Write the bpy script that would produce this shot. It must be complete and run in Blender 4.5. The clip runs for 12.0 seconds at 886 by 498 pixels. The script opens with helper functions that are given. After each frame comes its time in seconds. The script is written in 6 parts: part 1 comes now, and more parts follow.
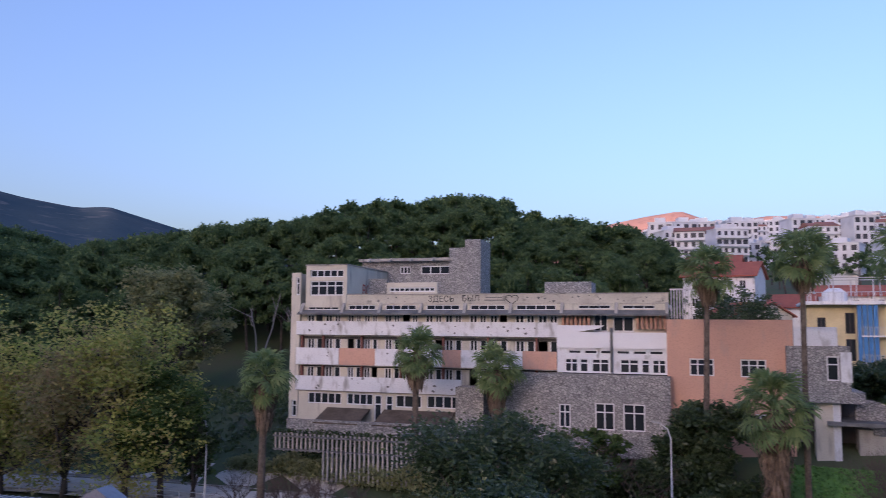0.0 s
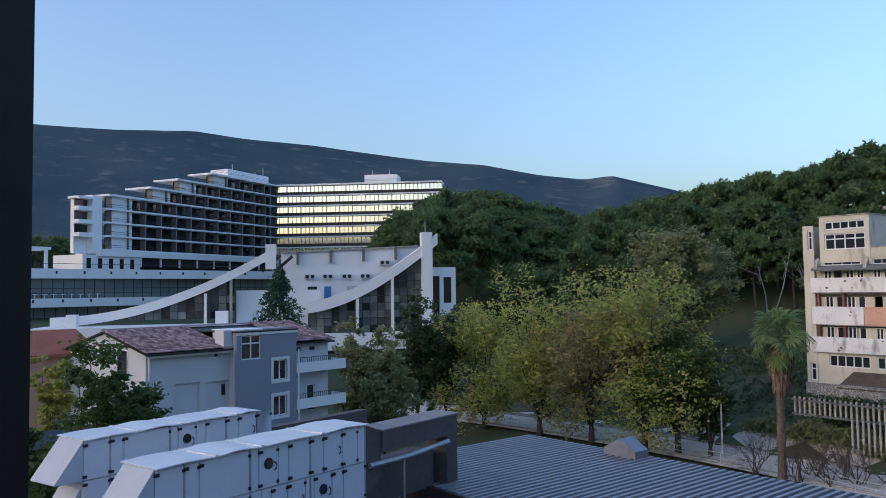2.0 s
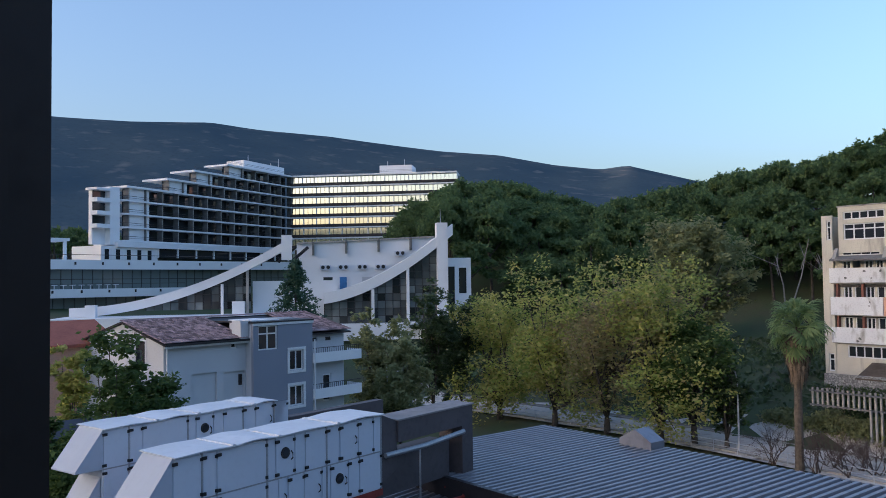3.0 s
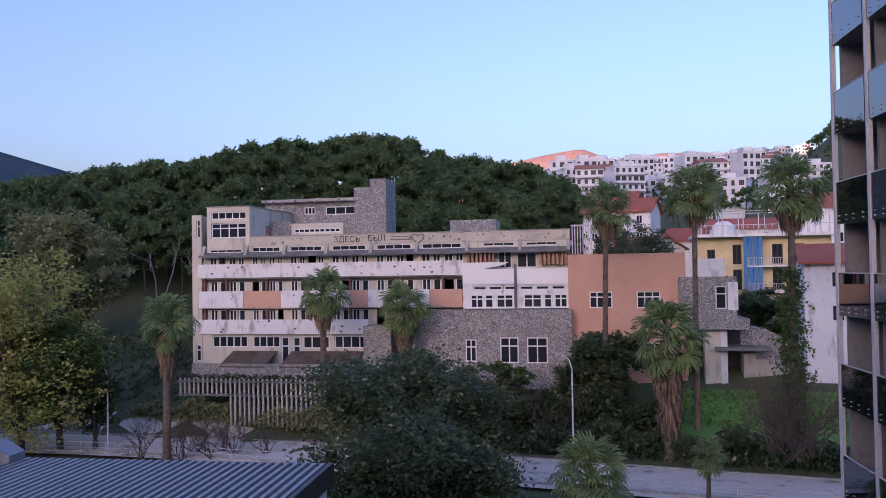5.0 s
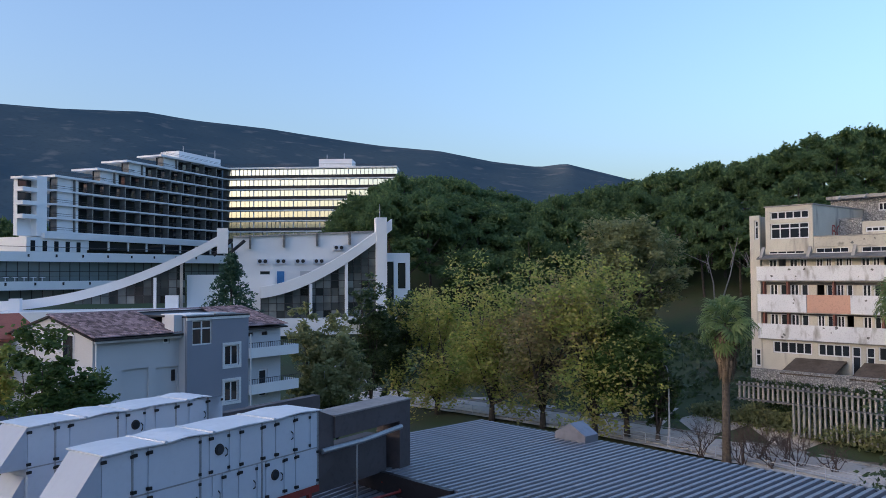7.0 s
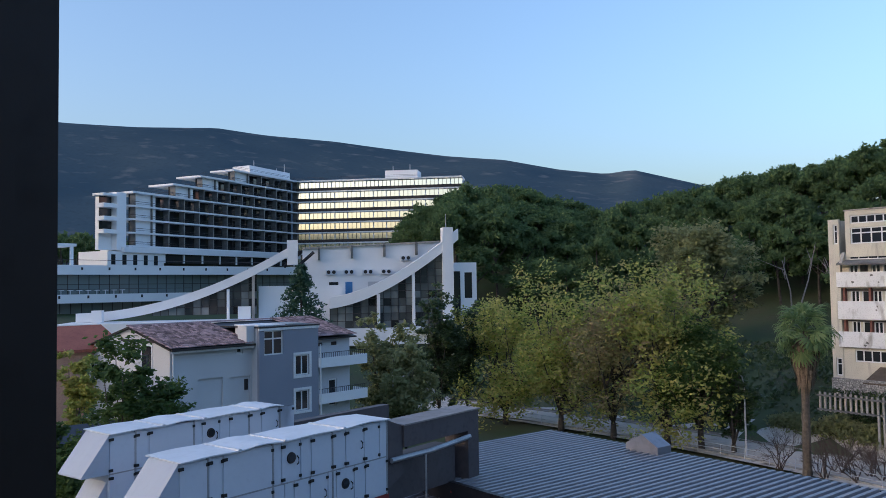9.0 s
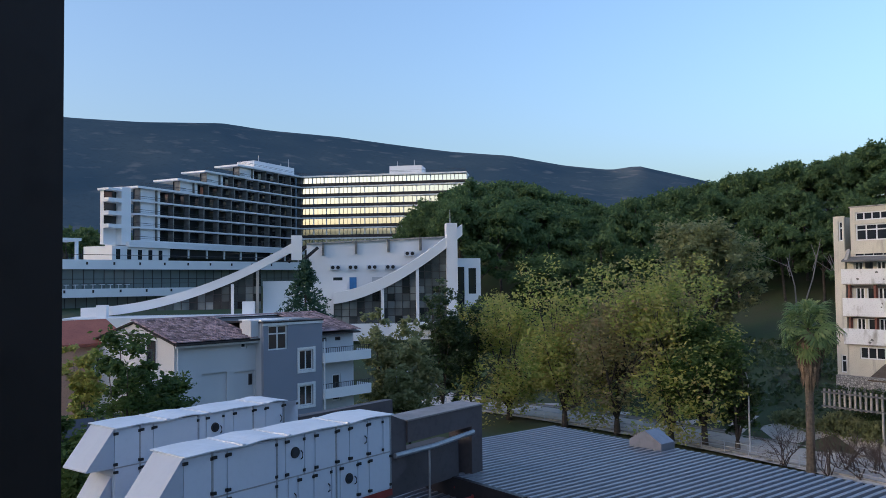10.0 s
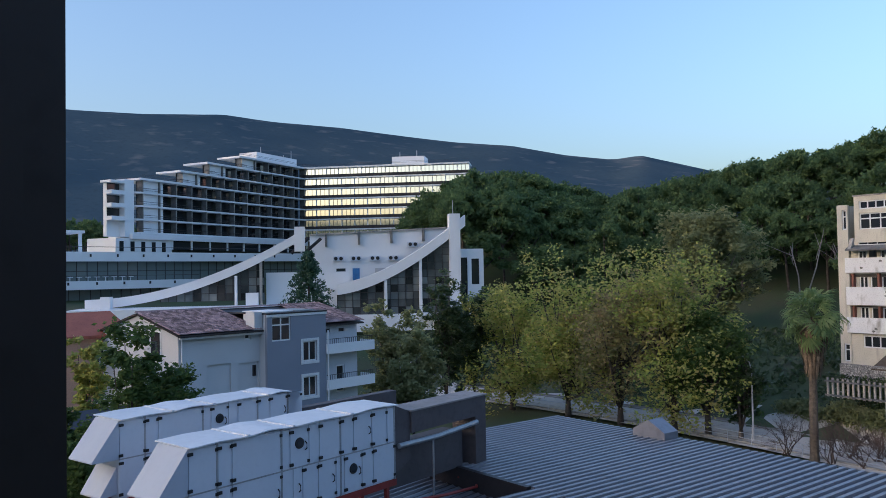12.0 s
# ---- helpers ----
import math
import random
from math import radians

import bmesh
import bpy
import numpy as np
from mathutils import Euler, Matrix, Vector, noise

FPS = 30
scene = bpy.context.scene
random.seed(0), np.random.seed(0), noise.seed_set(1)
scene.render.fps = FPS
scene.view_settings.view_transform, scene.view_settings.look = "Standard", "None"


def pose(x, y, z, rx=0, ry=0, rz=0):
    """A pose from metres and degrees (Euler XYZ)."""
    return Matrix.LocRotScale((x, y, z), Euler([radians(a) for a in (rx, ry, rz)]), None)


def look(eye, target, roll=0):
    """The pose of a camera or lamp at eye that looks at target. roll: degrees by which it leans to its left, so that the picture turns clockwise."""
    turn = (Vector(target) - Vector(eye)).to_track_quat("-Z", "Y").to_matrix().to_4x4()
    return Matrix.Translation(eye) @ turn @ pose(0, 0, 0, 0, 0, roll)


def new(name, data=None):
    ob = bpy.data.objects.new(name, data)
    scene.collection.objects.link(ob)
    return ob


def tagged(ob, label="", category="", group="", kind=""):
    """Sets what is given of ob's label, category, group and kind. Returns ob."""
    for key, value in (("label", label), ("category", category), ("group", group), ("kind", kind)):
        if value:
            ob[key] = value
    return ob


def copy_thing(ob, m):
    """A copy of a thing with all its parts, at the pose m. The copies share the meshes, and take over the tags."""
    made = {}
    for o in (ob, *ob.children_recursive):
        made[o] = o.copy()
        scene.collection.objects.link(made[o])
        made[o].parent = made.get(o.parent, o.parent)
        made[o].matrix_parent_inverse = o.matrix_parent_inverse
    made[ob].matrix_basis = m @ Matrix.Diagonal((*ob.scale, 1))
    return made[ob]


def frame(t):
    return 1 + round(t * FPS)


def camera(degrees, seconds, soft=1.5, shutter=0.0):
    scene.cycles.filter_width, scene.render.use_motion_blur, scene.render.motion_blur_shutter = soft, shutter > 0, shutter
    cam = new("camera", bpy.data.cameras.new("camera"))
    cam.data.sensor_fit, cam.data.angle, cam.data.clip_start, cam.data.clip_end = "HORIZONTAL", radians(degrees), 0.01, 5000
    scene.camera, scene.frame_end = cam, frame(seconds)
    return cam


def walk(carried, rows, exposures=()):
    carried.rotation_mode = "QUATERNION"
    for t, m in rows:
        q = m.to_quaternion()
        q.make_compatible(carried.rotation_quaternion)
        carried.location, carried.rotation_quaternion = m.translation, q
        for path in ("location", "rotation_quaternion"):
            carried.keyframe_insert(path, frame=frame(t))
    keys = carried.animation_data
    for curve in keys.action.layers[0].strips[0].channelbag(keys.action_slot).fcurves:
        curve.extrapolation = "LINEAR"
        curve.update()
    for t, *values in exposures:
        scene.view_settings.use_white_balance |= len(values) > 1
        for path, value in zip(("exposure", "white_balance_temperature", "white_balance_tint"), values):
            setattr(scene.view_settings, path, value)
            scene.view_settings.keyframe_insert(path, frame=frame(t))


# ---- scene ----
cam = camera(58.17, 12.0, soft=0.7, shutter=0.12)
EYE_Z = 16.0
# seconds, heading to the left, tilt up, roll: a hand-held pan from a balcony
TURNS = [
    (0.0, -3.39, 5.75, 0.51),
    (0.5, 10.45, 6.74, 0.47),
    (1.0, 21.18, 6.00, -0.84),
    (1.5, 28.07, 4.25, -1.17),
    (2.0, 31.68, 2.98, -0.75),
    (2.5, 33.36, 2.45, -0.65),
    (2.7, 33.74, 2.35, -0.72),
    (4.3, 3.71, 2.06, -1.03),
    (4.5, -4.10, 2.07, -0.86),
    (5.0, -10.16, 1.37, -0.89),
    (5.5, -10.21, 0.51, -0.98),
    (6.0, -4.24, 0.26, -1.99),
    (6.2, 4.12, 0.28, -2.83),
    (6.3, 9.29, 0.34, -3.06),
    (6.5, 18.61, 0.64, -3.01),
    (7.0, 28.42, 1.93, -0.37),
    (9.0, 33.18, 2.66, -0.88),
    (9.5, 33.50, 2.50, -0.80),
    (10.0, 33.48, 2.35, -0.70),
    (10.5, 33.42, 2.16, -0.60),
    (11.0, 33.43, 1.94, -0.69),
    (11.5, 33.55, 1.77, -0.84),
    (12.0, 33.70, 1.68, -0.95),
]
walk(cam, [(t, pose(0, 0, EYE_Z, 90 + p, 0, y) @ pose(0, 0, 0, 0, 0, r)) for t, y, p, r in TURNS],
     exposures=[(0.0, 1.8, 6050, 40), (1.5, 2.0, 6300, 24), (2.7, 2.05, 6400, 20), (4.5, 1.8, 6050, 44), (5.5, 1.98, 6050, 46), (6.2, 2.1, 6100, 46), (7.0, 2.05, 6350, 22), (12.0, 2.05, 6400, 20)])

# ---------------------------------------------------------------- light
world = bpy.data.worlds.new("evening_sky")
scene.world = world
world.use_nodes = True
wn, wl = world.node_tree.nodes, world.node_tree.links
SUN_YAW, SUN_EL = 145.0, 6.0          # low in the west, behind the ridge
sky = wn.new("ShaderNodeTexSky")
sky.sky_type = "NISHITA"
sky.sun_disc = False
sky.sun_elevation = radians(SUN_EL)
sky.sun_rotation = radians(-SUN_YAW)
sky.air_density, sky.dust_density, sky.ozone_density = 1.0, 4.5, 2.6
wn["Background"].inputs[1].default_value = 0.15
wl.new(sky.outputs[0], wn["Background"].inputs[0])
sun = new("sun", bpy.data.lights.new("sun", "SUN"))
sun.data.energy, sun.data.angle, sun.data.color = 2.0, radians(0.5), (1.0, 0.60, 0.42)
sa, se = radians(SUN_YAW), radians(SUN_EL)
sun.matrix_world = look((-400 * math.sin(sa), 400 * math.cos(sa), 40 + 400 * math.tan(se)), (0, 0, 40))


# ---------------------------------------------------------------- materials
def material(name, color, rough=0.8, metal=0.0, second=None, scale=1.0, fine=12.0, bump=0.2, spread=0.25, spec=0.4, stain=None, stain_scale=(0.5, 0.5, 0.15), island=0.0, rand=0.0, grime=0.7):
    """A surface with variation at two scales, optional stains and per-piece tone."""
    m = bpy.data.materials.new(name)
    m.use_nodes = True
    n, l = m.node_tree.nodes, m.node_tree.links
    b = n["Principled BSDF"]
    b.inputs["Roughness"].default_value = rough
    b.inputs["Metallic"].default_value = metal
    b.inputs["Specular IOR Level"].default_value = spec
    tc = n.new("ShaderNodeTexCoord")

    def noise_node(sc, detail=4.0, vec=None):
        t = n.new("ShaderNodeTexNoise")
        t.inputs["Scale"].default_value = sc
        t.inputs["Detail"].default_value = detail
        l.new(vec or tc.outputs["Object"], t.inputs["Vector"])
        return t.outputs["Fac"]

    def mix(a, bcol, fac, mode="MIX"):
        t = n.new("ShaderNodeMix")
        t.data_type, t.blend_type = "RGBA", mode
        for sock, v in ((t.inputs[6], a), (t.inputs[7], bcol), (t.inputs[0], fac)):
            if isinstance(v, (tuple, float, int)):
                sock.default_value = (*v, 1) if isinstance(v, tuple) else v
            else:
                l.new(v, sock)
        return t.outputs[2]

    def ramp(fac, lo, hi):
        t = n.new("ShaderNodeMapRange")
        t.inputs[1].default_value, t.inputs[2].default_value = lo, hi
        l.new(fac, t.inputs[0])
        return t.outputs[0]

    sec = second or tuple(c * (1 - spread) for c in color)
    col = mix(color, sec, ramp(noise_node(scale), 0.35, 0.7))
    fine_fac = noise_node(fine, 6.0)
    col = mix(col, tuple(c * grime for c in sec), ramp(fine_fac, 0.5, 0.9))
    if stain:
        mp = n.new("ShaderNodeMapping")
        mp.inputs["Scale"].default_value = stain_scale
        l.new(tc.outputs["Object"], mp.inputs[0])
        col = mix(col, stain, ramp(noise_node(1.6, 8.0, mp.outputs[0]), 0.56, 0.74))
    if island or rand:
        src = n.new("ShaderNodeNewGeometry").outputs["Random Per Island"] if island else n.new("ShaderNodeObjectInfo").outputs["Random"]
        t = n.new("ShaderNodeMapRange")
        t.inputs[3].default_value, t.inputs[4].default_value = 1 - (island or rand), 1 + (island or rand)
        l.new(src, t.inputs[0])
        hs = n.new("ShaderNodeHueSaturation")
        l.new(col, hs.inputs["Color"])
        l.new(t.outputs[0], hs.inputs["Value"])
        col = hs.outputs[0]
    l.new(col, b.inputs["Base Color"])
    if bump:
        bp = n.new("ShaderNodeBump")
        bp.inputs["Strength"].default_value = bump
        bp.inputs["Distance"].default_value = 0.03
        l.new(fine_fac, bp.inputs["Height"])
        l.new(bp.outputs[0], b.inputs["Normal"])
    return m


def leaf_material(name, colors, rough=0.55, gloss=0.25):
    """Leaves: tone differs from clump to clump, some light passes through."""
    m = bpy.data.materials.new(name)
    m.use_nodes = True
    n, l = m.node_tree.nodes, m.node_tree.links
    b = n["Principled BSDF"]
    b.inputs["Roughness"].default_value = rough
    b.inputs["Specular IOR Level"].default_value = gloss
    cr = n.new("ShaderNodeValToRGB")
    cr.color_ramp.elements[0].color = (*colors[0], 1)
    cr.color_ramp.elements[-1].color = (*colors[-1], 1)
    for i, c in enumerate(colors[1:-1]):
        e = cr.color_ramp.elements.new((i + 1) / (len(colors) - 1))
        e.color = (*c, 1)
    geo = n.new("ShaderNodeNewGeometry")
    tc = n.new("ShaderNodeTexCoord")
    nz = n.new("ShaderNodeTexNoise")
    nz.inputs["Scale"].default_value = 0.35
    l.new(tc.outputs["Object"], nz.inputs["Vector"])
    mx = n.new("ShaderNodeMath")
    mx.operation = "MULTIPLY_ADD"
    mx.inputs[1].default_value = 0.45
    l.new(geo.outputs["Random Per Island"], mx.inputs[0])
    ad = n.new("ShaderNodeMapRange")
    ad.inputs[1].default_value, ad.inputs[2].default_value = 0.3, 0.7
    ad.inputs[3].default_value, ad.inputs[4].default_value = 0.0, 0.55
    l.new(nz.outputs[0], ad.inputs[0])
    l.new(ad.outputs[0], mx.inputs[2])
    l.new(mx.outputs[0], cr.inputs[0])
    l.new(cr.outputs[0], b.inputs["Base Color"])
    tr = n.new("ShaderNodeBsdfTranslucent")
    l.new(cr.outputs[0], tr.inputs[0])
    ms = n.new("ShaderNodeMixShader")
    ms.inputs[0].default_value = 0.5
    l.new(b.outputs[0], ms.inputs[1])
    l.new(tr.outputs[0], ms.inputs[2])
    l.new(ms.outputs[0], n["Material Output"].inputs[0])
    return m


def glass_material(name, tint, rough=0.04, metal=0.0, spec=0.8, ior=1.5):
    """Window glass seen from outside over a dark room: a dark, glossy pane."""
    m = bpy.data.materials.new(name)
    m.use_nodes = True
    b = m.node_tree.nodes["Principled BSDF"]
    b.inputs["Base Color"].default_value = (*tint, 1)
    b.inputs["Roughness"].default_value = rough
    b.inputs["Metallic"].default_value = metal
    b.inputs["Specular IOR Level"].default_value = spec
    b.inputs["IOR"].default_value = ior
    return m


def rubble_material(name):
    """Irregular stones of differing tone in dark recessed joints."""
    m = bpy.data.materials.new(name)
    m.use_nodes = True
    n, l = m.node_tree.nodes, m.node_tree.links
    b = n["Principled BSDF"]
    b.inputs["Roughness"].default_value = 0.95
    tc = n.new("ShaderNodeTexCoord")
    cell, edge = n.new("ShaderNodeTexVoronoi"), n.new("ShaderNodeTexVoronoi")
    edge.feature = "DISTANCE_TO_EDGE"
    for v in (cell, edge):
        v.inputs["Scale"].default_value = 4.6
        l.new(tc.outputs["Object"], v.inputs["Vector"])
    bw = n.new("ShaderNodeSeparateColor")
    l.new(cell.outputs["Color"], bw.inputs[0])
    cr = n.new("ShaderNodeValToRGB")
    cr.color_ramp.elements[0].color, cr.color_ramp.elements[1].color = (0.29, 0.285, 0.28, 1), (0.52, 0.505, 0.48, 1)
    l.new(bw.outputs[0], cr.inputs[0])
    mr = n.new("ShaderNodeMapRange")
    mr.inputs[1].default_value, mr.inputs[2].default_value = 0.02, 0.12
    l.new(edge.outputs["Distance"], mr.inputs[0])
    mx = n.new("ShaderNodeMix")
    mx.data_type = "RGBA"
    mx.inputs[6].default_value = (0.16, 0.155, 0.15, 1)
    l.new(mr.outputs[0], mx.inputs[0])
    l.new(cr.outputs[0], mx.inputs[7])
    l.new(mx.outputs[2], b.inputs["Base Color"])
    bp = n.new("ShaderNodeBump")
    bp.inputs["Strength"].default_value, bp.inputs["Distance"].default_value = 0.8, 0.06
    l.new(mr.outputs[0], bp.inputs["Height"])
    l.new(bp.outputs[0], b.inputs["Normal"])
    return m


M = {}
M["plaster_white"] = material("white_paint", (0.80, 0.81, 0.82), 0.75, second=(0.72, 0.73, 0.75), scale=0.4, fine=9, stain=(0.36, 0.35, 0.33), stain_scale=(0.9, 0.9, 0.35))
M["white_clean"] = material("clean_white_paint", (0.83, 0.84, 0.85), 0.6, scale=0.3, fine=14, bump=0.05, spread=0.06, grime=0.92)
M["cream"] = material("cream_plaster", (0.66, 0.62, 0.52), 0.85, second=(0.58, 0.54, 0.45), scale=0.5, fine=10, stain=(0.26, 0.24, 0.21), stain_scale=(0.6, 0.6, 0.12))
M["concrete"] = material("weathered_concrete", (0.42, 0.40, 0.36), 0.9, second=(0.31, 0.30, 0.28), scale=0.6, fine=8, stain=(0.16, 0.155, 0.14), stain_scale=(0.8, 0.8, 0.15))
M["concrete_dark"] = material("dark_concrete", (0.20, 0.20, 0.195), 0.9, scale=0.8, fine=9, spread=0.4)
M["peach"] = material("peach_plaster", (0.64, 0.38, 0.28), 0.85, second=(0.58, 0.345, 0.26), scale=0.35, fine=8, stain=(0.46, 0.33, 0.27), stain_scale=(0.5, 0.5, 0.2), bump=0.1)
M["stone"] = rubble_material("rubble_masonry")
M["stone_piece"] = material("rubble_stone", (0.42, 0.41, 0.40), 0.95, second=(0.27, 0.265, 0.26), scale=1.5, fine=10, bump=0.5, island=0.45)
M["cream_stained"] = material("blackened_cream_plaster", (0.60, 0.57, 0.48), 0.9, second=(0.47, 0.44, 0.37), scale=0.5, fine=6, stain=(0.17, 0.16, 0.14), stain_scale=(0.5, 0.5, 0.9))
M["red_pier"] = material("red_brown_paint", (0.25, 0.10, 0.075), 0.8, scale=1.2)
M["terracotta"] = material("pinkish_fins", (0.50, 0.29, 0.21), 0.85, scale=1.0)
# Indoor gloom is put into the colour of all room surfaces.
M["interior"] = material("shaded_room_surfaces", (0.10, 0.095, 0.09), 0.95, scale=0.5)
M["glass"] = glass_material("window_glass", (0.025, 0.03, 0.035))
# Mirror panes; reflected evening glow is put into their warm tint.
M["glass_glow"] = glass_material("glow_tinted_glass", (0.95, 0.94, 0.86), 0.06, 1.0)
M["glass_green"] = glass_material("tinted_glass", (0.15, 0.19, 0.185), 0.12)
# Pane tones vary to stand for reflections and lights behind the glass.
M["glass_grid"] = material("reflection_toned_glass", (0.06, 0.075, 0.08), 0.12, second=(0.15, 0.16, 0.15), scale=0.25, fine=1.2, bump=0, island=0.9, spec=0.7)
M["red_paint"] = material("red_spray_paint", (0.50, 0.12, 0.10), 0.8, scale=2)
M["glass_dark"] = glass_material("black_glass", (0.008, 0.009, 0.012), 0.02, 0.0, 0.5, 2.6)
M["frame_white"] = material("white_window_frame", (0.76, 0.77, 0.78), 0.5, scale=2, bump=0, spread=0.1)
M["frame_dark"] = material("dark_metal", (0.045, 0.04, 0.042), 0.45, 0.3, scale=2, bump=0.05)
M["grey_facade"] = material("blue_grey_render", (0.26, 0.28, 0.335), 0.85, scale=0.4, fine=20, spread=0.08, bump=0.08)
M["light_facade"] = material("pale_grey_render", (0.56, 0.575, 0.60), 0.85, scale=0.4, fine=20, spread=0.08, bump=0.08)
M["roof_tile"] = material("old_clay_tile", (0.33, 0.235, 0.235), 0.85, second=(0.21, 0.15, 0.155), scale=1.0, island=0.55, bump=0.2)
M["roof_red"] = material("red_clay_tile", (0.42, 0.13, 0.085), 0.85, second=(0.33, 0.10, 0.07), scale=0.6, fine=6)
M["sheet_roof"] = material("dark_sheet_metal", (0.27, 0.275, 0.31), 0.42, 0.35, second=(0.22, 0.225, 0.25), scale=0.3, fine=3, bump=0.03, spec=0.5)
# Shade between the ribs is put into a darker copy of the sheet.
M["sheet_shade"] = material("rib_shade_sheet", (0.085, 0.085, 0.10), 0.5, 0.3, scale=0.3, fine=3, bump=0.03)
# Casing white again, with the hood's shade put into the colour.
M["ahu_hood"] = material("shaded_white_sheet", (0.46, 0.51, 0.58), 0.45, scale=0.5, fine=6, bump=0.02, spread=0.05, grime=0.95)
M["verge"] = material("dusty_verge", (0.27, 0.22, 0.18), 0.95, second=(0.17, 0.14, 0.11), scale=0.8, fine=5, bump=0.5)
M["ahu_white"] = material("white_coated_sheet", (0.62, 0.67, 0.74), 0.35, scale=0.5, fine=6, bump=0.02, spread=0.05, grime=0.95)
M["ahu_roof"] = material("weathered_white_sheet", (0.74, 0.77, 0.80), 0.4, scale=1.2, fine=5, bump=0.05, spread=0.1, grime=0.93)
M["alu"] = material("galvanised_metal", (0.42, 0.44, 0.46), 0.45, 0.6, scale=2, bump=0.03)
M["duct"] = material("brown_grey_cladding", (0.105, 0.09, 0.095), 0.6, scale=0.6, fine=5, bump=0.03)
M["duct_top"] = material("dusty_sheet", (0.30, 0.28, 0.27), 0.7, scale=0.9, fine=5)
M["black"] = material("black_plastic", (0.02, 0.02, 0.022), 0.5, scale=3, bump=0)
M["red_pipe"] = material("red_rail_paint", (0.33, 0.05, 0.04), 0.5, scale=2, bump=0)
M["asphalt"] = material("old_pale_road", (0.62, 0.58, 0.53), 0.95, second=(0.52, 0.48, 0.43), scale=0.25, fine=5, bump=0.3, stain=(0.17, 0.14, 0.11), stain_scale=(0.35, 0.35, 0.35))
M["grass"] = material("rough_grass", (0.06, 0.10, 0.04), 0.95, second=(0.085, 0.09, 0.05), scale=0.15, fine=3, bump=0.8)
M["lawn"] = material("green_lawn", (0.10, 0.25, 0.05), 0.9, second=(0.08, 0.18, 0.045), scale=0.4, island=0.35, bump=0)
M["earth"] = material("bare_earth", (0.16, 0.12, 0.09), 0.95, second=(0.09, 0.07, 0.05), scale=0.8, fine=4, bump=0.6)
M["bark"] = material("grey_bark", (0.12, 0.10, 0.085), 0.95, scale=2, fine=9, bump=0.8, spread=0.5)
M["palm_bark"] = material("palm_bark", (0.17, 0.135, 0.105), 0.95, scale=3, fine=12, bump=0.8, spread=0.5)
M["dead_frond"] = material("dry_frond", (0.23, 0.165, 0.11), 0.9, second=(0.15, 0.105, 0.07), scale=2, fine=8, island=0.4)
M["steel_white"] = material("white_painted_steel", (0.62, 0.63, 0.65), 0.5, 0.1, scale=2, bump=0)
M["wing_panel"] = material("grey_brown_panel", (0.27, 0.26, 0.265), 0.7, scale=0.3, fine=4, bump=0.03, spread=0.15)
M["wing_post"] = material("pale_grey_post", (0.62, 0.61, 0.62), 0.5, 0.1, scale=0.5, bump=0.02, spread=0.08)
M["blue_paint"] = material("blue_paint", (0.05, 0.22, 0.50), 0.6, scale=1)
M["yellow"] = material("yellow_render", (0.74, 0.63, 0.38), 0.85, scale=0.5, fine=8)
M["town_white"] = material("town_render", (0.74, 0.76, 0.79), 0.9, scale=0.02, fine=0.2, bump=0, island=0.3)
M["town_roof"] = material("town_tiles", (0.36, 0.16, 0.12), 0.9, scale=0.05, fine=0.4, bump=0, island=0.35)
M["town_window"] = material("town_openings", (0.05, 0.055, 0.07), 0.5, scale=0.1, fine=1, bump=0)
# Blue of distance haze is mixed into the scrub colours.
M["mountain"] = material("hazy_scrub_slope", (0.045, 0.082, 0.11), 1.0, second=(0.075, 0.11, 0.13), scale=0.004, fine=0.09, bump=0.0, stain=(0.14, 0.155, 0.165), stain_scale=(0.012, 0.012, 0.03), spec=0.0)
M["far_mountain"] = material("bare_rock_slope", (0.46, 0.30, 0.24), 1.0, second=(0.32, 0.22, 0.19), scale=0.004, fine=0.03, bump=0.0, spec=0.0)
M["pine"] = leaf_material("pine_needles", [(0.07, 0.12, 0.055), (0.12, 0.19, 0.075), (0.19, 0.26, 0.10)], 0.7)
M["plane_leaf"] = leaf_material("autumn_plane_leaves", [(0.20, 0.30, 0.075), (0.36, 0.42, 0.11), (0.50, 0.47, 0.15), (0.46, 0.36, 0.17)])
M["plane_brown"] = leaf_material("browning_plane_leaves", [(0.20, 0.25, 0.09), (0.30, 0.29, 0.12), (0.36, 0.29, 0.15), (0.30, 0.21, 0.13)])
M["green_leaf"] = leaf_material("broad_green_leaves", [(0.055, 0.11, 0.035), (0.09, 0.15, 0.045), (0.13, 0.19, 0.06)])
M["dark_leaf"] = leaf_material("dark_evergreen_leaves", [(0.05, 0.085, 0.038), (0.08, 0.125, 0.052), (0.15, 0.20, 0.09)], 0.3, 0.6)
M["olive_leaf"] = leaf_material("brownish_olive_leaves", [(0.20, 0.235, 0.11), (0.28, 0.30, 0.14), (0.36, 0.355, 0.18)])
M["cypress"] = leaf_material("conifer_needles", [(0.045, 0.10, 0.065), (0.07, 0.14, 0.09), (0.10, 0.18, 0.12)])
M["palm_leaf"] = leaf_material("palm_fronds", [(0.13, 0.21, 0.085), (0.21, 0.30, 0.12), (0.34, 0.38, 0.16)], 0.45)
M["twig"] = material("bare_twigs", (0.12, 0.085, 0.07), 0.95, scale=3)


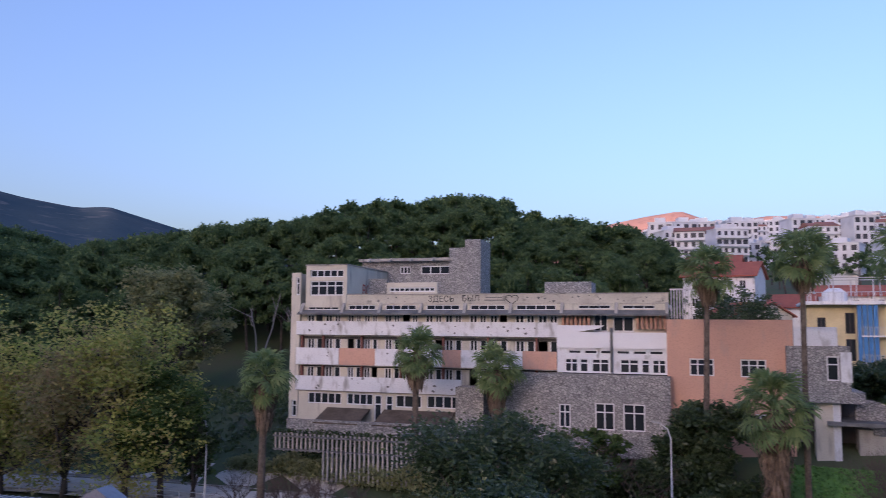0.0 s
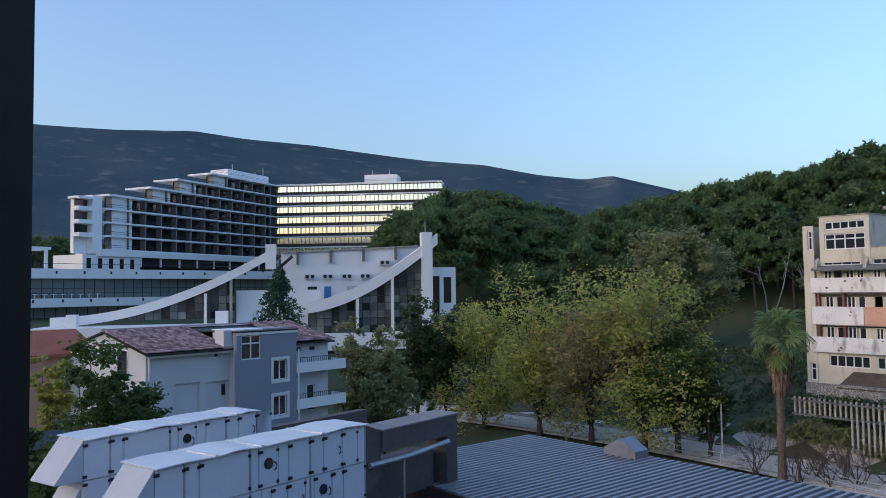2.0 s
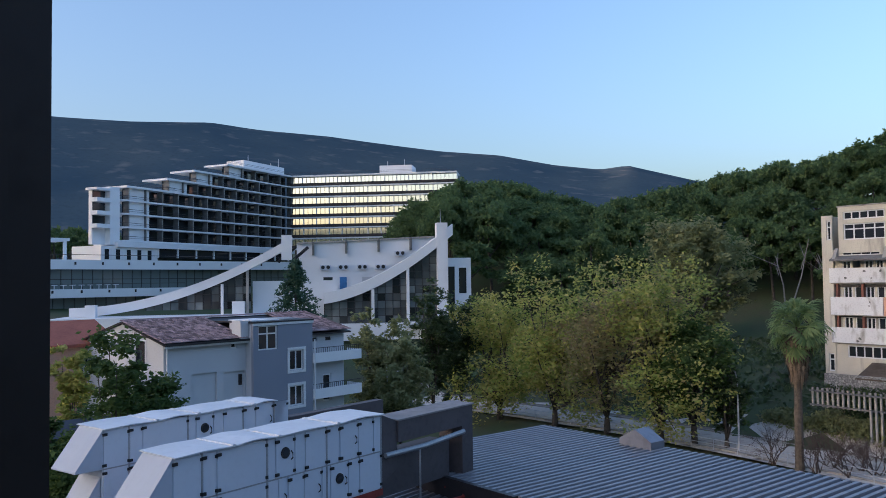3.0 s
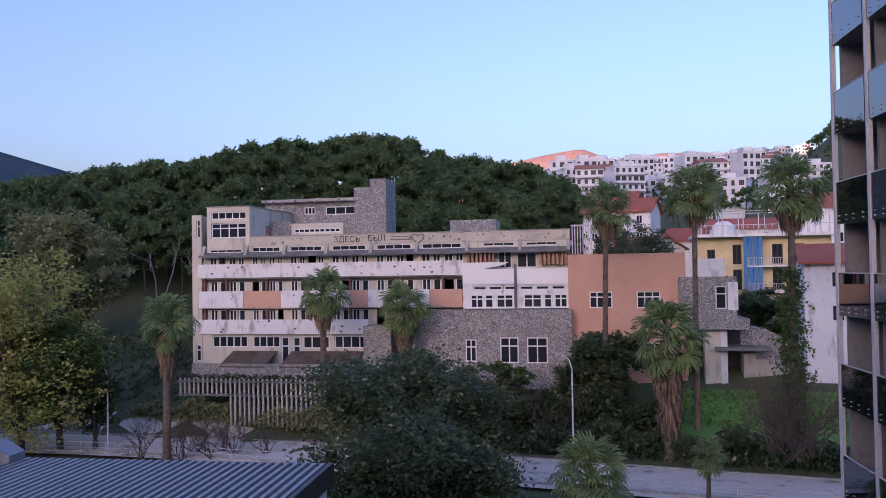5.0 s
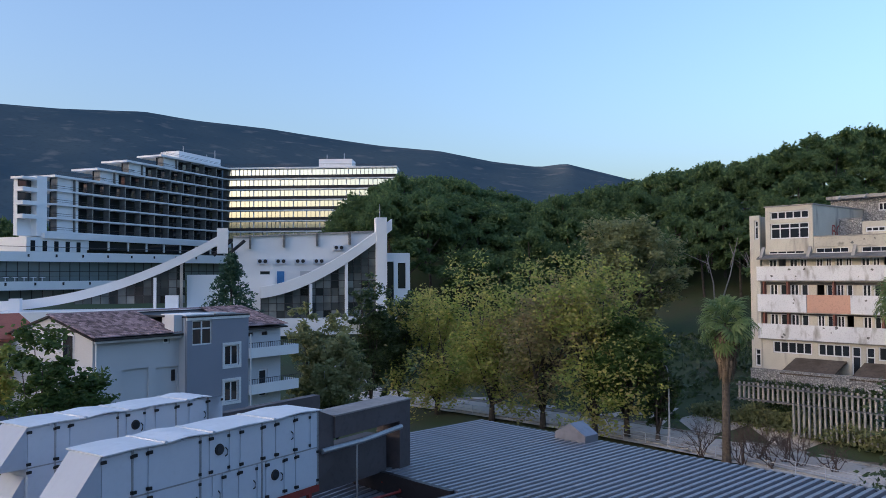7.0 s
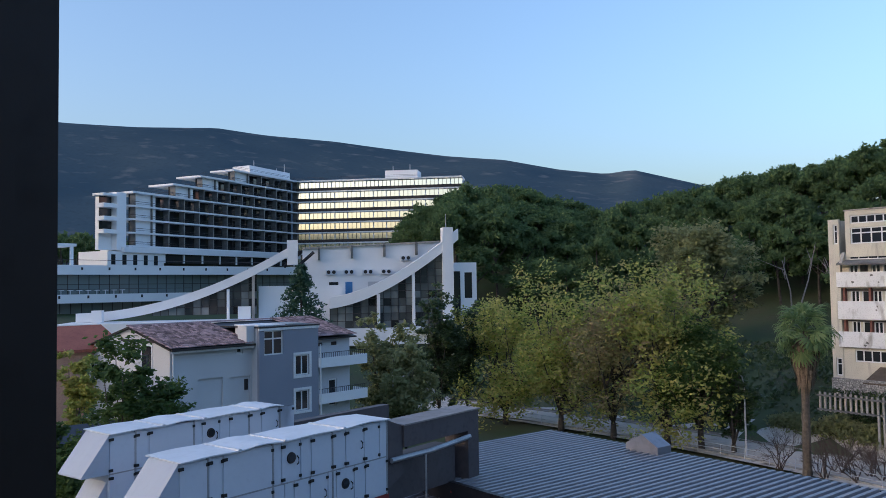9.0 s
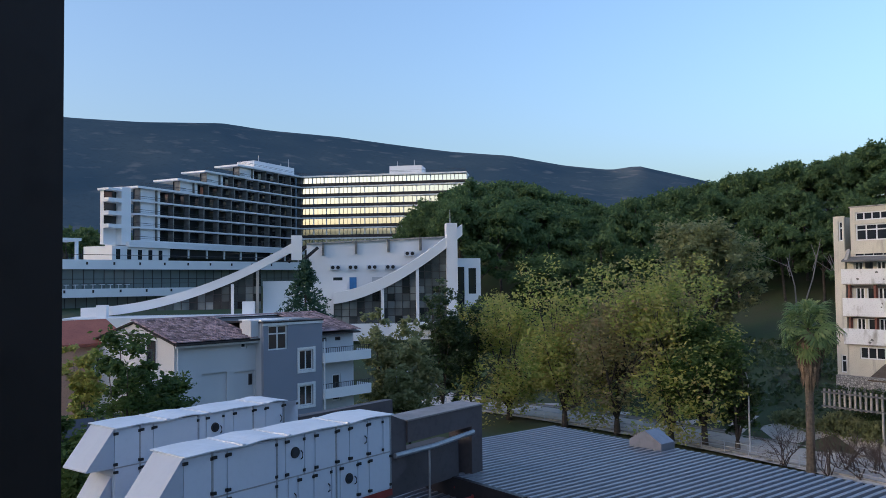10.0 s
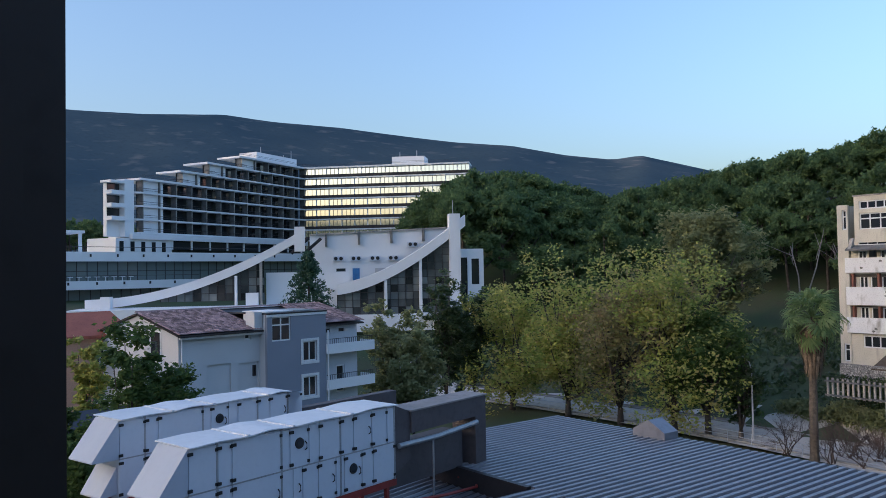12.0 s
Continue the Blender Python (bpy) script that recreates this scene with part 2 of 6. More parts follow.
# ---------------------------------------------------------------- mesh helpers
class Mesh:
    """Gathers boxes, prisms and tubes into one mesh."""

    def __init__(self):
        self.v, self.f = [], []

    def add(self, verts, faces):
        o = len(self.v)
        self.v += [tuple(p) for p in verts]
        self.f += [tuple(i + o for i in f) for f in faces]
        return self

    def box(self, x0, x1, y0, y1, z0, z1):
        return self.add([(x0, y0, z0), (x1, y0, z0), (x1, y1, z0), (x0, y1, z0), (x0, y0, z1), (x1, y0, z1), (x1, y1, z1), (x0, y1, z1)],
                        [(0, 3, 2, 1), (4, 5, 6, 7), (0, 1, 5, 4), (1, 2, 6, 5), (2, 3, 7, 6), (3, 0, 4, 7)])

    def prism(self, outline, lo, hi, axis="y"):
        """Extrude an outline: (x, z) pairs along y, (y, z) pairs along x, or (x, y) pairs along z."""
        n = len(outline)
        put = {"y": lambda a, b, c: (a, c, b), "x": lambda a, b, c: (c, a, b), "z": lambda a, b, c: (a, b, c)}[axis]
        vs = [put(a, b, lo) for a, b in outline] + [put(a, b, hi) for a, b in outline]
        fs = [tuple(range(n)), tuple(reversed(range(n, 2 * n)))]
        fs += [(i, n + i, n + (i + 1) % n, (i + 1) % n) for i in range(n)]
        return self.add(vs, fs)

    def tube(self, points, radii, sides=7):
        """A round limb through points; its radius follows radii."""
        rings = []
        for i, p in enumerate(points):
            p = Vector(p)
            d = Vector(points[min(i + 1, len(points) - 1)]) - Vector(points[max(i - 1, 0)])
            q = d.to_track_quat("Z", "Y")
            rings.append([p + q @ Vector((math.cos(2 * math.pi * k / sides) * radii[i], math.sin(2 * math.pi * k / sides) * radii[i], 0)) for k in range(sides)])
        vs = [v for r in rings for v in r]
        fs = [(a * sides + k, a * sides + (k + 1) % sides, (a + 1) * sides + (k + 1) % sides, (a + 1) * sides + k) for a in range(len(points) - 1) for k in range(sides)]
        fs += [tuple(reversed(range(sides))), tuple((len(points) - 1) * sides + k for k in range(sides))]
        return self.add(vs, fs)

    def wall(self, x0, x1, z0, z1, y0, y1, holes=()):
        """An upright wall in the x-z plane, from y0 to y1 thick, with rectangular openings (x0, x1, z0, z1) through it."""
        xs = sorted({round(v, 4) for v in (x0, x1, *[min(max(h[k], x0), x1) for h in holes for k in (0, 1)])})
        zs = sorted({round(v, 4) for v in (z0, z1, *[min(max(h[k], z0), z1) for h in holes for k in (2, 3)])})
        nx, nz, o = len(xs), len(zs), len(self.v)
        self.v += [(x, y, z) for y in (y0, y1) for z in zs for x in xs]

        def at(i, j, back):
            return o + back * nx * nz + j * nx + i

        def solid(i, j):
            if not (0 <= i < nx - 1 and 0 <= j < nz - 1):
                return False
            cx, cz = (xs[i] + xs[i + 1]) / 2, (zs[j] + zs[j + 1]) / 2
            return not any(h[0] < cx < h[1] and h[2] < cz < h[3] for h in holes)

        for i in range(nx - 1):
            for j in range(nz - 1):
                if not solid(i, j):
                    continue
                a, b, c, d = (i, j), (i + 1, j), (i + 1, j + 1), (i, j + 1)
                self.f += [tuple(at(*p, 0) for p in (a, b, c, d)), tuple(at(*p, 1) for p in (d, c, b, a))]
                for p, q, n in ((a, b, (i, j - 1)), (b, c, (i + 1, j)), (c, d, (i, j + 1)), (d, a, (i - 1, j))):
                    if not solid(*n):
                        self.f.append((at(*q, 0), at(*p, 0), at(*p, 1), at(*q, 1)))
        return self

    def data(self, name, mat, smooth=False):
        me = bpy.data.meshes.new(name)
        me.from_pydata(self.v, [], self.f)
        bm_ = bmesh.new()
        bm_.from_mesh(me)
        bmesh.ops.recalc_face_normals(bm_, faces=bm_.faces)
        bm_.to_mesh(me)
        bm_.free()
        if smooth:
            me.shade_smooth()
        me.materials.append(mat)
        return me


def part(name, mesh, mat, parent=None, label="", smooth=False):
    ob = new(name, mesh.data(name, mat, smooth) if isinstance(mesh, Mesh) else mesh)
    ob.parent = parent
    return tagged(ob, label)


def thing(name, m, label, category, group="", kind=""):
    ob = new(name)
    ob.matrix_world = m
    return tagged(ob, label, category, group, kind)


WINDOWS = {}


def window(parent, x0, x1, z0, z1, y, cols=2, rows=1, frame="frame_white", glass="glass", bar=0.12, name="window"):
    """A framed window in an opening of a wall in the x-z plane: frame with mullions, and its panes."""
    key = (round(x1 - x0, 2), round(z1 - z0, 2), cols, rows, frame, glass, bar)
    if key not in WINDOWS:
        w, h = x1 - x0, z1 - z0
        fm, gm = Mesh(), Mesh()
        cuts = [bar] + [h * (1 - 0.34 * j) for j in range(rows - 1, 0, -1)] + [h - bar]
        holes = []
        for i in range(cols):
            a = bar if i == 0 else i * w / cols + bar / 2
            e = w - bar if i == cols - 1 else (i + 1) * w / cols - bar / 2
            holes += [(a, e, lo + (bar / 2 if j else 0), hi - (bar / 2 if j < rows - 1 else 0)) for j, (lo, hi) in enumerate(zip(cuts, cuts[1:]))]
        fm.wall(0, w, 0, h, 0, 0.09, holes)
        gm.box(bar / 2, w - bar / 2, 0.04, 0.05, bar / 2, h - bar / 2)
        WINDOWS[key] = (fm.data("window_frame", M[frame]), gm.data("pane", M[glass]))
    f, g = WINDOWS[key]
    ob = part(name, f, None, parent)
    ob.location = (x0, y, z0)
    part("pane", g, None, ob)
    return ob


def big_mesh(name, verts, faces, mat):
    """A large mesh of alike polygons straight from arrays."""
    me = bpy.data.meshes.new(name)
    verts, faces = np.asarray(verts, np.float32), np.asarray(faces, np.int32)
    k = faces.shape[1]
    me.vertices.add(len(verts))
    me.vertices.foreach_set("co", verts.ravel())
    me.loops.add(faces.size)
    me.loops.foreach_set("vertex_index", faces.ravel())
    me.polygons.add(len(faces))
    me.polygons.foreach_set("loop_start", np.arange(0, faces.size, k, dtype=np.int32))
    me.polygons.foreach_set("loop_total", np.full(len(faces), k, np.int32))
    me.update(calc_edges=True)
    me.materials.append(mat)
    return me


def leaves(rng, centers, size, flat=0.0, aspect=1.6):
    """Two-sided leaf quads at the centres, turned at random; flat pulls them level."""
    n = len(centers)
    a = rng.normal(size=(n, 3))
    a[:, 2] *= 1 - flat
    a /= np.linalg.norm(a, axis=1)[:, None]
    b = np.cross(a, rng.normal(size=(n, 3)))
    b[:, 2] *= 1 - flat
    b /= np.linalg.norm(b, axis=1)[:, None]
    s = (size * rng.uniform(0.6, 1.3, n))[:, None]
    a, b = a * s * aspect / 2, b * s / 2
    v = np.stack([centers - a, centers + b * 0.9 - a * 0.1, centers + a, centers - b * 0.9 - a * 0.1], 1).reshape(-1, 3)
    return v, np.arange(4 * n).reshape(n, 4)


def clumps(rng, anchors, spread, per):
    """Leaf centres gathered in clumps round the anchors."""
    c = np.repeat(anchors, per, axis=0)
    return c + rng.normal(size=c.shape) * np.repeat(spread, per)[:, None] * np.array([1, 1, 0.75])


def yaw_at(yaw, d, z=0.0):
    """The place at a heading (degrees to the left of y) and distance from the balcony."""
    return Vector((-math.sin(radians(yaw)) * d, math.cos(radians(yaw)) * d, z))


# ---------------------------------------------------------------- ground and distance
def smooth(v, a, b):
    t = min(max((v - a) / (b - a), 0.0), 1.0)
    return t * t * (3 - 2 * t)


def road_q(x, y):
    """Metres beyond the near railing of the road, which runs obliquely past the plot."""
    return (x - 16.2) * 0.505 + (y - 56.9) * 0.863 - road_bend((x - 16.2) * 0.863 - (y - 56.9) * 0.505)


def road_bend(p):
    """How far the road has swung towards the plot, p metres along it."""
    return -0.0034 * min(0.0, max(p, -95.0) + 20) ** 2


def road_at(p, q):
    q += road_bend(p)
    return 16.2 + 0.863 * p + 0.505 * q, 56.9 - 0.505 * p + 0.863 * q


# the wooded crest: heading from the balcony and elevation of the tree tops
CREST = [(-24, -1.0), (-21, 1.0), (-19.8, 4.5), (-19, 5.9), (-17.6, 6.9), (-17, 7.5), (-15, 7.3), (-13.4, 8.1), (-11, 8.0), (-8.6, 8.6), (-7.9, 9.4), (-6.5, 9.7), (-2.9, 9.5), (1, 9.2), (4.9, 8.55), (7.5, 7.5), (9, 7.7),
         (10.4, 7.4), (13.2, 7.0), (16, 6.5), (17.7, 6.1), (20, 5.6), (22.3, 5.2), (25.5, 6.2), (27.5, 7.0), (31.5, 7.2), (32.8, 6.5), (35.2, 5.3), (37.3, 4.5), (40, 3.0), (46, -1.0)]


def crest(yaw):
    return float(np.interp(yaw, [c[0] for c in CREST], [c[1] for c in CREST]))


def ground_z(x, y):
    q, d = road_q(x, y), math.hypot(x, y)
    yaw = math.degrees(math.atan2(-x, y))
    if q > 0:
        q = max(0.0, q - 4.5 * smooth(-x, 16, 30))
    z = 1.3 * smooth(q, 8.6, 11) + 4.6 * smooth(q, 12, 24) + 0.1 * max(0.0, min(q, 70) - 26) * smooth(x, 15, 40)
    if -4 < q < 10:
        z -= 0.3 * smooth(q, -4, -0.5) * (1 - smooth(q, 8.2, 10))
    z += 7.0 * smooth(-x, 60, 82) + 0.13 * max(0.0, -92 - x) * (1 - smooth(-x, 180, 420))
    if d > 300:
        z += 42 * math.exp(-((yaw + 38.5) / 3.6) ** 2 - ((d - 640) / 170) ** 2)
    if yaw < -13 and d > 100:
        z += smooth(-yaw, 13, 19) * (min(d, 1000) - 100) * 0.127 * smooth(d, 100, 200) * (1 - 0.75 * smooth(d, 1000, 2600))
    if y > 0 and d > 120:
        z += max(0.0, EYE_Z + 215 * math.tan(radians(crest(yaw))) - 13.5 - z) * smooth(d, 120, 215) * (1 - smooth(d, 420, 900))
    if d < 900:
        z += 0.25 * noise.noise((x * 0.05, y * 0.05, 0)) * smooth(q, 8, 14)
    return z


def ground_sheet():
    rings = [0.0] + [6 * 1.058 ** k for k in range(118)]
    rings[-1] = 4700.0
    n = 240
    v = [(math.sin(2 * math.pi * j / n) * r, math.cos(2 * math.pi * j / n) * r) for r in rings for j in range(n)]
    v = [(x, y, ground_z(x, y)) for x, y in v]
    f = [(i * n + j, i * n + (j + 1) % n, (i + 1) * n + (j + 1) % n, (i + 1) * n + j) for i in range(len(rings) - 1) for j in range(n)]
    ob = new("ground", big_mesh("ground", v, f, M["grass"]))
    return tagged(ob, "uneven dark grassy ground rising into hills", "ground", kind="structure")


ground_sheet()


def ridge(name, outline, near, far, mat, label, base=0.0, step=0.6):
    """A mountain whose crest follows (heading, elevation) pairs as seen from the balcony."""
    a0, a1 = outline[0][0], outline[-1][0]
    n = int((a0 - a1) / step)
    xs, es = [p[0] for p in outline][::-1], [p[1] for p in outline][::-1]
    rows = 34
    v = []
    for i in range(n + 1):
        a = a0 + (a1 - a0) * i / n
        el = float(np.interp(a, xs, es))
        for k in range(rows + 1):
            t = k / rows
            d = near + (far - near) * t
            top = EYE_Z + (near + (far - near) * 0.78) * math.tan(radians(el))
            prof = smooth(t, 0.0, 0.78) ** 1.2 if t < 0.78 else 1 - smooth(t, 0.78, 1.35)
            x, y = -math.sin(radians(a)) * d, math.cos(radians(a)) * d
            w = noise.fractal((x * 0.0016, y * 0.0016, 3.1), 1.0, 2.0, 6) * 0.10 * top * (1 - abs(t - 0.45) * 1.2) * min(1, t * 4) * (1 - prof ** 2)
            if abs(t - 0.78) < 0.03:
                w = noise.fractal((x * 0.01, y * 0.01, 1.0), 1.0, 2.0, 4) * 0.006 * top
            v.append((x, y, base + (top - base) * prof + w))
    f = [(i * (rows + 1) + k, (i + 1) * (rows + 1) + k, (i + 1) * (rows + 1) + k + 1, i * (rows + 1) + k + 1) for i in range(n) for k in range(rows)]
    me = big_mesh(name, v, f, mat)
    me.shade_smooth()
    return tagged(new(name, me), label, "mountain", kind="structure")


# Headings above 62 are an unseen extension, raised to block the low sun.
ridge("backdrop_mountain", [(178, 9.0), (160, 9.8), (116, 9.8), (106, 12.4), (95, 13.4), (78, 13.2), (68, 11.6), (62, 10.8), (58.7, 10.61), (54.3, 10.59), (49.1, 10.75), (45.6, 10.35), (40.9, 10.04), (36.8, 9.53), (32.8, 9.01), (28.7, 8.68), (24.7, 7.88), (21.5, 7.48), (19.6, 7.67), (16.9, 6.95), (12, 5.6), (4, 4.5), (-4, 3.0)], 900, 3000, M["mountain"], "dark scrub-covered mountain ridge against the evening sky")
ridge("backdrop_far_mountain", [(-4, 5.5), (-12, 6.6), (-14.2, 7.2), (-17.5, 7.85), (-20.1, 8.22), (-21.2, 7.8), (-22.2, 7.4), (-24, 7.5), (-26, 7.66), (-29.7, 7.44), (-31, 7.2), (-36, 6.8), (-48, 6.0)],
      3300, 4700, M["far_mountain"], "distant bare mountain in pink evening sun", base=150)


def strip(name, mat, label, q0, q1, p0, p1, lift, kind="structure", step=3.0):
    """A band along the road between two distances from the railing, on the ground."""
    n = max(int((p1 - p0) / step), 1)
    v, f = [], []
    for i in range(n + 1):
        p = p0 + (p1 - p0) * i / n
        for q in (q0, (q0 + q1) / 2, q1):
            x, y = road_at(p, q)
            v.append((x, y, (0.0 if name in ("road", "verge") else ground_z(x, y)) + lift))
    for i in range(n):
        for k in range(2):
            f.append((3 * i + k, 3 * i + 3 + k, 3 * i + 4 + k, 3 * i + 1 + k))
    ob = new(name, big_mesh(name, v, f, mat))
    return tagged(ob, label, name, kind=kind)


strip("road", M["asphalt"], "pale worn asphalt road with dusty patches", -0.7, 8.3, -120, 90, 0.03)
strip("gravel_lot", M["asphalt"], "pale gravel parking ground beside the road", 8.28, 12.5, -95, -28, 0.1)
strip("verge", M["verge"], "dusty brown verge littered with debris", 8.25, 9.3, -120, 90, 0.05)
strip("lawn", M["lawn"], "bright green lawn below the rubble block", 11.2, 19.5, 9, 36, 0.22, step=1.5)


def kerb(q):
    m = Mesh()
    for i in range(56):
        p = -78 + 3 * i
        (xa, ya), (xb, yb), (xc, yc), (xd, yd) = road_at(p + 0.01, q), road_at(p + 2.99, q), road_at(p + 2.99, q + 0.25), road_at(p + 0.01, q + 0.25)
        m.prism([(xa, ya), (xb, yb), (xc, yc), (xd, yd)], -0.05, 0.16, "z")
    tagged(part("kerb", m, M["concrete"]), "grey concrete kerb along the road", "kerb", kind="structure")


kerb(0.3)
kerb(7.45)


# ---------------------------------------------------------------- the derelict terraced building
def lettering(name, words, size, m, mat, parent, label=""):
    """Painted words on a wall, in the built-in font."""
    cu = bpy.data.curves.new(name, "FONT")
    cu.body, cu.size, cu.extrude = words, size, 0.004
    cu.materials.append(mat)
    ob = new(name, cu)
    ob.parent = parent
    ob.matrix_local = m
    return tagged(ob, label)


def derelict():
    b = thing("derelict_building", pose(-11.44, 89.27, 0, 0, 0, -21), "derelict four-storey building with white, peach and cream bands", "building")
    zg = 5.2
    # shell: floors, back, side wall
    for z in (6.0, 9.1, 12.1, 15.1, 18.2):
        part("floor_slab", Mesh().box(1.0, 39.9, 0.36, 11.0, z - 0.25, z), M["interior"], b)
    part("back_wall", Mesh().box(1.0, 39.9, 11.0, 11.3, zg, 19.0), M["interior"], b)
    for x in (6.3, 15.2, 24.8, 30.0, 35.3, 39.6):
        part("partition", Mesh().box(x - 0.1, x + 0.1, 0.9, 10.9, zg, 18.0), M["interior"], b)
    # end pier with its narrow window
    m = Mesh().wall(-0.05, 1.05, zg, 22.1, 0.0, 0.3, [(0.45, 0.9, 19.6, 21.6), (0.3, 0.9, 6.4, 8.2)])
    m.box(-0.05, 0.25, 0.3, 30, zg, 22.1)
    part("end_wall", m, M["cream"], b)
    window(b, 0.45, 0.9, 19.6, 21.6, 0.15, 1, 2)
    window(b, 0.3, 0.9, 6.4, 8.2, 0.15, 1, 2)
    # top block at the end, reaching back
    m = Mesh().wall(1.7, 6.6, 18.25, 22.85, 0.0, 0.3, [(2.2, 6.2, 21.56, 22.38), (2.2, 6.2, 19.55, 21.16)])
    m.box(6.3, 6.6, 0.3, 30, 18.25, 22.85).box(1.7, 2.0, 0.3, 30, 18.25, 22.85).box(2.0, 6.3, 29.7, 30, 18.25, 22.85)
    part("upper_block", m, M["cream"], b)
    part("upper_roof", Mesh().box(1.6, 6.7, -0.1, 30.1, 22.86, 22.98), M["concrete"], b)
    window(b, 2.2, 6.2, 21.56, 22.38, 0.12, 5, 1)
    window(b, 2.2, 6.2, 19.55, 21.16, 0.12, 4, 2)
    # parapet with the sloped lower lip
    m = Mesh().box(6.65, 40.2, 0.0, 0.3, 18.62, 19.6)
    m.box(6.65, 40.2, 0.3, 11.3, 18.25, 18.6)
    part("parapet", m, M["cream_stained"], b)
    part("coping", Mesh().box(6.62, 40.25, -0.06, 0.36, 19.6, 19.7), M["concrete"], b)
    lettering("graffiti", "ЗДЕСЬ", 0.85, pose(15.9, -0.01, 18.85, 90), M["black"], b, "dark painted graffiti words")
    lettering("graffiti", "БЫЛ", 0.85, pose(19.6, -0.01, 18.9, 90), M["black"], b, "dark painted graffiti words")
    part("graffiti_bar", Mesh().box(22.0, 24.2, -0.012, -0.002, 18.95, 19.05).box(22.1, 23.9, -0.012, -0.002, 19.25, 19.33), M["concrete_dark"], b)
    heart = [(24.9 + 0.042 * 16 * math.sin(a) ** 3, 19.1 + 0.034 * (13 * math.cos(a) - 5 * math.cos(2 * a) - 2 * math.cos(3 * a) - math.cos(4 * a))) for a in [0.3 * k for k in range(22)]]
    part("graffiti_heart", Mesh().tube([(x, -0.015, z) for x, z in heart], [0.04] * 22, 5), M["black"], b)
    lettering("graffiti", "BG", 1.9, pose(6.61, 4.2, 19.7, 90, 0, 90), M["red_paint"], b, "red painted graffiti letters")
    # clerestory strip under the parapet
    edges = [1.45, 6.3, 10.6, 15.2, 20.0, 24.8, 30.0]
    holes = [(a + 0.55, c - 0.65, 18.02, 18.5) for a, c in zip(edges, edges[1:])]
    m = Mesh().wall(1.1, 40.2, 17.75, 18.6, 0.05, 0.25, holes + [(31.6, 34.7, 18.15, 18.45), (35.9, 38.9, 18.15, 18.45)])
    part("clerestory_wall", m, M["cream"], b)
    for h in holes:
        window(b, *h, 0.1, 4, 1, bar=0.06)
    for h in ((31.6, 34.7, 18.15, 18.45), (35.9, 38.9, 18.15, 18.45)):
        window(b, *h, 0.1, 3, 1, bar=0.05)
    part("canopy", Mesh().prism([(-0.85, 17.6), (0.04, 18.0), (0.04, 17.62), (-0.85, 17.45)], 1.1, 40.2, "x"), M["concrete_dark"], b)
    br = Mesh().prism([(-0.8, 17.5), (0.0, 18.75), (0.0, 17.5)], -0.16, 0.16, "x").data("bracket", M["concrete"])
    for x in (1.45, 6.3, 10.6, 15.2, 20.0, 24.8, 30.0, 35.3, 40.05):
        part("bracket", br, None, b).location = (x, 0, 0)
    # four window rows set back behind the bands
    rows = [(15.1, 17.6, 15.9, 17.5, 0.3), (12.1, 15.3, 12.9, 14.95, 0.45), (9.1, 12.3, 9.9, 11.9, 0.45)]
    for z0, z1, s0, s1, y in rows:
        holes, piers = [], []
        for a, c in zip(edges, edges[1:]):
            w = (c - a - 0.5) / 4
            for k in range(4):
                x = a + 0.25 + k * w
                door = k in (1, 3)
                holes.append((x + 0.1, x + w - (0.22 if door else 0.1), z0 + 0.02 if door and y > 0.4 else s0, s1))
            if y > 0.4:
                piers.append(a + 0.25 + 2 * w)
        part("recessed_wall", Mesh().wall(1.1, 29.9, z0, z1, y, y + 0.2, holes), M["cream"], b)
        for i, h in enumerate(holes):
            if (i * 7 + int(z0)) % 9 != 4:
                window(b, *h, y + 0.06, 1 if h[2] < s0 else 2, 1 if h[2] < s0 else 1)
        for p in piers + ([1.35] if y > 0.4 else []):
            part("pier", Mesh().box(p - 0.1, p + 0.1, y - 0.45, y - 0.01, z0 + 0.1, z1 - 0.1), M["red_pier"], b)
    # parapet bands
    part("balcony_band", Mesh().box(0.75, 29.5, -0.25, -0.1, 15.3, 16.76), M["plaster_white"], b)
    for a, c, mat in ((0.8, 5.9, "plaster_white"), (5.93, 10.1, "peach"), (10.13, 17.55, "plaster_white"), (17.6, 19.6, "peach"), (19.63, 26.0, "plaster_white"), (26.03, 29.45, "peach")):
        part("balcony_band", Mesh().box(a, c, -0.25 if mat != "peach" else -0.2, -0.1, 12.1, 13.88), M[mat], b)
    part("balcony_band", Mesh().box(0.8, 19.6, -0.25, -0.1, 9.33, 10.86), M["plaster_white"], b)
    chip_rng = np.random.default_rng(14)
    for z0, z1, xa, xb in ((15.3, 16.76, 1.0, 29.3), (12.1, 13.88, 1.0, 5.7), (12.1, 13.88, 10.3, 17.4), (9.33, 10.86, 1.0, 19.4), (18.65, 19.55, 7.0, 40.0)):
        for k in range(int((xb - xa) / 1.5)):
            cx, cz = chip_rng.uniform(xa, xb), chip_rng.uniform(z0 + 0.15, z1 - 0.1)
            n, r = 9, chip_rng.uniform(0.06, 0.2)
            rim = [(cx + r * chip_rng.uniform(0.4, 1.2) * math.cos(6.28 * j / n), cz + r * 0.8 * chip_rng.uniform(0.4, 1.3) * math.sin(6.28 * j / n)) for j in range(n)]
            y = -0.25 if z0 < 18 else 0.0
            part("bare_patch", Mesh().prism(rim, y - 0.008, y + 0.02, "y"), M["concrete_dark"], b)
    for z, x1 in ((15.3, 29.5), (12.1, 29.45), (9.33, 19.6)):
        part("balcony_slab", Mesh().box(0.8, x1, -0.1, 0.9, z - 0.1, z + 0.1), M["concrete"], b)
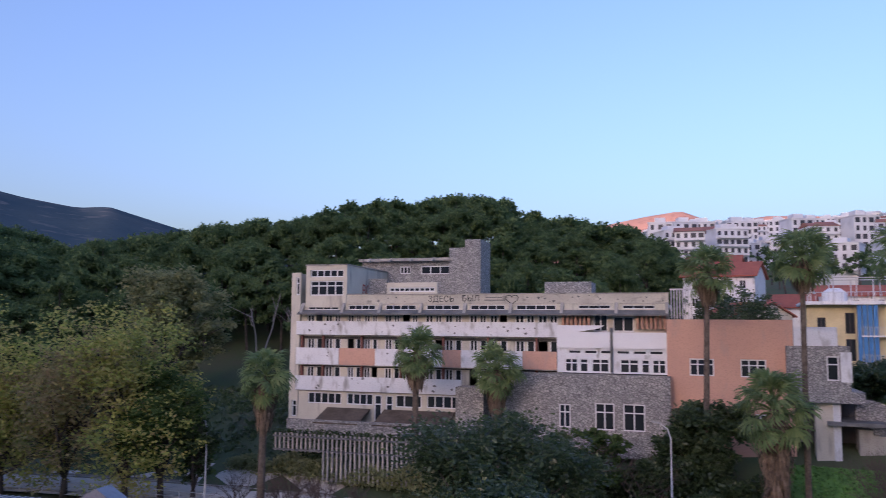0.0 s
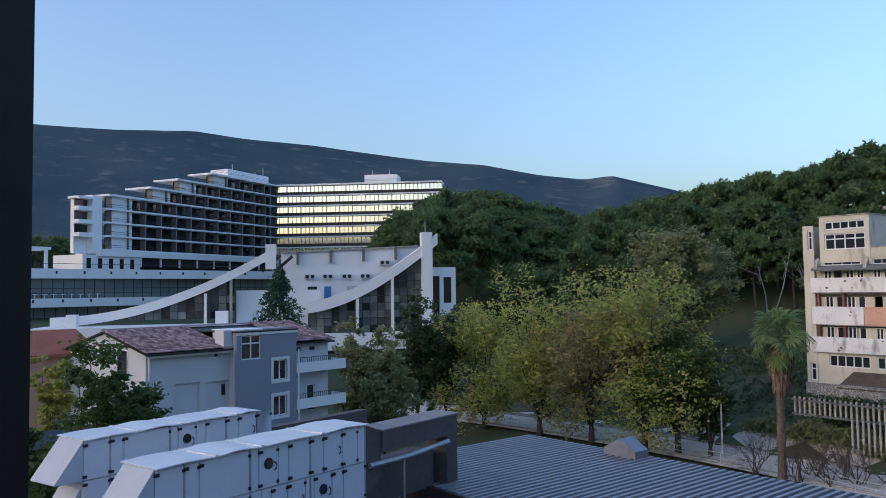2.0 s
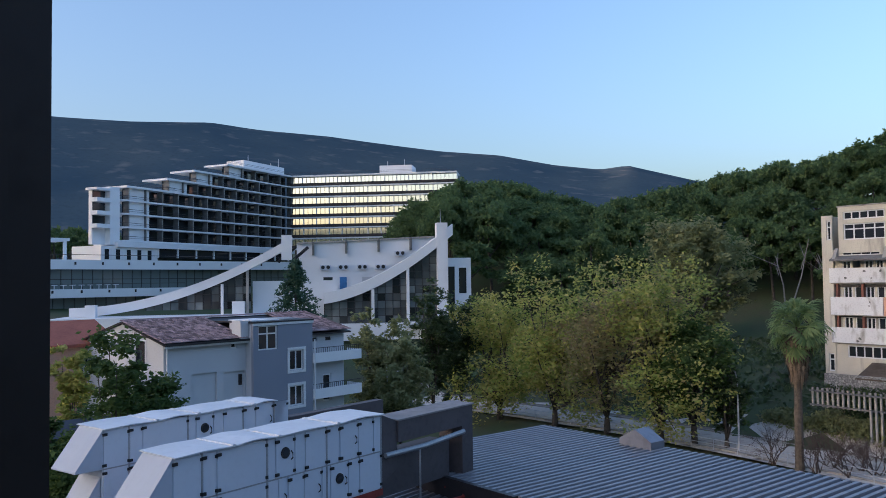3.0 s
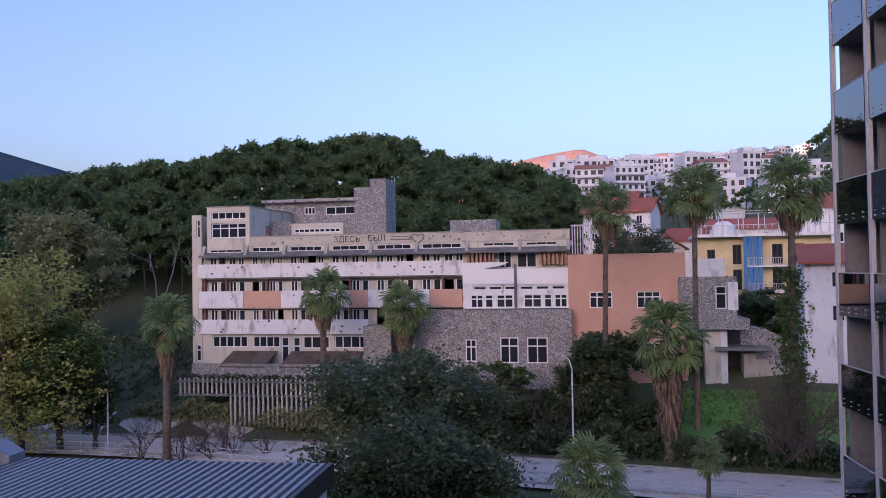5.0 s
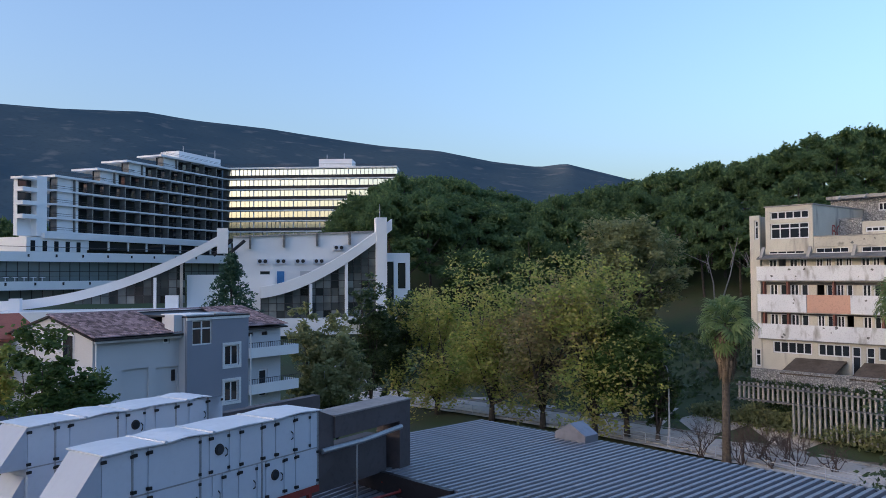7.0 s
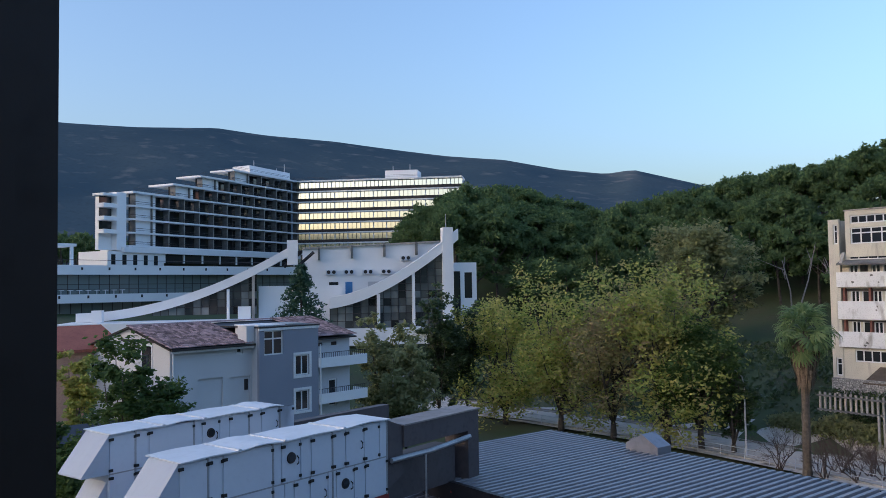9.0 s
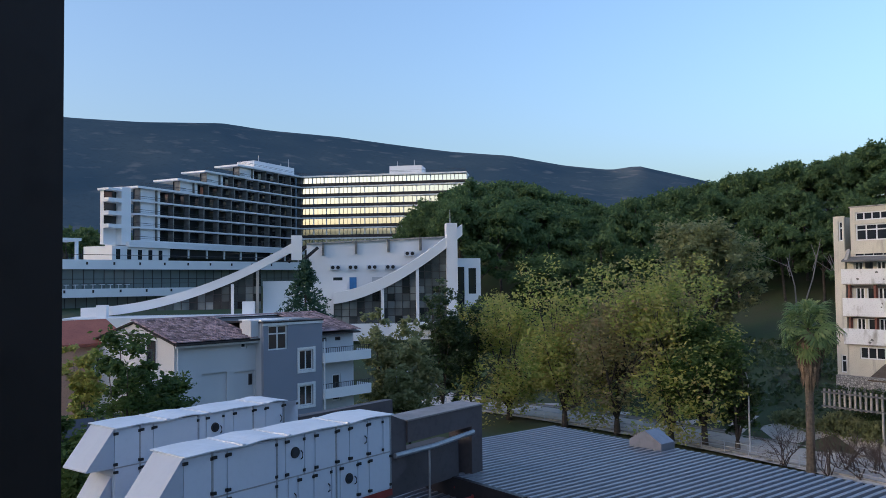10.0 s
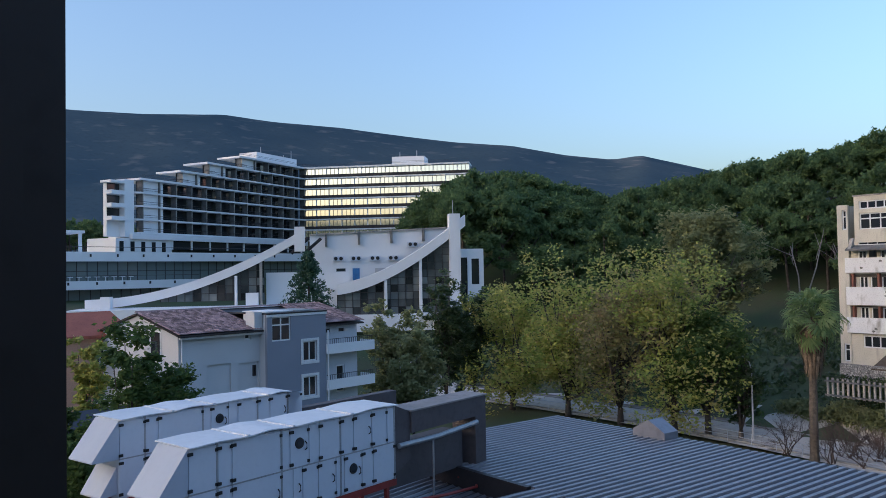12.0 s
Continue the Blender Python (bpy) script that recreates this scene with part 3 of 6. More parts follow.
    # ground floor
    gh = [(2.2, 6.2, 7.9, 9.1), (6.8, 9.85, 7.9, 9.1), (10.0, 10.85, 6.2, 9.0), (11.3, 12.1, 6.2, 9.0), (12.4, 15.3, 7.8, 9.1), (15.85, 19.45, 7.85, 9.15)]
    part("ground_wall", Mesh().wall(1.05, 19.7, zg, 9.33, 0.1, 0.35, gh), M["cream"], b)
    for i, h in enumerate(gh):
        window(b, *h, 0.18, max(1, round((h[1] - h[0]) / 0.85)), 1 if i not in (2, 3) else 2, name="window" if i not in (2, 3) else "glazed_door")
    # porch roofs beside the entrance
    for x0, x1 in ((4.6, 9.6), (11.2, 19.0)):
        part("porch_slab", Mesh().prism([(-3.4, 6.35), (0.0, 7.55), (0.0, 7.4), (-3.4, 6.2)], x0, x1, "x"), M["earth"], b)
    # right section: white blocks, fins, small windows
    m = Mesh().box(29.55, 40.2, -0.6, -0.35, 14.3, 15.85).box(29.55, 31.6, -0.6, -0.35, 15.85, 16.5)
    m.prism([(31.6, 15.85), (31.6, 16.5), (34.2, 16.5), (33.6, 16.2), (32.2, 15.95)], -0.6, -0.35, "y")
    part("white_block", m, M["white_clean"], b)
    part("white_block_side", Mesh().box(29.55, 29.8, -0.35, 0.9, 12.0, 16.5), M["plaster_white"], b)
    sh = [(30.6 + 1.55 * k, 31.95 + 1.55 * k, 13.7, 14.15) for k in range(6)]
    lh = [(30.3, 31.6, 11.95, 13.3), (31.75, 32.6, 11.95, 13.3), (32.9, 34.6, 11.95, 13.3), (35.6, 37.4, 11.95, 13.3), (37.6, 38.4, 11.95, 13.3), (38.6, 39.9, 11.95, 13.3)]
    part("lower_wall", Mesh().wall(29.55, 40.2, 11.9, 14.3, -0.45, -0.2, sh + lh), M["plaster_white"], b)
    for h in sh:
        window(b, *h, -0.36, 1, 1)
    for h in lh:
        window(b, *h, -0.36, 2 if h[1] - h[0] > 1 else 1, 2)
    part("pipe", Mesh().tube([(34.85, -0.7, 12.0), (34.85, -0.7, 16.3)], [0.13, 0.13], 8), M["concrete_dark"], b)
    th = [(33.0, 34.4, 15.9, 17.6), (34.9, 36.9, 15.9, 17.4)]
    part("top_wall", Mesh().wall(29.9, 40.2, 15.4, 17.75, 0.6, 0.8, th), M["cream"], b)
    for h in th:
        window(b, *h, 0.66, 2, 1)
    fin = Mesh().box(-0.12, 0.12, -0.1, 0.55, 16.2, 17.75).data("fin", M["terracotta"])
    for x in [30.1 + 0.42 * k for k in range(7)] + [37.3 + 0.42 * k for k in range(7)]:
        part("fin", fin, None, b).location = (x, 0, 0)
    # set-back upper storey with the rubble tower
    sb = [(8.2, 9.6, 22.7, 23.6), (10.9, 14.6, 22.6, 23.6)]
    part("setback_wall", Mesh().wall(3.2, 15.0, 18.6, 24.2, 12.0, 12.3, sb), M["stone"], b)
    for h in sb:
        window(b, *h, 12.1, 3, 1)
    part("setback_roof", Mesh().box(3.0, 15.2, 11.3, 22, 24.2, 24.55), M["concrete"], b)
    for x in (4.5, 7.3, 10.0, 12.7):
        part("roof_rib", Mesh().prism([(10.6, 24.1), (11.4, 24.6), (11.4, 24.1)], x - 0.1, x + 0.1, "x"), M["concrete"], b)
    part("rubble_tower", Mesh().box(14.7, 16.8, 11.4, 15, 18.6, 25.7), M["stone"], b)
    part("rubble_tower", Mesh().box(16.8, 18.7, 10.9, 15.5, 18.6, 26.6), M["stone"], b)
    mid = [(9.6, 15.0, 20.15, 20.65)]
    part("lantern_wall", Mesh().wall(9.3, 15.3, 18.6, 21.2, 5.0, 5.25, mid), M["cream"], b)
    window(b, *mid[0], 5.1, 9, 1)
    part("lantern_stone", Mesh().box(7.0, 9.3, 5.0, 5.3, 18.6, 21.6), M["stone"], b)
    part("roof_box", Mesh().box(26.8, 31.9, 8, 12, 18.6, 21.3), M["stone"], b)
    # low rubble-faced parts
    part("rubble_wall", Mesh().box(19.75, 22.6, -2.5, 0.05, zg - 1, 10.3), M["stone"], b)
    rh = [(30.0, 31.1, 6.8, 9.0), (33.4, 35.2, 6.7, 9.2), (36.0, 38.0, 6.7, 9.2)]
    part("rubble_wall", Mesh().wall(24.5, 40.3, zg - 1, 11.85, -2.2, -1.8, rh), M["stone"], b)
    part("rubble_terrace", Mesh().box(24.5, 40.3, -1.8, -0.2, 11.5, 11.8), M["concrete"], b)
    for h in rh:
        window(b, *h, -2.1, 2, 2)
    # peach block
    ph = [(42.0, 44.17, 11.9, 13.5), (46.45, 48.66, 11.87, 13.5), (47.6, 48.9, 6.6, 8.6)]
    m = Mesh().wall(40.0, 50.95, zg - 1.5, 17.12, -0.9, -0.6, ph)
    m.box(40.0, 40.3, -0.6, 10, zg, 17.12).box(50.65, 50.95, -0.6, 10, zg, 17.12)
    part("peach_block", m, M["peach"], b)
    part("peach_roof", Mesh().box(40.3, 50.65, -0.6, 10, 16.7, 16.9), M["concrete"], b)
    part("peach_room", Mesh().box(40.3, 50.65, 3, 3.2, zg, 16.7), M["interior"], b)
    for h in ph:
        window(b, *h, -0.8, 3, 2)
    m = Mesh()
    for k in range(8):
        m.box(40.4 + 0.26 * k, 40.5 + 0.26 * k, -0.2, -0.1, 17.2, 19.9)
    m.box(40.3, 42.4, -0.2, -0.1, 19.9, 20.05)
    part("roof_railing", m, M["steel_white"], b)
    # rubble block on a pillar
    m = Mesh().wall(50.3, 55.4, 10.0, 14.8, -1.9, -1.6, [(53.5, 54.5, 11.8, 13.95)])
    m.box(50.3, 50.6, -1.6, 6, 10.0, 14.8).box(55.1, 55.4, -1.6, 6, 10.0, 14.8).box(50.3, 56.4, -2.3, 6, 9.9, 10.9)
    part("rubble_block", m, M["stone"], b)
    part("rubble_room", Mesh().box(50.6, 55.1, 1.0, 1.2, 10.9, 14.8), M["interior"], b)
    window(b, 53.5, 54.5, 11.8, 13.95, -1.8, 1, 2)
    part("white_corner", Mesh().box(54.6, 55.5, -1.96, -1.5, 11.7, 14.3), M["plaster_white"], b)
    part("roof_cap", Mesh().box(51.0, 54.6, -0.9, 4, 14.8, 16.5), M["plaster_white"], b)
    part("pillar", Mesh().box(52.5, 53.9, -1.6, -0.4, 4.6, 10.0), M["cream"], b)
    part("pillar", Mesh().box(53.9, 54.5, -1.7, -0.8, 4.6, 10.0), M["plaster_white"], b)
    part("underpass_wall", Mesh().box(50.4, 58, 3.0, 3.3, 4.0, 9.9), M["concrete_dark"], b)
    part("porch_slab", Mesh().box(53.4, 58.2, -2.5, 3, 8.0, 8.3), M["concrete_dark"], b)
    part("sloping_wall", Mesh().prism([(56.0, 4.0), (56.0, 10.2), (58.0, 9.9), (63.5, 7.2), (63.5, 4.0)], 0.2, 0.7, "y"), M["stone"], b)
    for k in range(6):
        part("step", Mesh().box(56.0 + 1.1 * k, 57.1 + 1.1 * k, -1.0, 0.15, 4.0, 7.6 - 0.5 * k), M["concrete"], b)
    return b


derelict()


# ---------------------------------------------------------------- terrace wall and slatted fence before it
def terrace_wall():
    ob = part("terrace_wall", Mesh().box(1.6, 19.7, -3.4, -2.9, 0.5, 6.55).box(1.6, 19.7, -2.9, 0.05, 3.0, 5.95), M["stone"])
    ob.matrix_world = pose(-11.44, 89.27, 0, 0, 0, -21)
    tagged(ob, "low grey rubble retaining wall with a terrace behind it", "retaining wall", kind="structure")


terrace_wall()


def slat_fence():
    f = thing("slatted_fence", pose(-13.95, 82.73, 0, 0, 0, -21), "fence of upright weathered concrete slats in two rows", "fence")
    part("rail", Mesh().box(2.0, 19, 0.1, 0.25, 3.9, 4.05).box(2.0, 19, 0.1, 0.25, 5.2, 5.35), M["concrete_dark"], f)
    low = Mesh().box(-0.09, 0.09, -0.1, 0.08, 1.2, 4.0).data("slat", M["concrete"])
    high = Mesh().box(-0.09, 0.09, 0.27, 0.42, 3.8, 5.56).data("slat", M["concrete"])
    for k in range(36):
        ob = part("slat", high, None, f)
        ob.location = (2.2 + 0.48 * k, 0, 0.02 * math.sin(k * 2.3))
        if k > 10:
            ob = part("slat", low, None, f)
            ob.location = (2.4 + 0.48 * k, 0, 0.04 * math.sin(k * 1.7))


slat_fence()


def slat_gap_leaves():
    """Dark leaves added over the retaining wall's foot, as shade behind the slats."""
    rng = np.random.default_rng(41)
    n = 9000
    c = np.stack([rng.uniform(1.7, 19.6, n), -3.55 - np.abs(rng.normal(size=n)) * 0.18, 1.0 + rng.uniform(0, 1, n) ** 0.9 * (4.3 + 0.3 * np.sin(np.arange(n)))], 1)
    v, f = leaves(rng, c, 0.24)
    ob = new("slat_gap_leaves", big_mesh("slat_gap_leaves", v, f, M["dark_leaf"]))
    ob.matrix_world = pose(-11.44, 89.27, 0, 0, 0, -21)
    tagged(ob, "dark leaves added to shade the gaps between the fence slats", "ivy", kind="stuff")


slat_gap_leaves()


# ---------------------------------------------------------------- grey house with balconies
def tile_roof(parent, x0, x1, ya, za, yb, zb, mat, pitch=0.24, run=0.38):
    """Rows of curved tiles from the eave (ya, za) up to the ridge (yb, zb), as one joined part."""
    n = int(abs(x1 - x0) / pitch)
    length = math.hypot(yb - ya, zb - za)
    rows = int(length / run)
    m = Mesh()
    for r in range(rows):
        t0, t1 = r / rows, (r + 1.12) / rows
        for k in range(n):
            cx = x0 + (k + 0.5) * (x1 - x0) / n
            ring = []
            for t, up in ((t0, 0.05), (t1, 0.0)):
                y, z = ya + (yb - ya) * t, za + (zb - za) * t
                ring.append([(cx + dx * pitch, y, z + up + dz) for dx, dz in ((-0.52, 0.0), (-0.3, 0.06), (0.0, 0.085), (0.3, 0.06), (0.52, 0.0))])
            m.add(ring[0] + ring[1], [(i, i + 1, i + 6, i + 5) for i in range(4)] + [(4, 3, 2, 1, 0)])
    me = bpy.data.meshes.new("roof_tiles")
    me.from_pydata(m.v, [], m.f)
    me.materials.append(mat)
    return tagged(part("roof_tiles", me, None, parent), "rows of mottled curved clay tiles", kind="stuff")


def grey_house():
    h = thing("grey_house", pose(-42.93, 44.74, 0, 0, 0, 82), "three-storey house in pale and blue-grey render under mottled tiles", "house")
    z0 = 0.5
    lw = [(-7.65, -5.75, 0.5, 9.75), (-5.05, -3.3, 0.5, 9.65)]
    # pale wing with its shallow gable
    m = Mesh().wall(-9.8, -3.2, z0, 12.0, 0.95, 1.2, [(-4.5, -3.95, 11.3, 11.75), (-3.75, -3.45, 8.6, 9.4), (-7.65, -5.65, 6.5, 9.75), (-5.05, -3.3, 6.5, 9.65)])
    m.box(-7.65, -5.65, 1.1, 1.2, 6.5, 9.75).box(-5.05, -3.3, 1.1, 1.2, 6.5, 9.65)
    part("wing_wall", m, M["light_facade"], h)
    g = Mesh().prism([(1.2, z0), (12.0, z0), (12.0, 11.95), (6.4, 13.25), (1.2, 11.95)], -9.8, -9.55, "x")
    part("gable_wall", g, M["light_facade"], h)
    part("gable_window", Mesh().box(-9.86, -9.79, 3.2, 4.6, 10.0, 12.2), M["frame_white"], h)
    part("gable_pane", Mesh().box(-9.9, -9.87, 3.3, 4.5, 10.1, 12.1), M["glass"], h)
    part("gable_soffit", Mesh().box(-9.9, -9.79, 2.9, 7.6, 12.35, 12.5), M["frame_dark"], h)
    window(h, -4.5, -3.95, 11.3, 11.75, 1.05, 1, 1)
    window(h, -3.75, -3.45, 8.6, 9.4, 1.05, 1, 1, "frame_dark")
    part("back_wall", Mesh().box(-9.55, 6.6, 11.8, 12.0, z0, 12.0), M["light_facade"], h)
    part("roof_deck", Mesh().prism([(0.5, 11.98), (6.4, 13.4), (12.3, 11.98), (12.3, 11.88), (6.4, 13.3), (0.5, 11.88)], -10.05, 6.9, "x"), M["frame_dark"], h)
    tile_roof(h, -10.0, -3.3, 0.45, 12.02, 6.4, 13.42, M["roof_tile"])
    tile_roof(h, 2.5, 6.9, 0.45, 12.12, 6.4, 13.5, M["roof_tile"])
    part("ridge_cap", Mesh().prism([(6.2, 13.44), (6.4, 13.56), (6.6, 13.44)], -10.05, 6.9, "x"), M["roof_tile"], h)
    part("gutter", Mesh().box(-10.0, -3.25, 0.33, 0.47, 11.85, 12.0), M["frame_dark"], h)
    part("gutter_board", Mesh().box(-9.95, -3.25, 0.48, 0.56, 11.7, 11.84), M["frame_white"], h)
    part("downpipe", Mesh().tube([(-9.6, 0.85, z0), (-9.6, 0.85, 11.8)], [0.06, 0.06], 8), M["frame_white"], h)
    # blue-grey stair block
    gw = [(-2.77, -1.02, 11.08, 12.9), (0.1, 1.44, 9.35, 10.9), (0.1, 1.42, 6.65, 8.2)]
    part("block_wall", Mesh().wall(-3.2, 2.36, z0, 13.1, 0.0, 0.25, gw), M["grey_facade"], h)
    part("block_side", Mesh().wall(-3.2, -3.2 + 0.25, z0, 13.1, 0.25, 3.0).box(2.11, 2.36, 0.25, 3, z0, 13.1), M["light_facade"], h)
    part("block_roof", Mesh().box(-3.3, 2.45, -0.1, 5.0, 13.1, 13.2), M["frame_dark"], h)
    part("block_fascia", Mesh().box(-3.28, 2.43, -0.06, -0.01, 12.9, 13.08), M["frame_white"], h)
    part("roof_panel", Mesh().box(-2.9, -0.4, 0.6, 3.6, 13.22, 13.3), M["white_clean"], h)
    part("roof_panel", Mesh().box(-0.2, 1.6, 0.6, 3.4, 13.22, 13.3), M["alu"], h)
    part("chimney", Mesh().box(-3.95, -3.25, 0.5, 1.6, 11.9, 13.3), M["light_facade"], h)
    for i, w in enumerate(gw):
        window(h, *w, 0.1, 2, 2 if i == 0 else 1, bar=0.1)
        if i:
            m = Mesh().wall(w[0] - 0.2, w[1] + 0.2, w[2] - 0.2, w[3] + 0.2, -0.05, 0.02, [w])
            part("window_surround", m, M["frame_white"], h)
    # balcony side
    rw = [(4.4, 5.3, 6.4, 8.6), (3.2, 3.8, 11.3, 11.6), (4.7, 5.3, 11.3, 11.6)]
    part("balcony_wall", Mesh().wall(2.36, 6.7, z0, 12.1, 1.2, 1.45, rw), M["light_facade"], h)
    window(h, *rw[0], 1.28, 1, 1, name="balcony_door")
    window(h, *rw[1], 1.28, 1, 1, "frame_dark")
    window(h, *rw[2], 1.28, 1, 1, "frame_dark")
    part("side_wall", Mesh().box(6.5, 6.7, 1.45, 12, z0, 12.1), M["light_facade"], h)
    for z in (10.5, 7.68):
        part("balcony", Mesh().box(2.38, 7.5, -0.1, 0.02, z - 0.78, z).box(7.4, 7.5, 0.02, 1.6, z - 0.78, z).box(2.38, 7.4, 0.02, 1.2, z - 0.78, z - 0.6), M["white_clean"], h)
        r = Mesh()
        for k in range(22):
            r.box(2.5 + 0.225 * k, 2.53 + 0.225 * k, -0.06, -0.03, z, z + 0.36)
        r.box(2.4, 7.45, -0.07, -0.02, z + 0.36, z + 0.4)
        part("balcony_railing", r, M["frame_dark"], h)
    part("downpipe", Mesh().tube([(2.5, -0.1, z0), (2.5, -0.1, 11.6)], [0.06, 0.06], 8), M["frame_white"], h)
    return h


grey_house()


# ---------------------------------------------------------------- sheet-metal roofs of the plot
def sheet_roof():
    r = thing("sheet_roof", pose(0.89, 29.14, 0, 0, 0, -18.3), "low building under a dark ribbed sheet-metal roof", "roof")
    part("roof_sheet", Mesh().box(-18.8, 0.0, -9.8, 0.0, 8.86, 8.94), M["sheet_shade"], r)
    part("roof_sheet", Mesh().box(-10.5, 0.0, -22, -9.8, 8.86, 8.94), M["sheet_shade"], r)
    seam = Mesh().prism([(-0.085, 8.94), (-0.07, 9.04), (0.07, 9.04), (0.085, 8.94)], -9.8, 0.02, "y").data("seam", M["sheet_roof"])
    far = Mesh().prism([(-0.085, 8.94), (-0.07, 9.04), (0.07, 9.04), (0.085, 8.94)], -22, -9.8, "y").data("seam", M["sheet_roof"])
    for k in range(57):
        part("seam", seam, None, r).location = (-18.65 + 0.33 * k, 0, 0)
    for k in range(31):
        part("seam", far, None, r).location = (-10.1 + 0.33 * k, 0, 0)
    part("fascia", Mesh().box(-18.9, -10.5, -10.0, -9.8, 8.35, 9.04), M["frame_dark"], r)
    part("fascia", Mesh().box(0.0, 0.18, -22, 0.1, 8.3, 9.04), M["frame_dark"], r)
    part("fascia", Mesh().box(-18.9, 0.18, 0.03, 0.2, 8.4, 8.98), M["frame_dark"], r)
    part("fascia", Mesh().box(-18.95, -18.8, -9.8, 0.1, 8.4, 9.0), M["frame_dark"], r)
    part("end_wall", Mesh().box(-0.25, -0.02, -22, -0.1, 0, 8.3), M["light_facade"], r)
    part("back_wall", Mesh().box(-18.7, -0.3, -0.3, -0.05, 0, 8.4), M["light_facade"], r)
    part("front_wall", Mesh().box(-18.7, -10.5, -9.75, -9.55, 0, 8.4), M["light_facade"], r)
    part("ridge_vent", Mesh().prism([(-0.8, 8.95), (0.8, 8.95), (0.8, 9.3), (0.0, 9.75), (-0.8, 9.3)], -0.9, 0.0, "y"), M["sheet_roof"], r).location = (-12.7, 0, 0)
    low = part("side_canopy", Mesh().box(0.2, 3.2, -6.5, -0.6, 6.9, 6.96), M["sheet_shade"], r)
    rib = Mesh().prism([(-0.085, 6.96), (-0.07, 7.04), (0.07, 7.04), (0.085, 6.96)], -6.5, -0.6, "y").data("rib", M["sheet_roof"])
    for k in range(9):
        part("rib", rib, None, low).location = (0.4 + 0.33 * k, 0, 0)
    for y in (-6.2, -0.9):
        part("canopy_post", Mesh().tube([(3.0, y, 0), (3.0, y, 6.9)], [0.06, 0.06], 8), M["frame_dark"], low)
    return r


sheet_roof()


def lower_roof():
    r = thing("lower_roof", pose(-16.24, 12.89, 0, 0, 0, 85.5), "dark ribbed flat roof carrying the ventilation plant", "roof")
    part("roof_sheet", Mesh().box(-7, 13.5, -5.5, 9.5, 8.2, 8.3), M["sheet_shade"], r)
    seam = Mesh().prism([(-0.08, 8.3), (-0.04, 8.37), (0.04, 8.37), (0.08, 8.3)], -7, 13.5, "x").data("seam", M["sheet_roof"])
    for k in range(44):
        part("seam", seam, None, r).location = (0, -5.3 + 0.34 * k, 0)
    part("roof_body", Mesh().box(-6.8, 13.3, -5.3, 9.3, 0, 8.2), M["light_facade"], r)
    # brown parapet wall behind the plant
    part("parapet", Mesh().box(8.6, 14.0, 5.6, 6.0, 8.3, 11.0), M["duct"], r)
    return r


lower_roof()


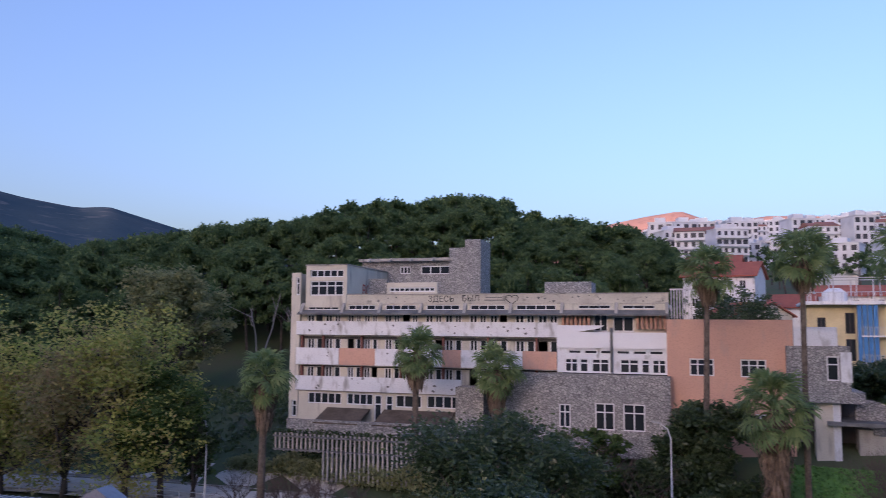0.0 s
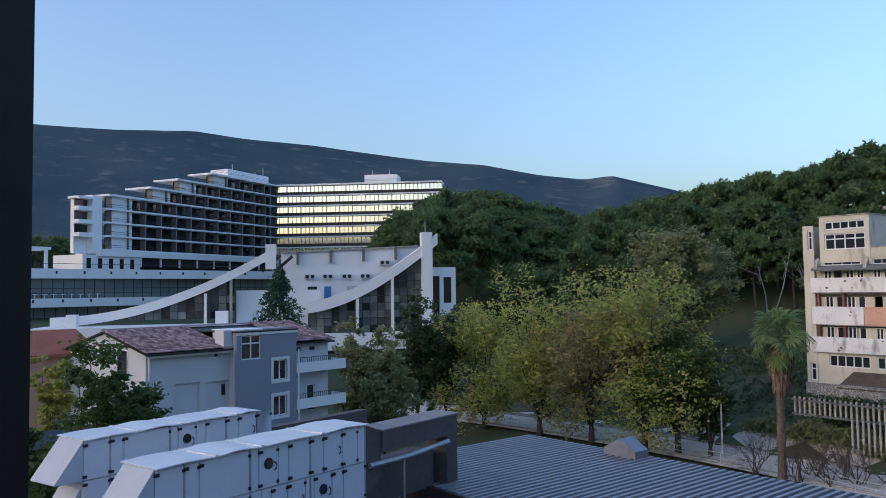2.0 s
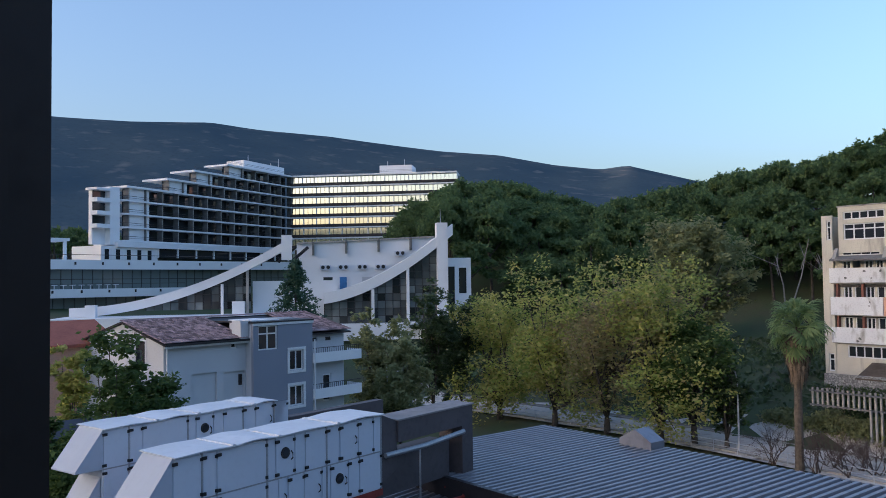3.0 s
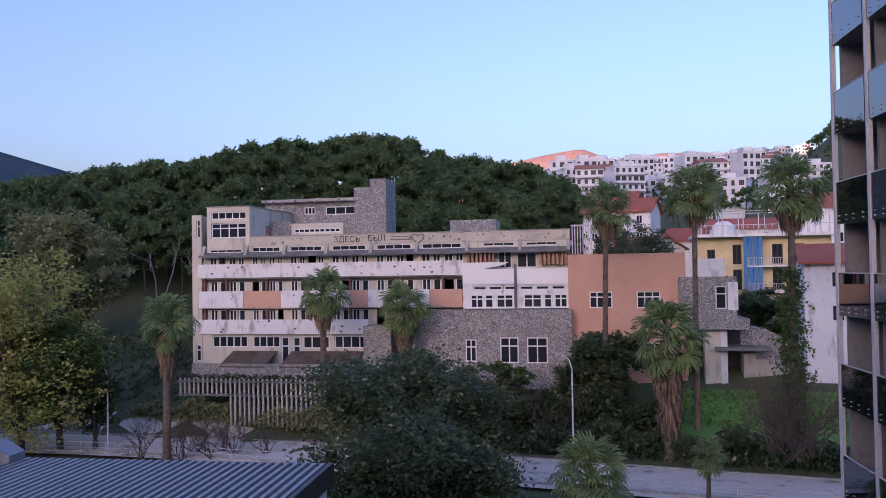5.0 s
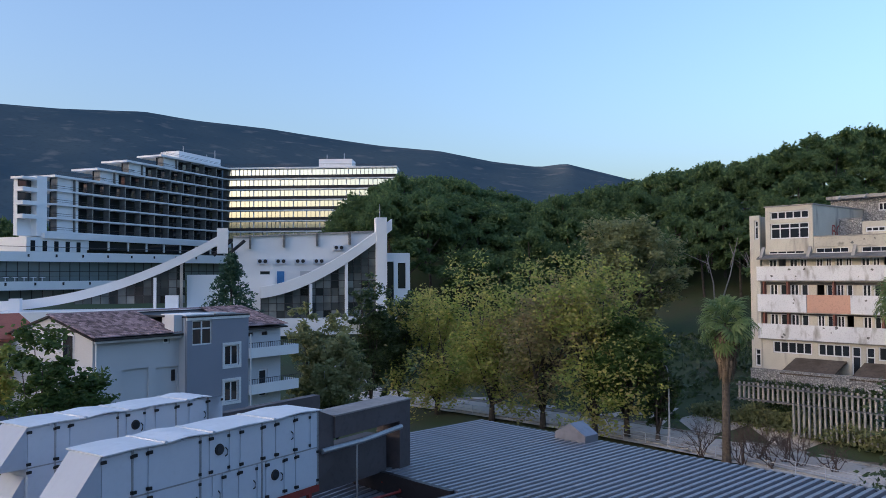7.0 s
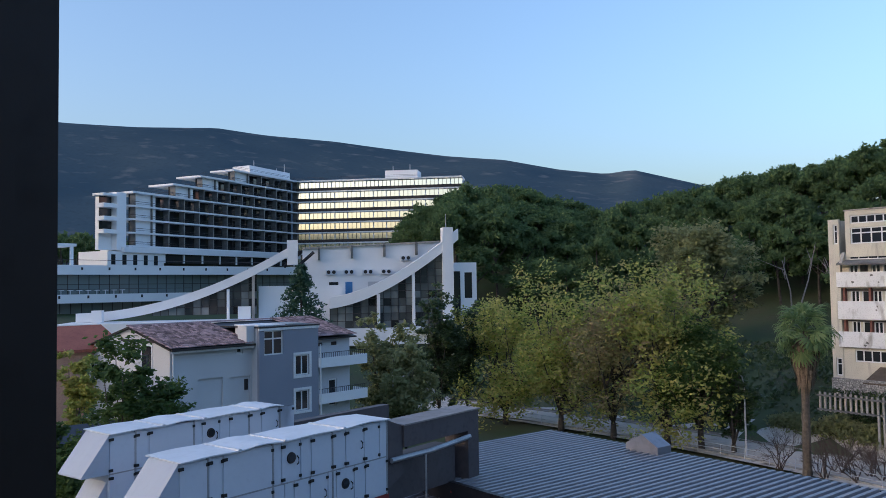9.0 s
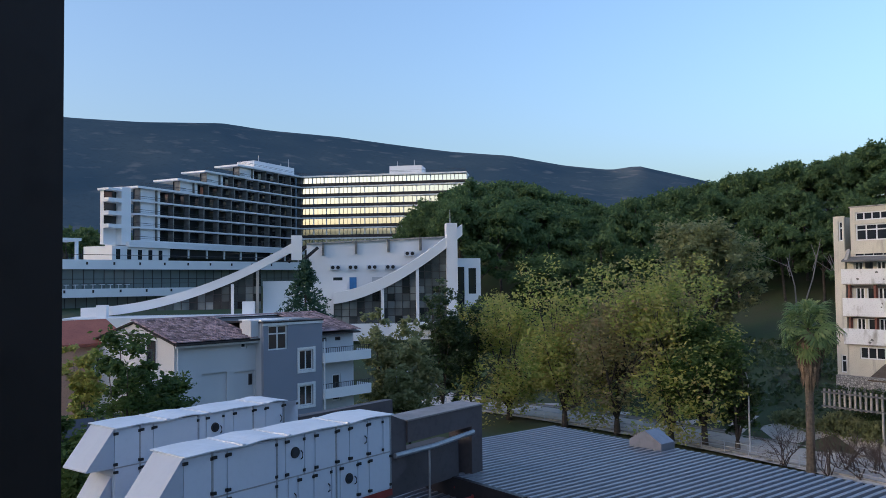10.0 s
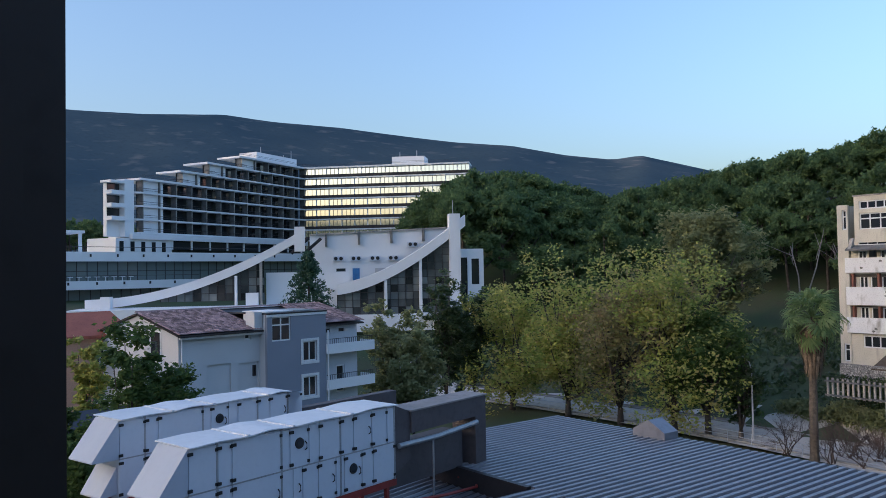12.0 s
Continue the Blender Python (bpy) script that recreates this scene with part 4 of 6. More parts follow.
def air_handler(m, label, length=7.6):
    a = thing("air_handler", m, label, "ventilation unit", "rooftop ventilation units")
    z0, z1, zm, w = 9.42, 11.76, 10.6, 1.3
    part("base_frame", Mesh().box(-0.2, length + 0.1, 0.02, 0.16, 9.2, 9.42).box(-0.2, length + 0.1, w - 0.16, w - 0.02, 9.2, 9.42), M["red_pipe"], a)
    for x in (0.3, 2.6, 5.0, length - 0.3):
        part("support", Mesh().box(x - 0.06, x + 0.06, 0.03, 0.15, 8.3, 9.2).box(x - 0.06, x + 0.06, w - 0.15, w - 0.03, 8.3, 9.2), M["red_pipe"], a)
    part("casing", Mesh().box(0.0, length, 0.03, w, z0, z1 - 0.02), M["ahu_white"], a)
    cuts_up = [0.0, 0.85, 1.3, 2.95, 3.25, 3.95, 4.35, 5.2, 5.75, 6.55, 7.25, length]
    cuts_lo = [0.0, 0.85, 1.3, 2.95, 3.35, 3.7, 4.3, 5.0, 5.35, 6.1, 6.6, length]
    for cuts, a0, a1 in ((cuts_up, zm + 0.02, z1 - 0.05), (cuts_lo, z0 + 0.05, zm - 0.02)):
        for i, (c, d) in enumerate(zip(cuts, cuts[1:])):
            p = part("door", Mesh().box(c + 0.025, d - 0.025, 0.0, 0.03, a0, a1), M["ahu_white"], a)
            if d - c > 0.42:
                for x0, x1, y0, za in ((d - 0.06, d + 0.02, -0.03, a1 - 0.16), (d - 0.06, d + 0.02, -0.03, a0 + 0.06), (c - 0.02, c + 0.12, -0.05, a1 - 0.14), (c - 0.02, c + 0.1, -0.05, a0 + 0.05)):
                    part("hinge", Mesh().box(x0, x1, y0, 0.0, za, za + 0.08), M["black"], p)
            if (i, cuts is cuts_up) in ((4, True), (8, True), (2, False), (6, False), (8, False), (4, False)):
                part("handle", Mesh().tube([(d - 0.13, 0.0, (a0 + a1) / 2 + 0.12), (d - 0.13, -0.07, (a0 + a1) / 2 + 0.07), (d - 0.13, -0.07, (a0 + a1) / 2 - 0.07), (d - 0.13, 0.0, (a0 + a1) / 2 - 0.12)], [0.018] * 4, 6), M["black"], p)
            if (i, cuts is cuts_up) in ((4, True), (8, False)):
                cx, cz = (c + d) / 2, (a0 + a1) / 2 + 0.1
                part("porthole", Mesh().tube([(cx, 0.0, cz), (cx, -0.035, cz)], [0.16, 0.15], 20), M["black"], p)
                part("porthole_glass", Mesh().tube([(cx, -0.036, cz), (cx, -0.045, cz)], [0.11, 0.11], 20), M["glass"], p)
    for x in (0.85, 2.95, 5.2, length):
        part("corner_profile", Mesh().box(x - 0.03, x + 0.03, -0.012, 0.03, z0, z1), M["alu"], a)
    part("mid_rail", Mesh().box(0, length, -0.008, 0.03, zm - 0.02, zm + 0.02), M["alu"], a)
    # thin roof sheets, slightly buckled, with overlaps
    cuts = [-0.02, 1.75, 3.3, 5.6, length + 0.08]
    for i, (c, d) in enumerate(zip(cuts, cuts[1:])):
        s = Mesh()
        n = 8
        vs = []
        for k in range(n + 1):
            xa, za = c + (d - c) * k / n, z1 + 0.05 * math.sin(math.pi * k / n) ** 2 * (1 if i % 2 else 0.5)
            vs += [(xa, -0.12, za), (xa, w + 0.12, za + 0.02), (xa, w + 0.12, za + 0.05), (xa, -0.12, za + 0.03)]
        s.add(vs, [(4 * k + e, 4 * k + (e + 1) % 4, 4 * k + 4 + (e + 1) % 4, 4 * k + 4 + e) for k in range(n) for e in range(4)] + [(0, 1, 2, 3), (4 * n + 3, 4 * n + 2, 4 * n + 1, 4 * n)])
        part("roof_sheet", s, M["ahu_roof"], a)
        if i:
            part("roof_lap", Mesh().box(c - 0.05, c + 0.05, -0.13, w + 0.13, z1 + 0.03, z1 + 0.07), M["ahu_roof"], a)
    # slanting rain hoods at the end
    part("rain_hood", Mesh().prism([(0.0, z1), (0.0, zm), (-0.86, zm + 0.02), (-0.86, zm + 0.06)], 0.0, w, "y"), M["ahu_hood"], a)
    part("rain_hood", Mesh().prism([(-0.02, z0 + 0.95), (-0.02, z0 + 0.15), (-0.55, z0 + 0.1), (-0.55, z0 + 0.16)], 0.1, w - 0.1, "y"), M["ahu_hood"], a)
    return a


air_handler(pose(-16.24, 12.89, 0, 0, 0, 85.5), "long white two-deck ventilation unit with doors, hinges and a rain hood")
air_handler(pose(-21.29, 14.42, 0, 0, 0, 86.5), "white ventilation unit with portholes standing behind its twin", 6.6)


def roof_duct():
    d = thing("roof_duct", pose(-16.24, 12.89, 0, 0, 0, 85.5), "brown clad square duct bending down onto the roof", "duct")
    part("reducer", Mesh().prism([(7.62, 9.5), (7.62, 11.75), (8.4, 11.45), (8.4, 9.9)], 0.02, 1.3, "y"), M["duct"], d)
    part("duct_run", Mesh().box(8.4, 12.6, -0.05, 1.0, 10.75, 11.45), M["duct"], d)
    part("duct_top", Mesh().box(8.35, 12.65, -0.1, 1.05, 11.45, 11.5), M["duct_top"], d)
    part("duct_drop", Mesh().box(11.95, 12.6, -0.05, 1.0, 8.3, 10.75), M["duct"], d)
    part("duct_lower", Mesh().box(7.6, 11.6, 0.3, 1.2, 9.0, 10.3), M["duct"], d)
    part("pipe", Mesh().tube([(7.7, -0.1, 10.45), (9.5, -0.3, 10.5), (11.7, -0.3, 10.62)], [0.09, 0.09, 0.09], 10), M["alu"], d)
    part("pipe_leg", Mesh().tube([(9.2, -0.3, 10.45), (9.2, -0.3, 8.3)], [0.035, 0.035], 8), M["alu"], d)
    part("red_hose", Mesh().tube([(7.7, -0.3, 8.7), (9.4, -0.7, 8.62), (10.8, -0.9, 8.6), (11.3, -0.5, 8.62), (11.2, 0.2, 8.7)], [0.05] * 5, 8), M["red_pipe"], d)


roof_duct()


# ---------------------------------------------------------------- hotel on the slope
def frame_on(x0, y0, x1, y1):
    return pose(x0, y0, 0, 0, 0, math.degrees(math.atan2(y1 - y0, x1 - x0)))


def hotel_block(h, m, full, tops, z0, bays, glass, frame, label, trim=0.0):
    """Balcony floors of one wing; tops gives (start of the step, roof height). Outward is -y."""
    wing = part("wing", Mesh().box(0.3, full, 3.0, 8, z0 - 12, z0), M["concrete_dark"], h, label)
    wing.matrix_local = m
    floors = int((tops[-1][1] - z0) / 3.0 + 0.5)
    for k in range(floors):
        z = z0 + 3.0 * k
        x0 = 0.0
        length = full - (trim if k == floors - 1 else 0.0)
        for s, t in tops:
            if z + 2.9 <= t + 0.6:
                x0 = s
                break
        part("floor_slab", Mesh().box(x0 - 1.0, length, -0.6, 6, z - 0.18, z + 0.1).box(x0 - 1.0, length, -0.62, -0.5, z - 0.22, z + 0.16), M["white_clean"], wing)
        part("rail", Mesh().box(x0 - 0.9, length, -0.55, -0.5, z + 0.95, z + 1.02).box(x0 - 0.9, length, -0.55, -0.5, z + 0.55, z + 0.6), M["frame_dark"], wing)
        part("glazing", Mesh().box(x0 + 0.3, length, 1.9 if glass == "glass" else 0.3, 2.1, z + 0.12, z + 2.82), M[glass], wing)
        n = max(2, round((length - x0) / (length / bays)))
        if glass == "glass":
            part("side_rail", Mesh().tube([(x0 + 2, -0.55, z + 1.0), (x0 - 0.9, -0.55, z + 1.0), (x0 - 2.0, 0.6, z + 1.0), (x0 - 2.0, 4.0, z + 1.0)], [0.05] * 4, 5), M["frame_dark"], wing)
            part("round_end", Mesh().prism([(x0 - 0.9, -0.6), (x0 - 1.7, -0.2), (x0 - 2.2, 0.6), (x0 - 2.2, 5.0), (x0 - 0.9, 5.0)], z - 0.22, z + 0.16, "z"), M["white_clean"], wing)
        key = glass + "_divider"
        # Recess shade is put into the deep divider faces; front edges stay paler.
        if key not in WINDOWS:
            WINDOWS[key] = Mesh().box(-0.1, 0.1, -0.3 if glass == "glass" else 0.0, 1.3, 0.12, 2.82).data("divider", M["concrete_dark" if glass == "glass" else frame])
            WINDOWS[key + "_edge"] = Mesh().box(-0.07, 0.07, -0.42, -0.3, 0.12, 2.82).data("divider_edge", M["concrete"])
        for i in range(n + 1):
            part("divider", WINDOWS[key], None, wing).location = (x0 + (length - x0) * i / n, 0, z)
            if glass == "glass":
                part("divider_edge", WINDOWS[key + "_edge"], None, wing).location = (x0 + (length - x0) * i / n, 0, z)
        if glass != "glass":
            part("balustrade", Mesh().box(x0, length, -0.5, -0.44, z + 0.2, z + 1.0), M["frame_dark"], wing)
        if glass != "glass":
            d = Mesh()
            for i in range(n * 3 + 1):
                x = x0 + (length - x0) * i / (n * 3)
                d.box(x - 0.05, x + 0.05, 0.2, 0.3, z + 0.12, z + 2.82)
            tagged(part("mullions", d, M["frame_dark"], wing), kind="stuff")
        part("side_wall", Mesh().box(x0 + 0.2, x0 + 6.4, 0.2, 0.45, z + 0.12, z + 2.82), M["white_clean"], wing) if glass == "glass" and x0 >= 0 else None
    for i, (s, t) in enumerate(tops):
        e = tops[i + 1][0] + 1.5 if i + 1 < len(tops) else full - trim
        part("roof_slab", Mesh().box(s - 1.2, e, -0.9, 7, t - 0.2, t + 0.25), M["white_clean"], wing)
        part("roof_rail", Mesh().box(s - 1.0, e, -0.8, -0.75, t + 0.7, t + 0.75).box(s - 1.0, e, -0.8, -0.75, t + 1.05, t + 1.1), M["frame_dark"], wing)
    return wing


def hotel():
    h = thing("terraced_hotel", pose(0, 0, 0), "large white terraced hotel with stepped balconies and glow-tinted reflecting glass", "hotel")
    A0, A1, B1 = yaw_at(54.4, 190), yaw_at(43.6, 235), yaw_at(31.7, 225)
    la, lb = (A1 - A0).length, (B1 - A1).length
    ma, mb = frame_on(A0.x, A0.y, A1.x, A1.y), frame_on(A1.x, A1.y, B1.x, B1.y)
    za = 28.9
    hotel_block(h, ma, la, [(0.0, za + 9), (12.0, za + 12), (21.0, za + 15), (33.0, za + 18)], za - 3, 12, "glass", "white_clean", "stepped wing of dark deep balconies")
    hotel_block(h, mb, lb + 4.5, [(0.0, za + 18)], za - 3, 14, "glass_glow", "white_clean", "long wing glazed in reflecting panes", 4.5)
    # slender end tower, roof rooms, aerials
    t = part("end_tower", Mesh().box(-8.6, -5.0, 1.2, 2.2, za - 4, za + 7.6).box(-5.2, -2.6, -0.4, 3, za - 4, za + 8.6).box(-9.2, -5.2, -0.9, 2.4, za + 7.6, za + 8.1), M["white_clean"], h)
    t.matrix_local = ma
    for k in range(3):
        part("tower_balcony", Mesh().box(-9.1, -5.2, -0.9, 1.2, za + 2.8 * k - 0.5, za + 2.8 * k + 0.35), M["white_clean"], t)
        part("tower_opening", Mesh().box(-8.5, -5.3, 1.1, 1.19, za + 2.8 * k + 0.4, za + 2.8 * k + 2.2), M["glass"], t)
    p = part("roof_room", Mesh().box(43, 61, 3, 9, za + 18.2, za + 21.0), M["white_clean"], h)
    p.matrix_local = ma
    p2 = part("roof_room", Mesh().box(26, 35.5, 2, 9, za + 18.2, za + 20.8), M["white_clean"], h)
    p2.matrix_local = mb
    for x, y, z, m in ((46, 4, 4.6, p), (56, 4, 3.6, p), (61, 5, 5.6, p), (28, 4, 4.2, p2), (33, 4, 4.5, p2)):
        part("aerial", Mesh().tube([(x, y, za + 20.5), (x, y, za + 18.2 + z)], [0.12, 0.08], 6), M["steel_white"], m)
    # podium bands and glazing
    pod = part("podium", Mesh().box(-4, la, -1.4, 6, za - 4.5, za - 3.3), M["white_clean"], h)
    pod.matrix_local = ma
    part("podium_recess", Mesh().box(8, la, -0.6, 0.5, za - 6.6, za - 4.5), M["glass"], pod)
    for k in range(9):
        part("podium_pier", Mesh().box(8 + 6.2 * k, 8.4 + 6.2 * k, -0.9, -0.6, za - 6.6, za - 4.5), M["white_clean"], pod)
    part("podium_wing", Mesh().box(-8, 8, -0.8, 8, za - 8.0, za - 4.3), M["white_clean"], pod)
    for k in range(5):
        part("podium_window", Mesh().box(-7 + 3 * k, -5.9 + 3 * k, -0.86, -0.81, za - 7.2, za - 5.0), M["glass"], pod)
    C0, C1 = yaw_at(63, 150), yaw_at(43.5, 182)
    mc = frame_on(C0.x, C0.y, C1.x, C1.y)
    lc = (C1 - C0).length
    low = part("low_wing", Mesh().box(0, lc, -1.0, 12, 19.0, 20.7), M["white_clean"], h, "long white terrace bands over dark glazing")
    low.matrix_local = mc
    part("terrace_band", Mesh().box(0, lc * 0.55, -3.4, 6, 14.0, 15.5), M["white_clean"], low)
    part("dark_glazing", Mesh().box(0, lc, 0.6, 0.8, 15.5, 19.0), M["glass_green"], low)
    part("dark_glazing", Mesh().box(0, lc * 0.8, -0.6, -0.4, 10.5, 14.0), M["glass_green"], low)
    g = Mesh()
    for k in range(int(lc / 1.9)):
        g.box(k * 1.9, k * 1.9 + 0.09, 0.5, 0.59, 15.5, 19.0)
        g.box(k * 1.9, k * 1.9 + 0.09, -0.72, -0.62, 10.5, 14.0)
    g.box(0, lc, 0.5, 0.58, 17.2, 17.3)
    tagged(part("glazing_grid", g, M["frame_dark"], low), kind="stuff")
    c = Mesh()
    for k in range(12):
        c.box(k * 5.0, k * 5.0 + 0.3, -1.12, -1.0, 19.8, 20.3).box(k * 5.0, k * 5.0 + 0.3, -3.52, -3.4, 14.8, 15.3)
    part("scuppers", c, M["frame_dark"], low)
    for z, y, x1 in ((20.7, -0.9, lc), (15.5, -3.3, lc * 0.55)):
        part("terrace_rail", Mesh().tube([(0, y, z + 0.9), (x1, y, z + 0.9)], [0.05, 0.05], 5), M["frame_dark"], low)
    for k in range(14):
        part("terrace_table", Mesh().box(2 + 1.6 * k, 2.9 + 1.6 * k, 0.0, 0.5, 16.15, 16.25).box(2.4 + 1.6 * k, 2.5 + 1.6 * k, 0.2, 0.3, 15.5, 16.15), M["frame_white"], low)
    pav = part("terrace_pavilion", Mesh().box(0, 16, 3, 9, 24.2, 24.7), M["white_clean"], low)
    q = Mesh()
    for k in range(6):
        q.box(k * 3.0, k * 3.0 + 0.5, 3.1, 3.6, 20.7, 24.2)
    part("pavilion_pier", q, M["white_clean"], pav)
    far = part("rear_wing", Mesh().box(-8, 8, -4, 4, 40, 45.6), M["white_clean"], h)
    far.matrix_local = pose(*yaw_at(29.4, 262), 0, 0, 30)
    return h


hotel()


# ---------------------------------------------------------------- hall with the sweeping roof beams
def swoop_hall():
    D, Y = 125.0, 43.0
    o = yaw_at(Y, D)
    h = thing("sweeping_hall", pose(o.x, o.y, 0, 0, 0, Y), "white hall with curved roof beams sweeping up over tall glazing", "building")

    def at(yaw, el, y=0.0):
        """Local x and z of a heading and elevation, on the plane y metres behind the front."""
        a = radians(Y - yaw)
        return (D + y) * math.tan(a), EYE_Z + math.tan(radians(el)) * (D + y) / math.cos(a)

    def beam(pts, thick, y0, y1, name):
        m = Mesh()
        n = 26
        ya = np.linspace(pts[0][0], pts[-1][0], n)
        el = np.interp(ya, [p[0] for p in pts], [p[1] for p in pts]) if pts[0][0] < pts[-1][0] else np.interp(-ya, [-p[0] for p in pts], [p[1] for p in pts])
        co = np.polyfit(ya, el, 3)
        q = [at(a, float(np.polyval(co, a))) for a in ya]
        vs = [(x, y, z - dz) for x, z in q for y, dz in ((y0, thick), (y1, thick), (y1, 0), (y0, 0))]
        m.add(vs, [(4 * k + e, 4 * k + (e + 1) % 4, 4 * k + 4 + (e + 1) % 4, 4 * k + 4 + e) for k in range(n - 1) for e in range(4)] + [(0, 1, 2, 3), (4 * n - 1, 4 * n - 2, 4 * n - 3, 4 * n - 4)])
        part(name, m, M["white_clean"], h)
        return q

    right = beam([(41.3, -0.75), (40.5, -0.55), (37.86, 0.25), (35.24, 1.75), (33.66, 2.95), (32.1, 4.05)], 1.75, -0.4, 1.2, "roof_beam")
    left = beam([(57.9, -1.5), (54.48, -1.15), (51.1, -0.4), (47.53, 1.06), (45.5, 2.2), (43.5, 3.2)], 1.35, -0.4, 1.2, "roof_beam")
    # mast blocks
    x, z = at(32.93, 4.2)
    part("beam_head", Mesh().box(x - 0.7, x + 1.0, -0.6, 1.4, 10.0, z), M["white_clean"], h)
    part("spire", Mesh().tube([(x, 0.3, z), (x, 0.3, z + 2.2)], [0.06, 0.03], 6), M["steel_white"], h)
    x2, z2 = at(43.9, 3.25)
    part("beam_head", Mesh().box(x2 - 0.8, x2 + 0.8, -0.6, 1.2, z2 - 3.5, z2 + 0.3), M["white_clean"], h)
    # long upper wall between the beams, with roof edge and brackets
    xl, zl = at(43.2, 2.75, 5)
    xr, zr = at(33.4, 3.15, 5)
    part("upper_wall", Mesh().prism([(xl, 13.5), (xr, 13.5), (xr, zr), (xl, zl)], 5.0, 5.4, "y"), M["white_clean"], h)
    part("roof_edge", Mesh().prism([(xl, zl), (xr, zr), (xr, zr + 0.25), (xl, zl + 0.25)], 4.6, 9.0, "y"), M["concrete"], h)
    for k in range(4):
        x = xl + (xr - xl) * (0.12 + 0.235 * k)
        z = zl + (zr - zl) * (0.12 + 0.235 * k)
        part("bracket", Mesh().box(x - 0.25, x + 0.1, 4.3, 5.0, z - 1.9, z + 0.2), M["concrete_dark"], h)
    for yaw in (41.2, 39.95, 38.6, 37.3, 35.9):
        x, z = at(yaw, 1.1 if yaw > 37 else 2.05, 5)
        u = part("cooling_unit", Mesh().box(x - 0.85, x + 0.85, 4.45, 4.95, z - 0.4, z + 0.35), M["ahu_white"], h)
        for dx in (-0.42, 0.42):
            part("fan_grille", Mesh().tube([(x + dx, 4.44, z), (x + dx, 4.40, z)], [0.3, 0.3], 14), M["black"], u)
    # canted struts near the left head
    for yaw in (43.3, 42.4):
        xa, za = at(yaw, 2.55, 2)
        xb, zb = at(yaw + 1.2, 1.5, 2)
        part("strut", Mesh().tube([(xa, 2, za), (xb, 2, zb)], [0.28, 0.28], 6), M["frame_dark"], h)
    # pale base walls and door bays
    x0, _ = at(46.3, 0)
    x1, _ = at(40.8, 0)
    part("base_wall", Mesh().wall(x0, x1 + 1.0, 9.0, 16.4, 2.0, 2.4), M["white_clean"], h)
    bx0, _ = at(41.4, 0, 5)
    bx1, _ = at(36.8, 0, 5)
    part("bay_wall", Mesh().box(bx0, bx1, 5.1, 5.3, 9, 13.5), M["cream"], h)
    for a, b, mat in ((41.35, 40.7, "glass"), (40.2, 39.7, "blue_paint"), (38.6, 37.8, "light_facade")):
        xa, _ = at(a, 0, 5)
        xb, _ = at(b, 0, 5)
        part("bay_panel", Mesh().box(xa, xb, 4.9, 5.08, 14.0, 16.9), M[mat], h)

    # tall glazing below each beam
    def glazing(pts, lo, y, drop):
        g, bars = Mesh(), Mesh()
        xs = [p[0] for p in pts]
        zs = [p[1] - drop for p in pts]
        n = int((xs[-1] - xs[0]) / 1.15)
        for k in range(n):
            xa, xb = xs[0] + (xs[-1] - xs[0]) * k / n, xs[0] + (xs[-1] - xs[0]) * (k + 1) / n
            za, zb = float(np.interp(xa, xs, zs)), float(np.interp(xb, xs, zs))
            if min(za, zb) < lo + 0.3:
                continue
            cells = max(1, int((min(za, zb) - lo) / 1.15))
            for j in range(cells):
                u, w = lo + 1.15 * j, lo + 1.15 * (j + 1)
                last = j == cells - 1
                g.prism([(xa, u), (xb, u), (xb, zb if last else w), (xa, za if last else w)], y, y + 0.05, "y")
            bars.box(xa - 0.05, xa + 0.05, y - 0.08, y, lo, za)
            for j in range(1, int((za - lo) / 1.15) + 1):
                bars.box(xa, xb, y - 0.07, y - 0.01, lo + 1.15 * j - 0.04, lo + 1.15 * j + 0.04)
        part("glazing", g, M["glass_grid"], h)
        tagged(part("glazing_grid", bars, M["frame_dark"], h), kind="stuff")

    glazing([p for p in right if p[0] < at(33.2, 0)[0]], 9.6, 0.4, 1.7)
    glazing([p for p in left if p[0] < at(46.0, 0)[0]], 12.2, 0.4, 1.3)
    for yaw, el in ((37.86, -0.5), (35.35, 1.0)):
        x, z = at(yaw, el)
        part("column", Mesh().box(x - 0.22, x + 0.22, -0.3, 0.3, 9.0, z), M["white_clean"], h)
    for yaw, el in ((46.6, 1.1), (48.3, 0.0)):
        x, z = at(yaw, el)
        part("column", Mesh().box(x - 0.2, x + 0.2, -0.3, 0.3, 10.5, z), M["concrete" if yaw < 47 else "white_clean"], h)
    # plinth, right annex, terrace roofs before the hall
    xa, _ = at(41.3, 0)
    xb, _ = at(32.2, 0)
    part("plinth", Mesh().box(xa, xb, -0.8, 1.0, 7.0, 9.6).box(at(35.5, 0)[0], xb + 1, -4, 1, 9.2, 9.7), M["white_clean"], h)
    xa, _ = at(32.7, 0)
    xb, zb = at(30.65, 1.68)
    part("annex", Mesh().wall(xa, xb, 7, zb, 1.6, 2.0, [(xa + 0.4, xa + 2.0, 8.5, zb - 1.4), (xb - 2.0, xb - 0.7, 14.0, zb - 1.6)]).box(xb - 0.4, xb, 2.0, 9, 7, zb), M["white_clean"], h)
    part("annex_pane", Mesh().box(xa, xb - 0.4, 2.1, 2.2, 7, zb - 0.5), M["glass"], h)
    xa, _ = at(58.5, 0)
    xb, _ = at(45.5, 0)
    part("low_terrace", Mesh().box(xa, xb, -6, 3, 8, 11.4), M["white_clean"], h)
    for yaw, w, z in ((56.6, 1.4, 13.2), (47.2, 1.8, 13.4)):
        x, _ = at(yaw, 0, -2)
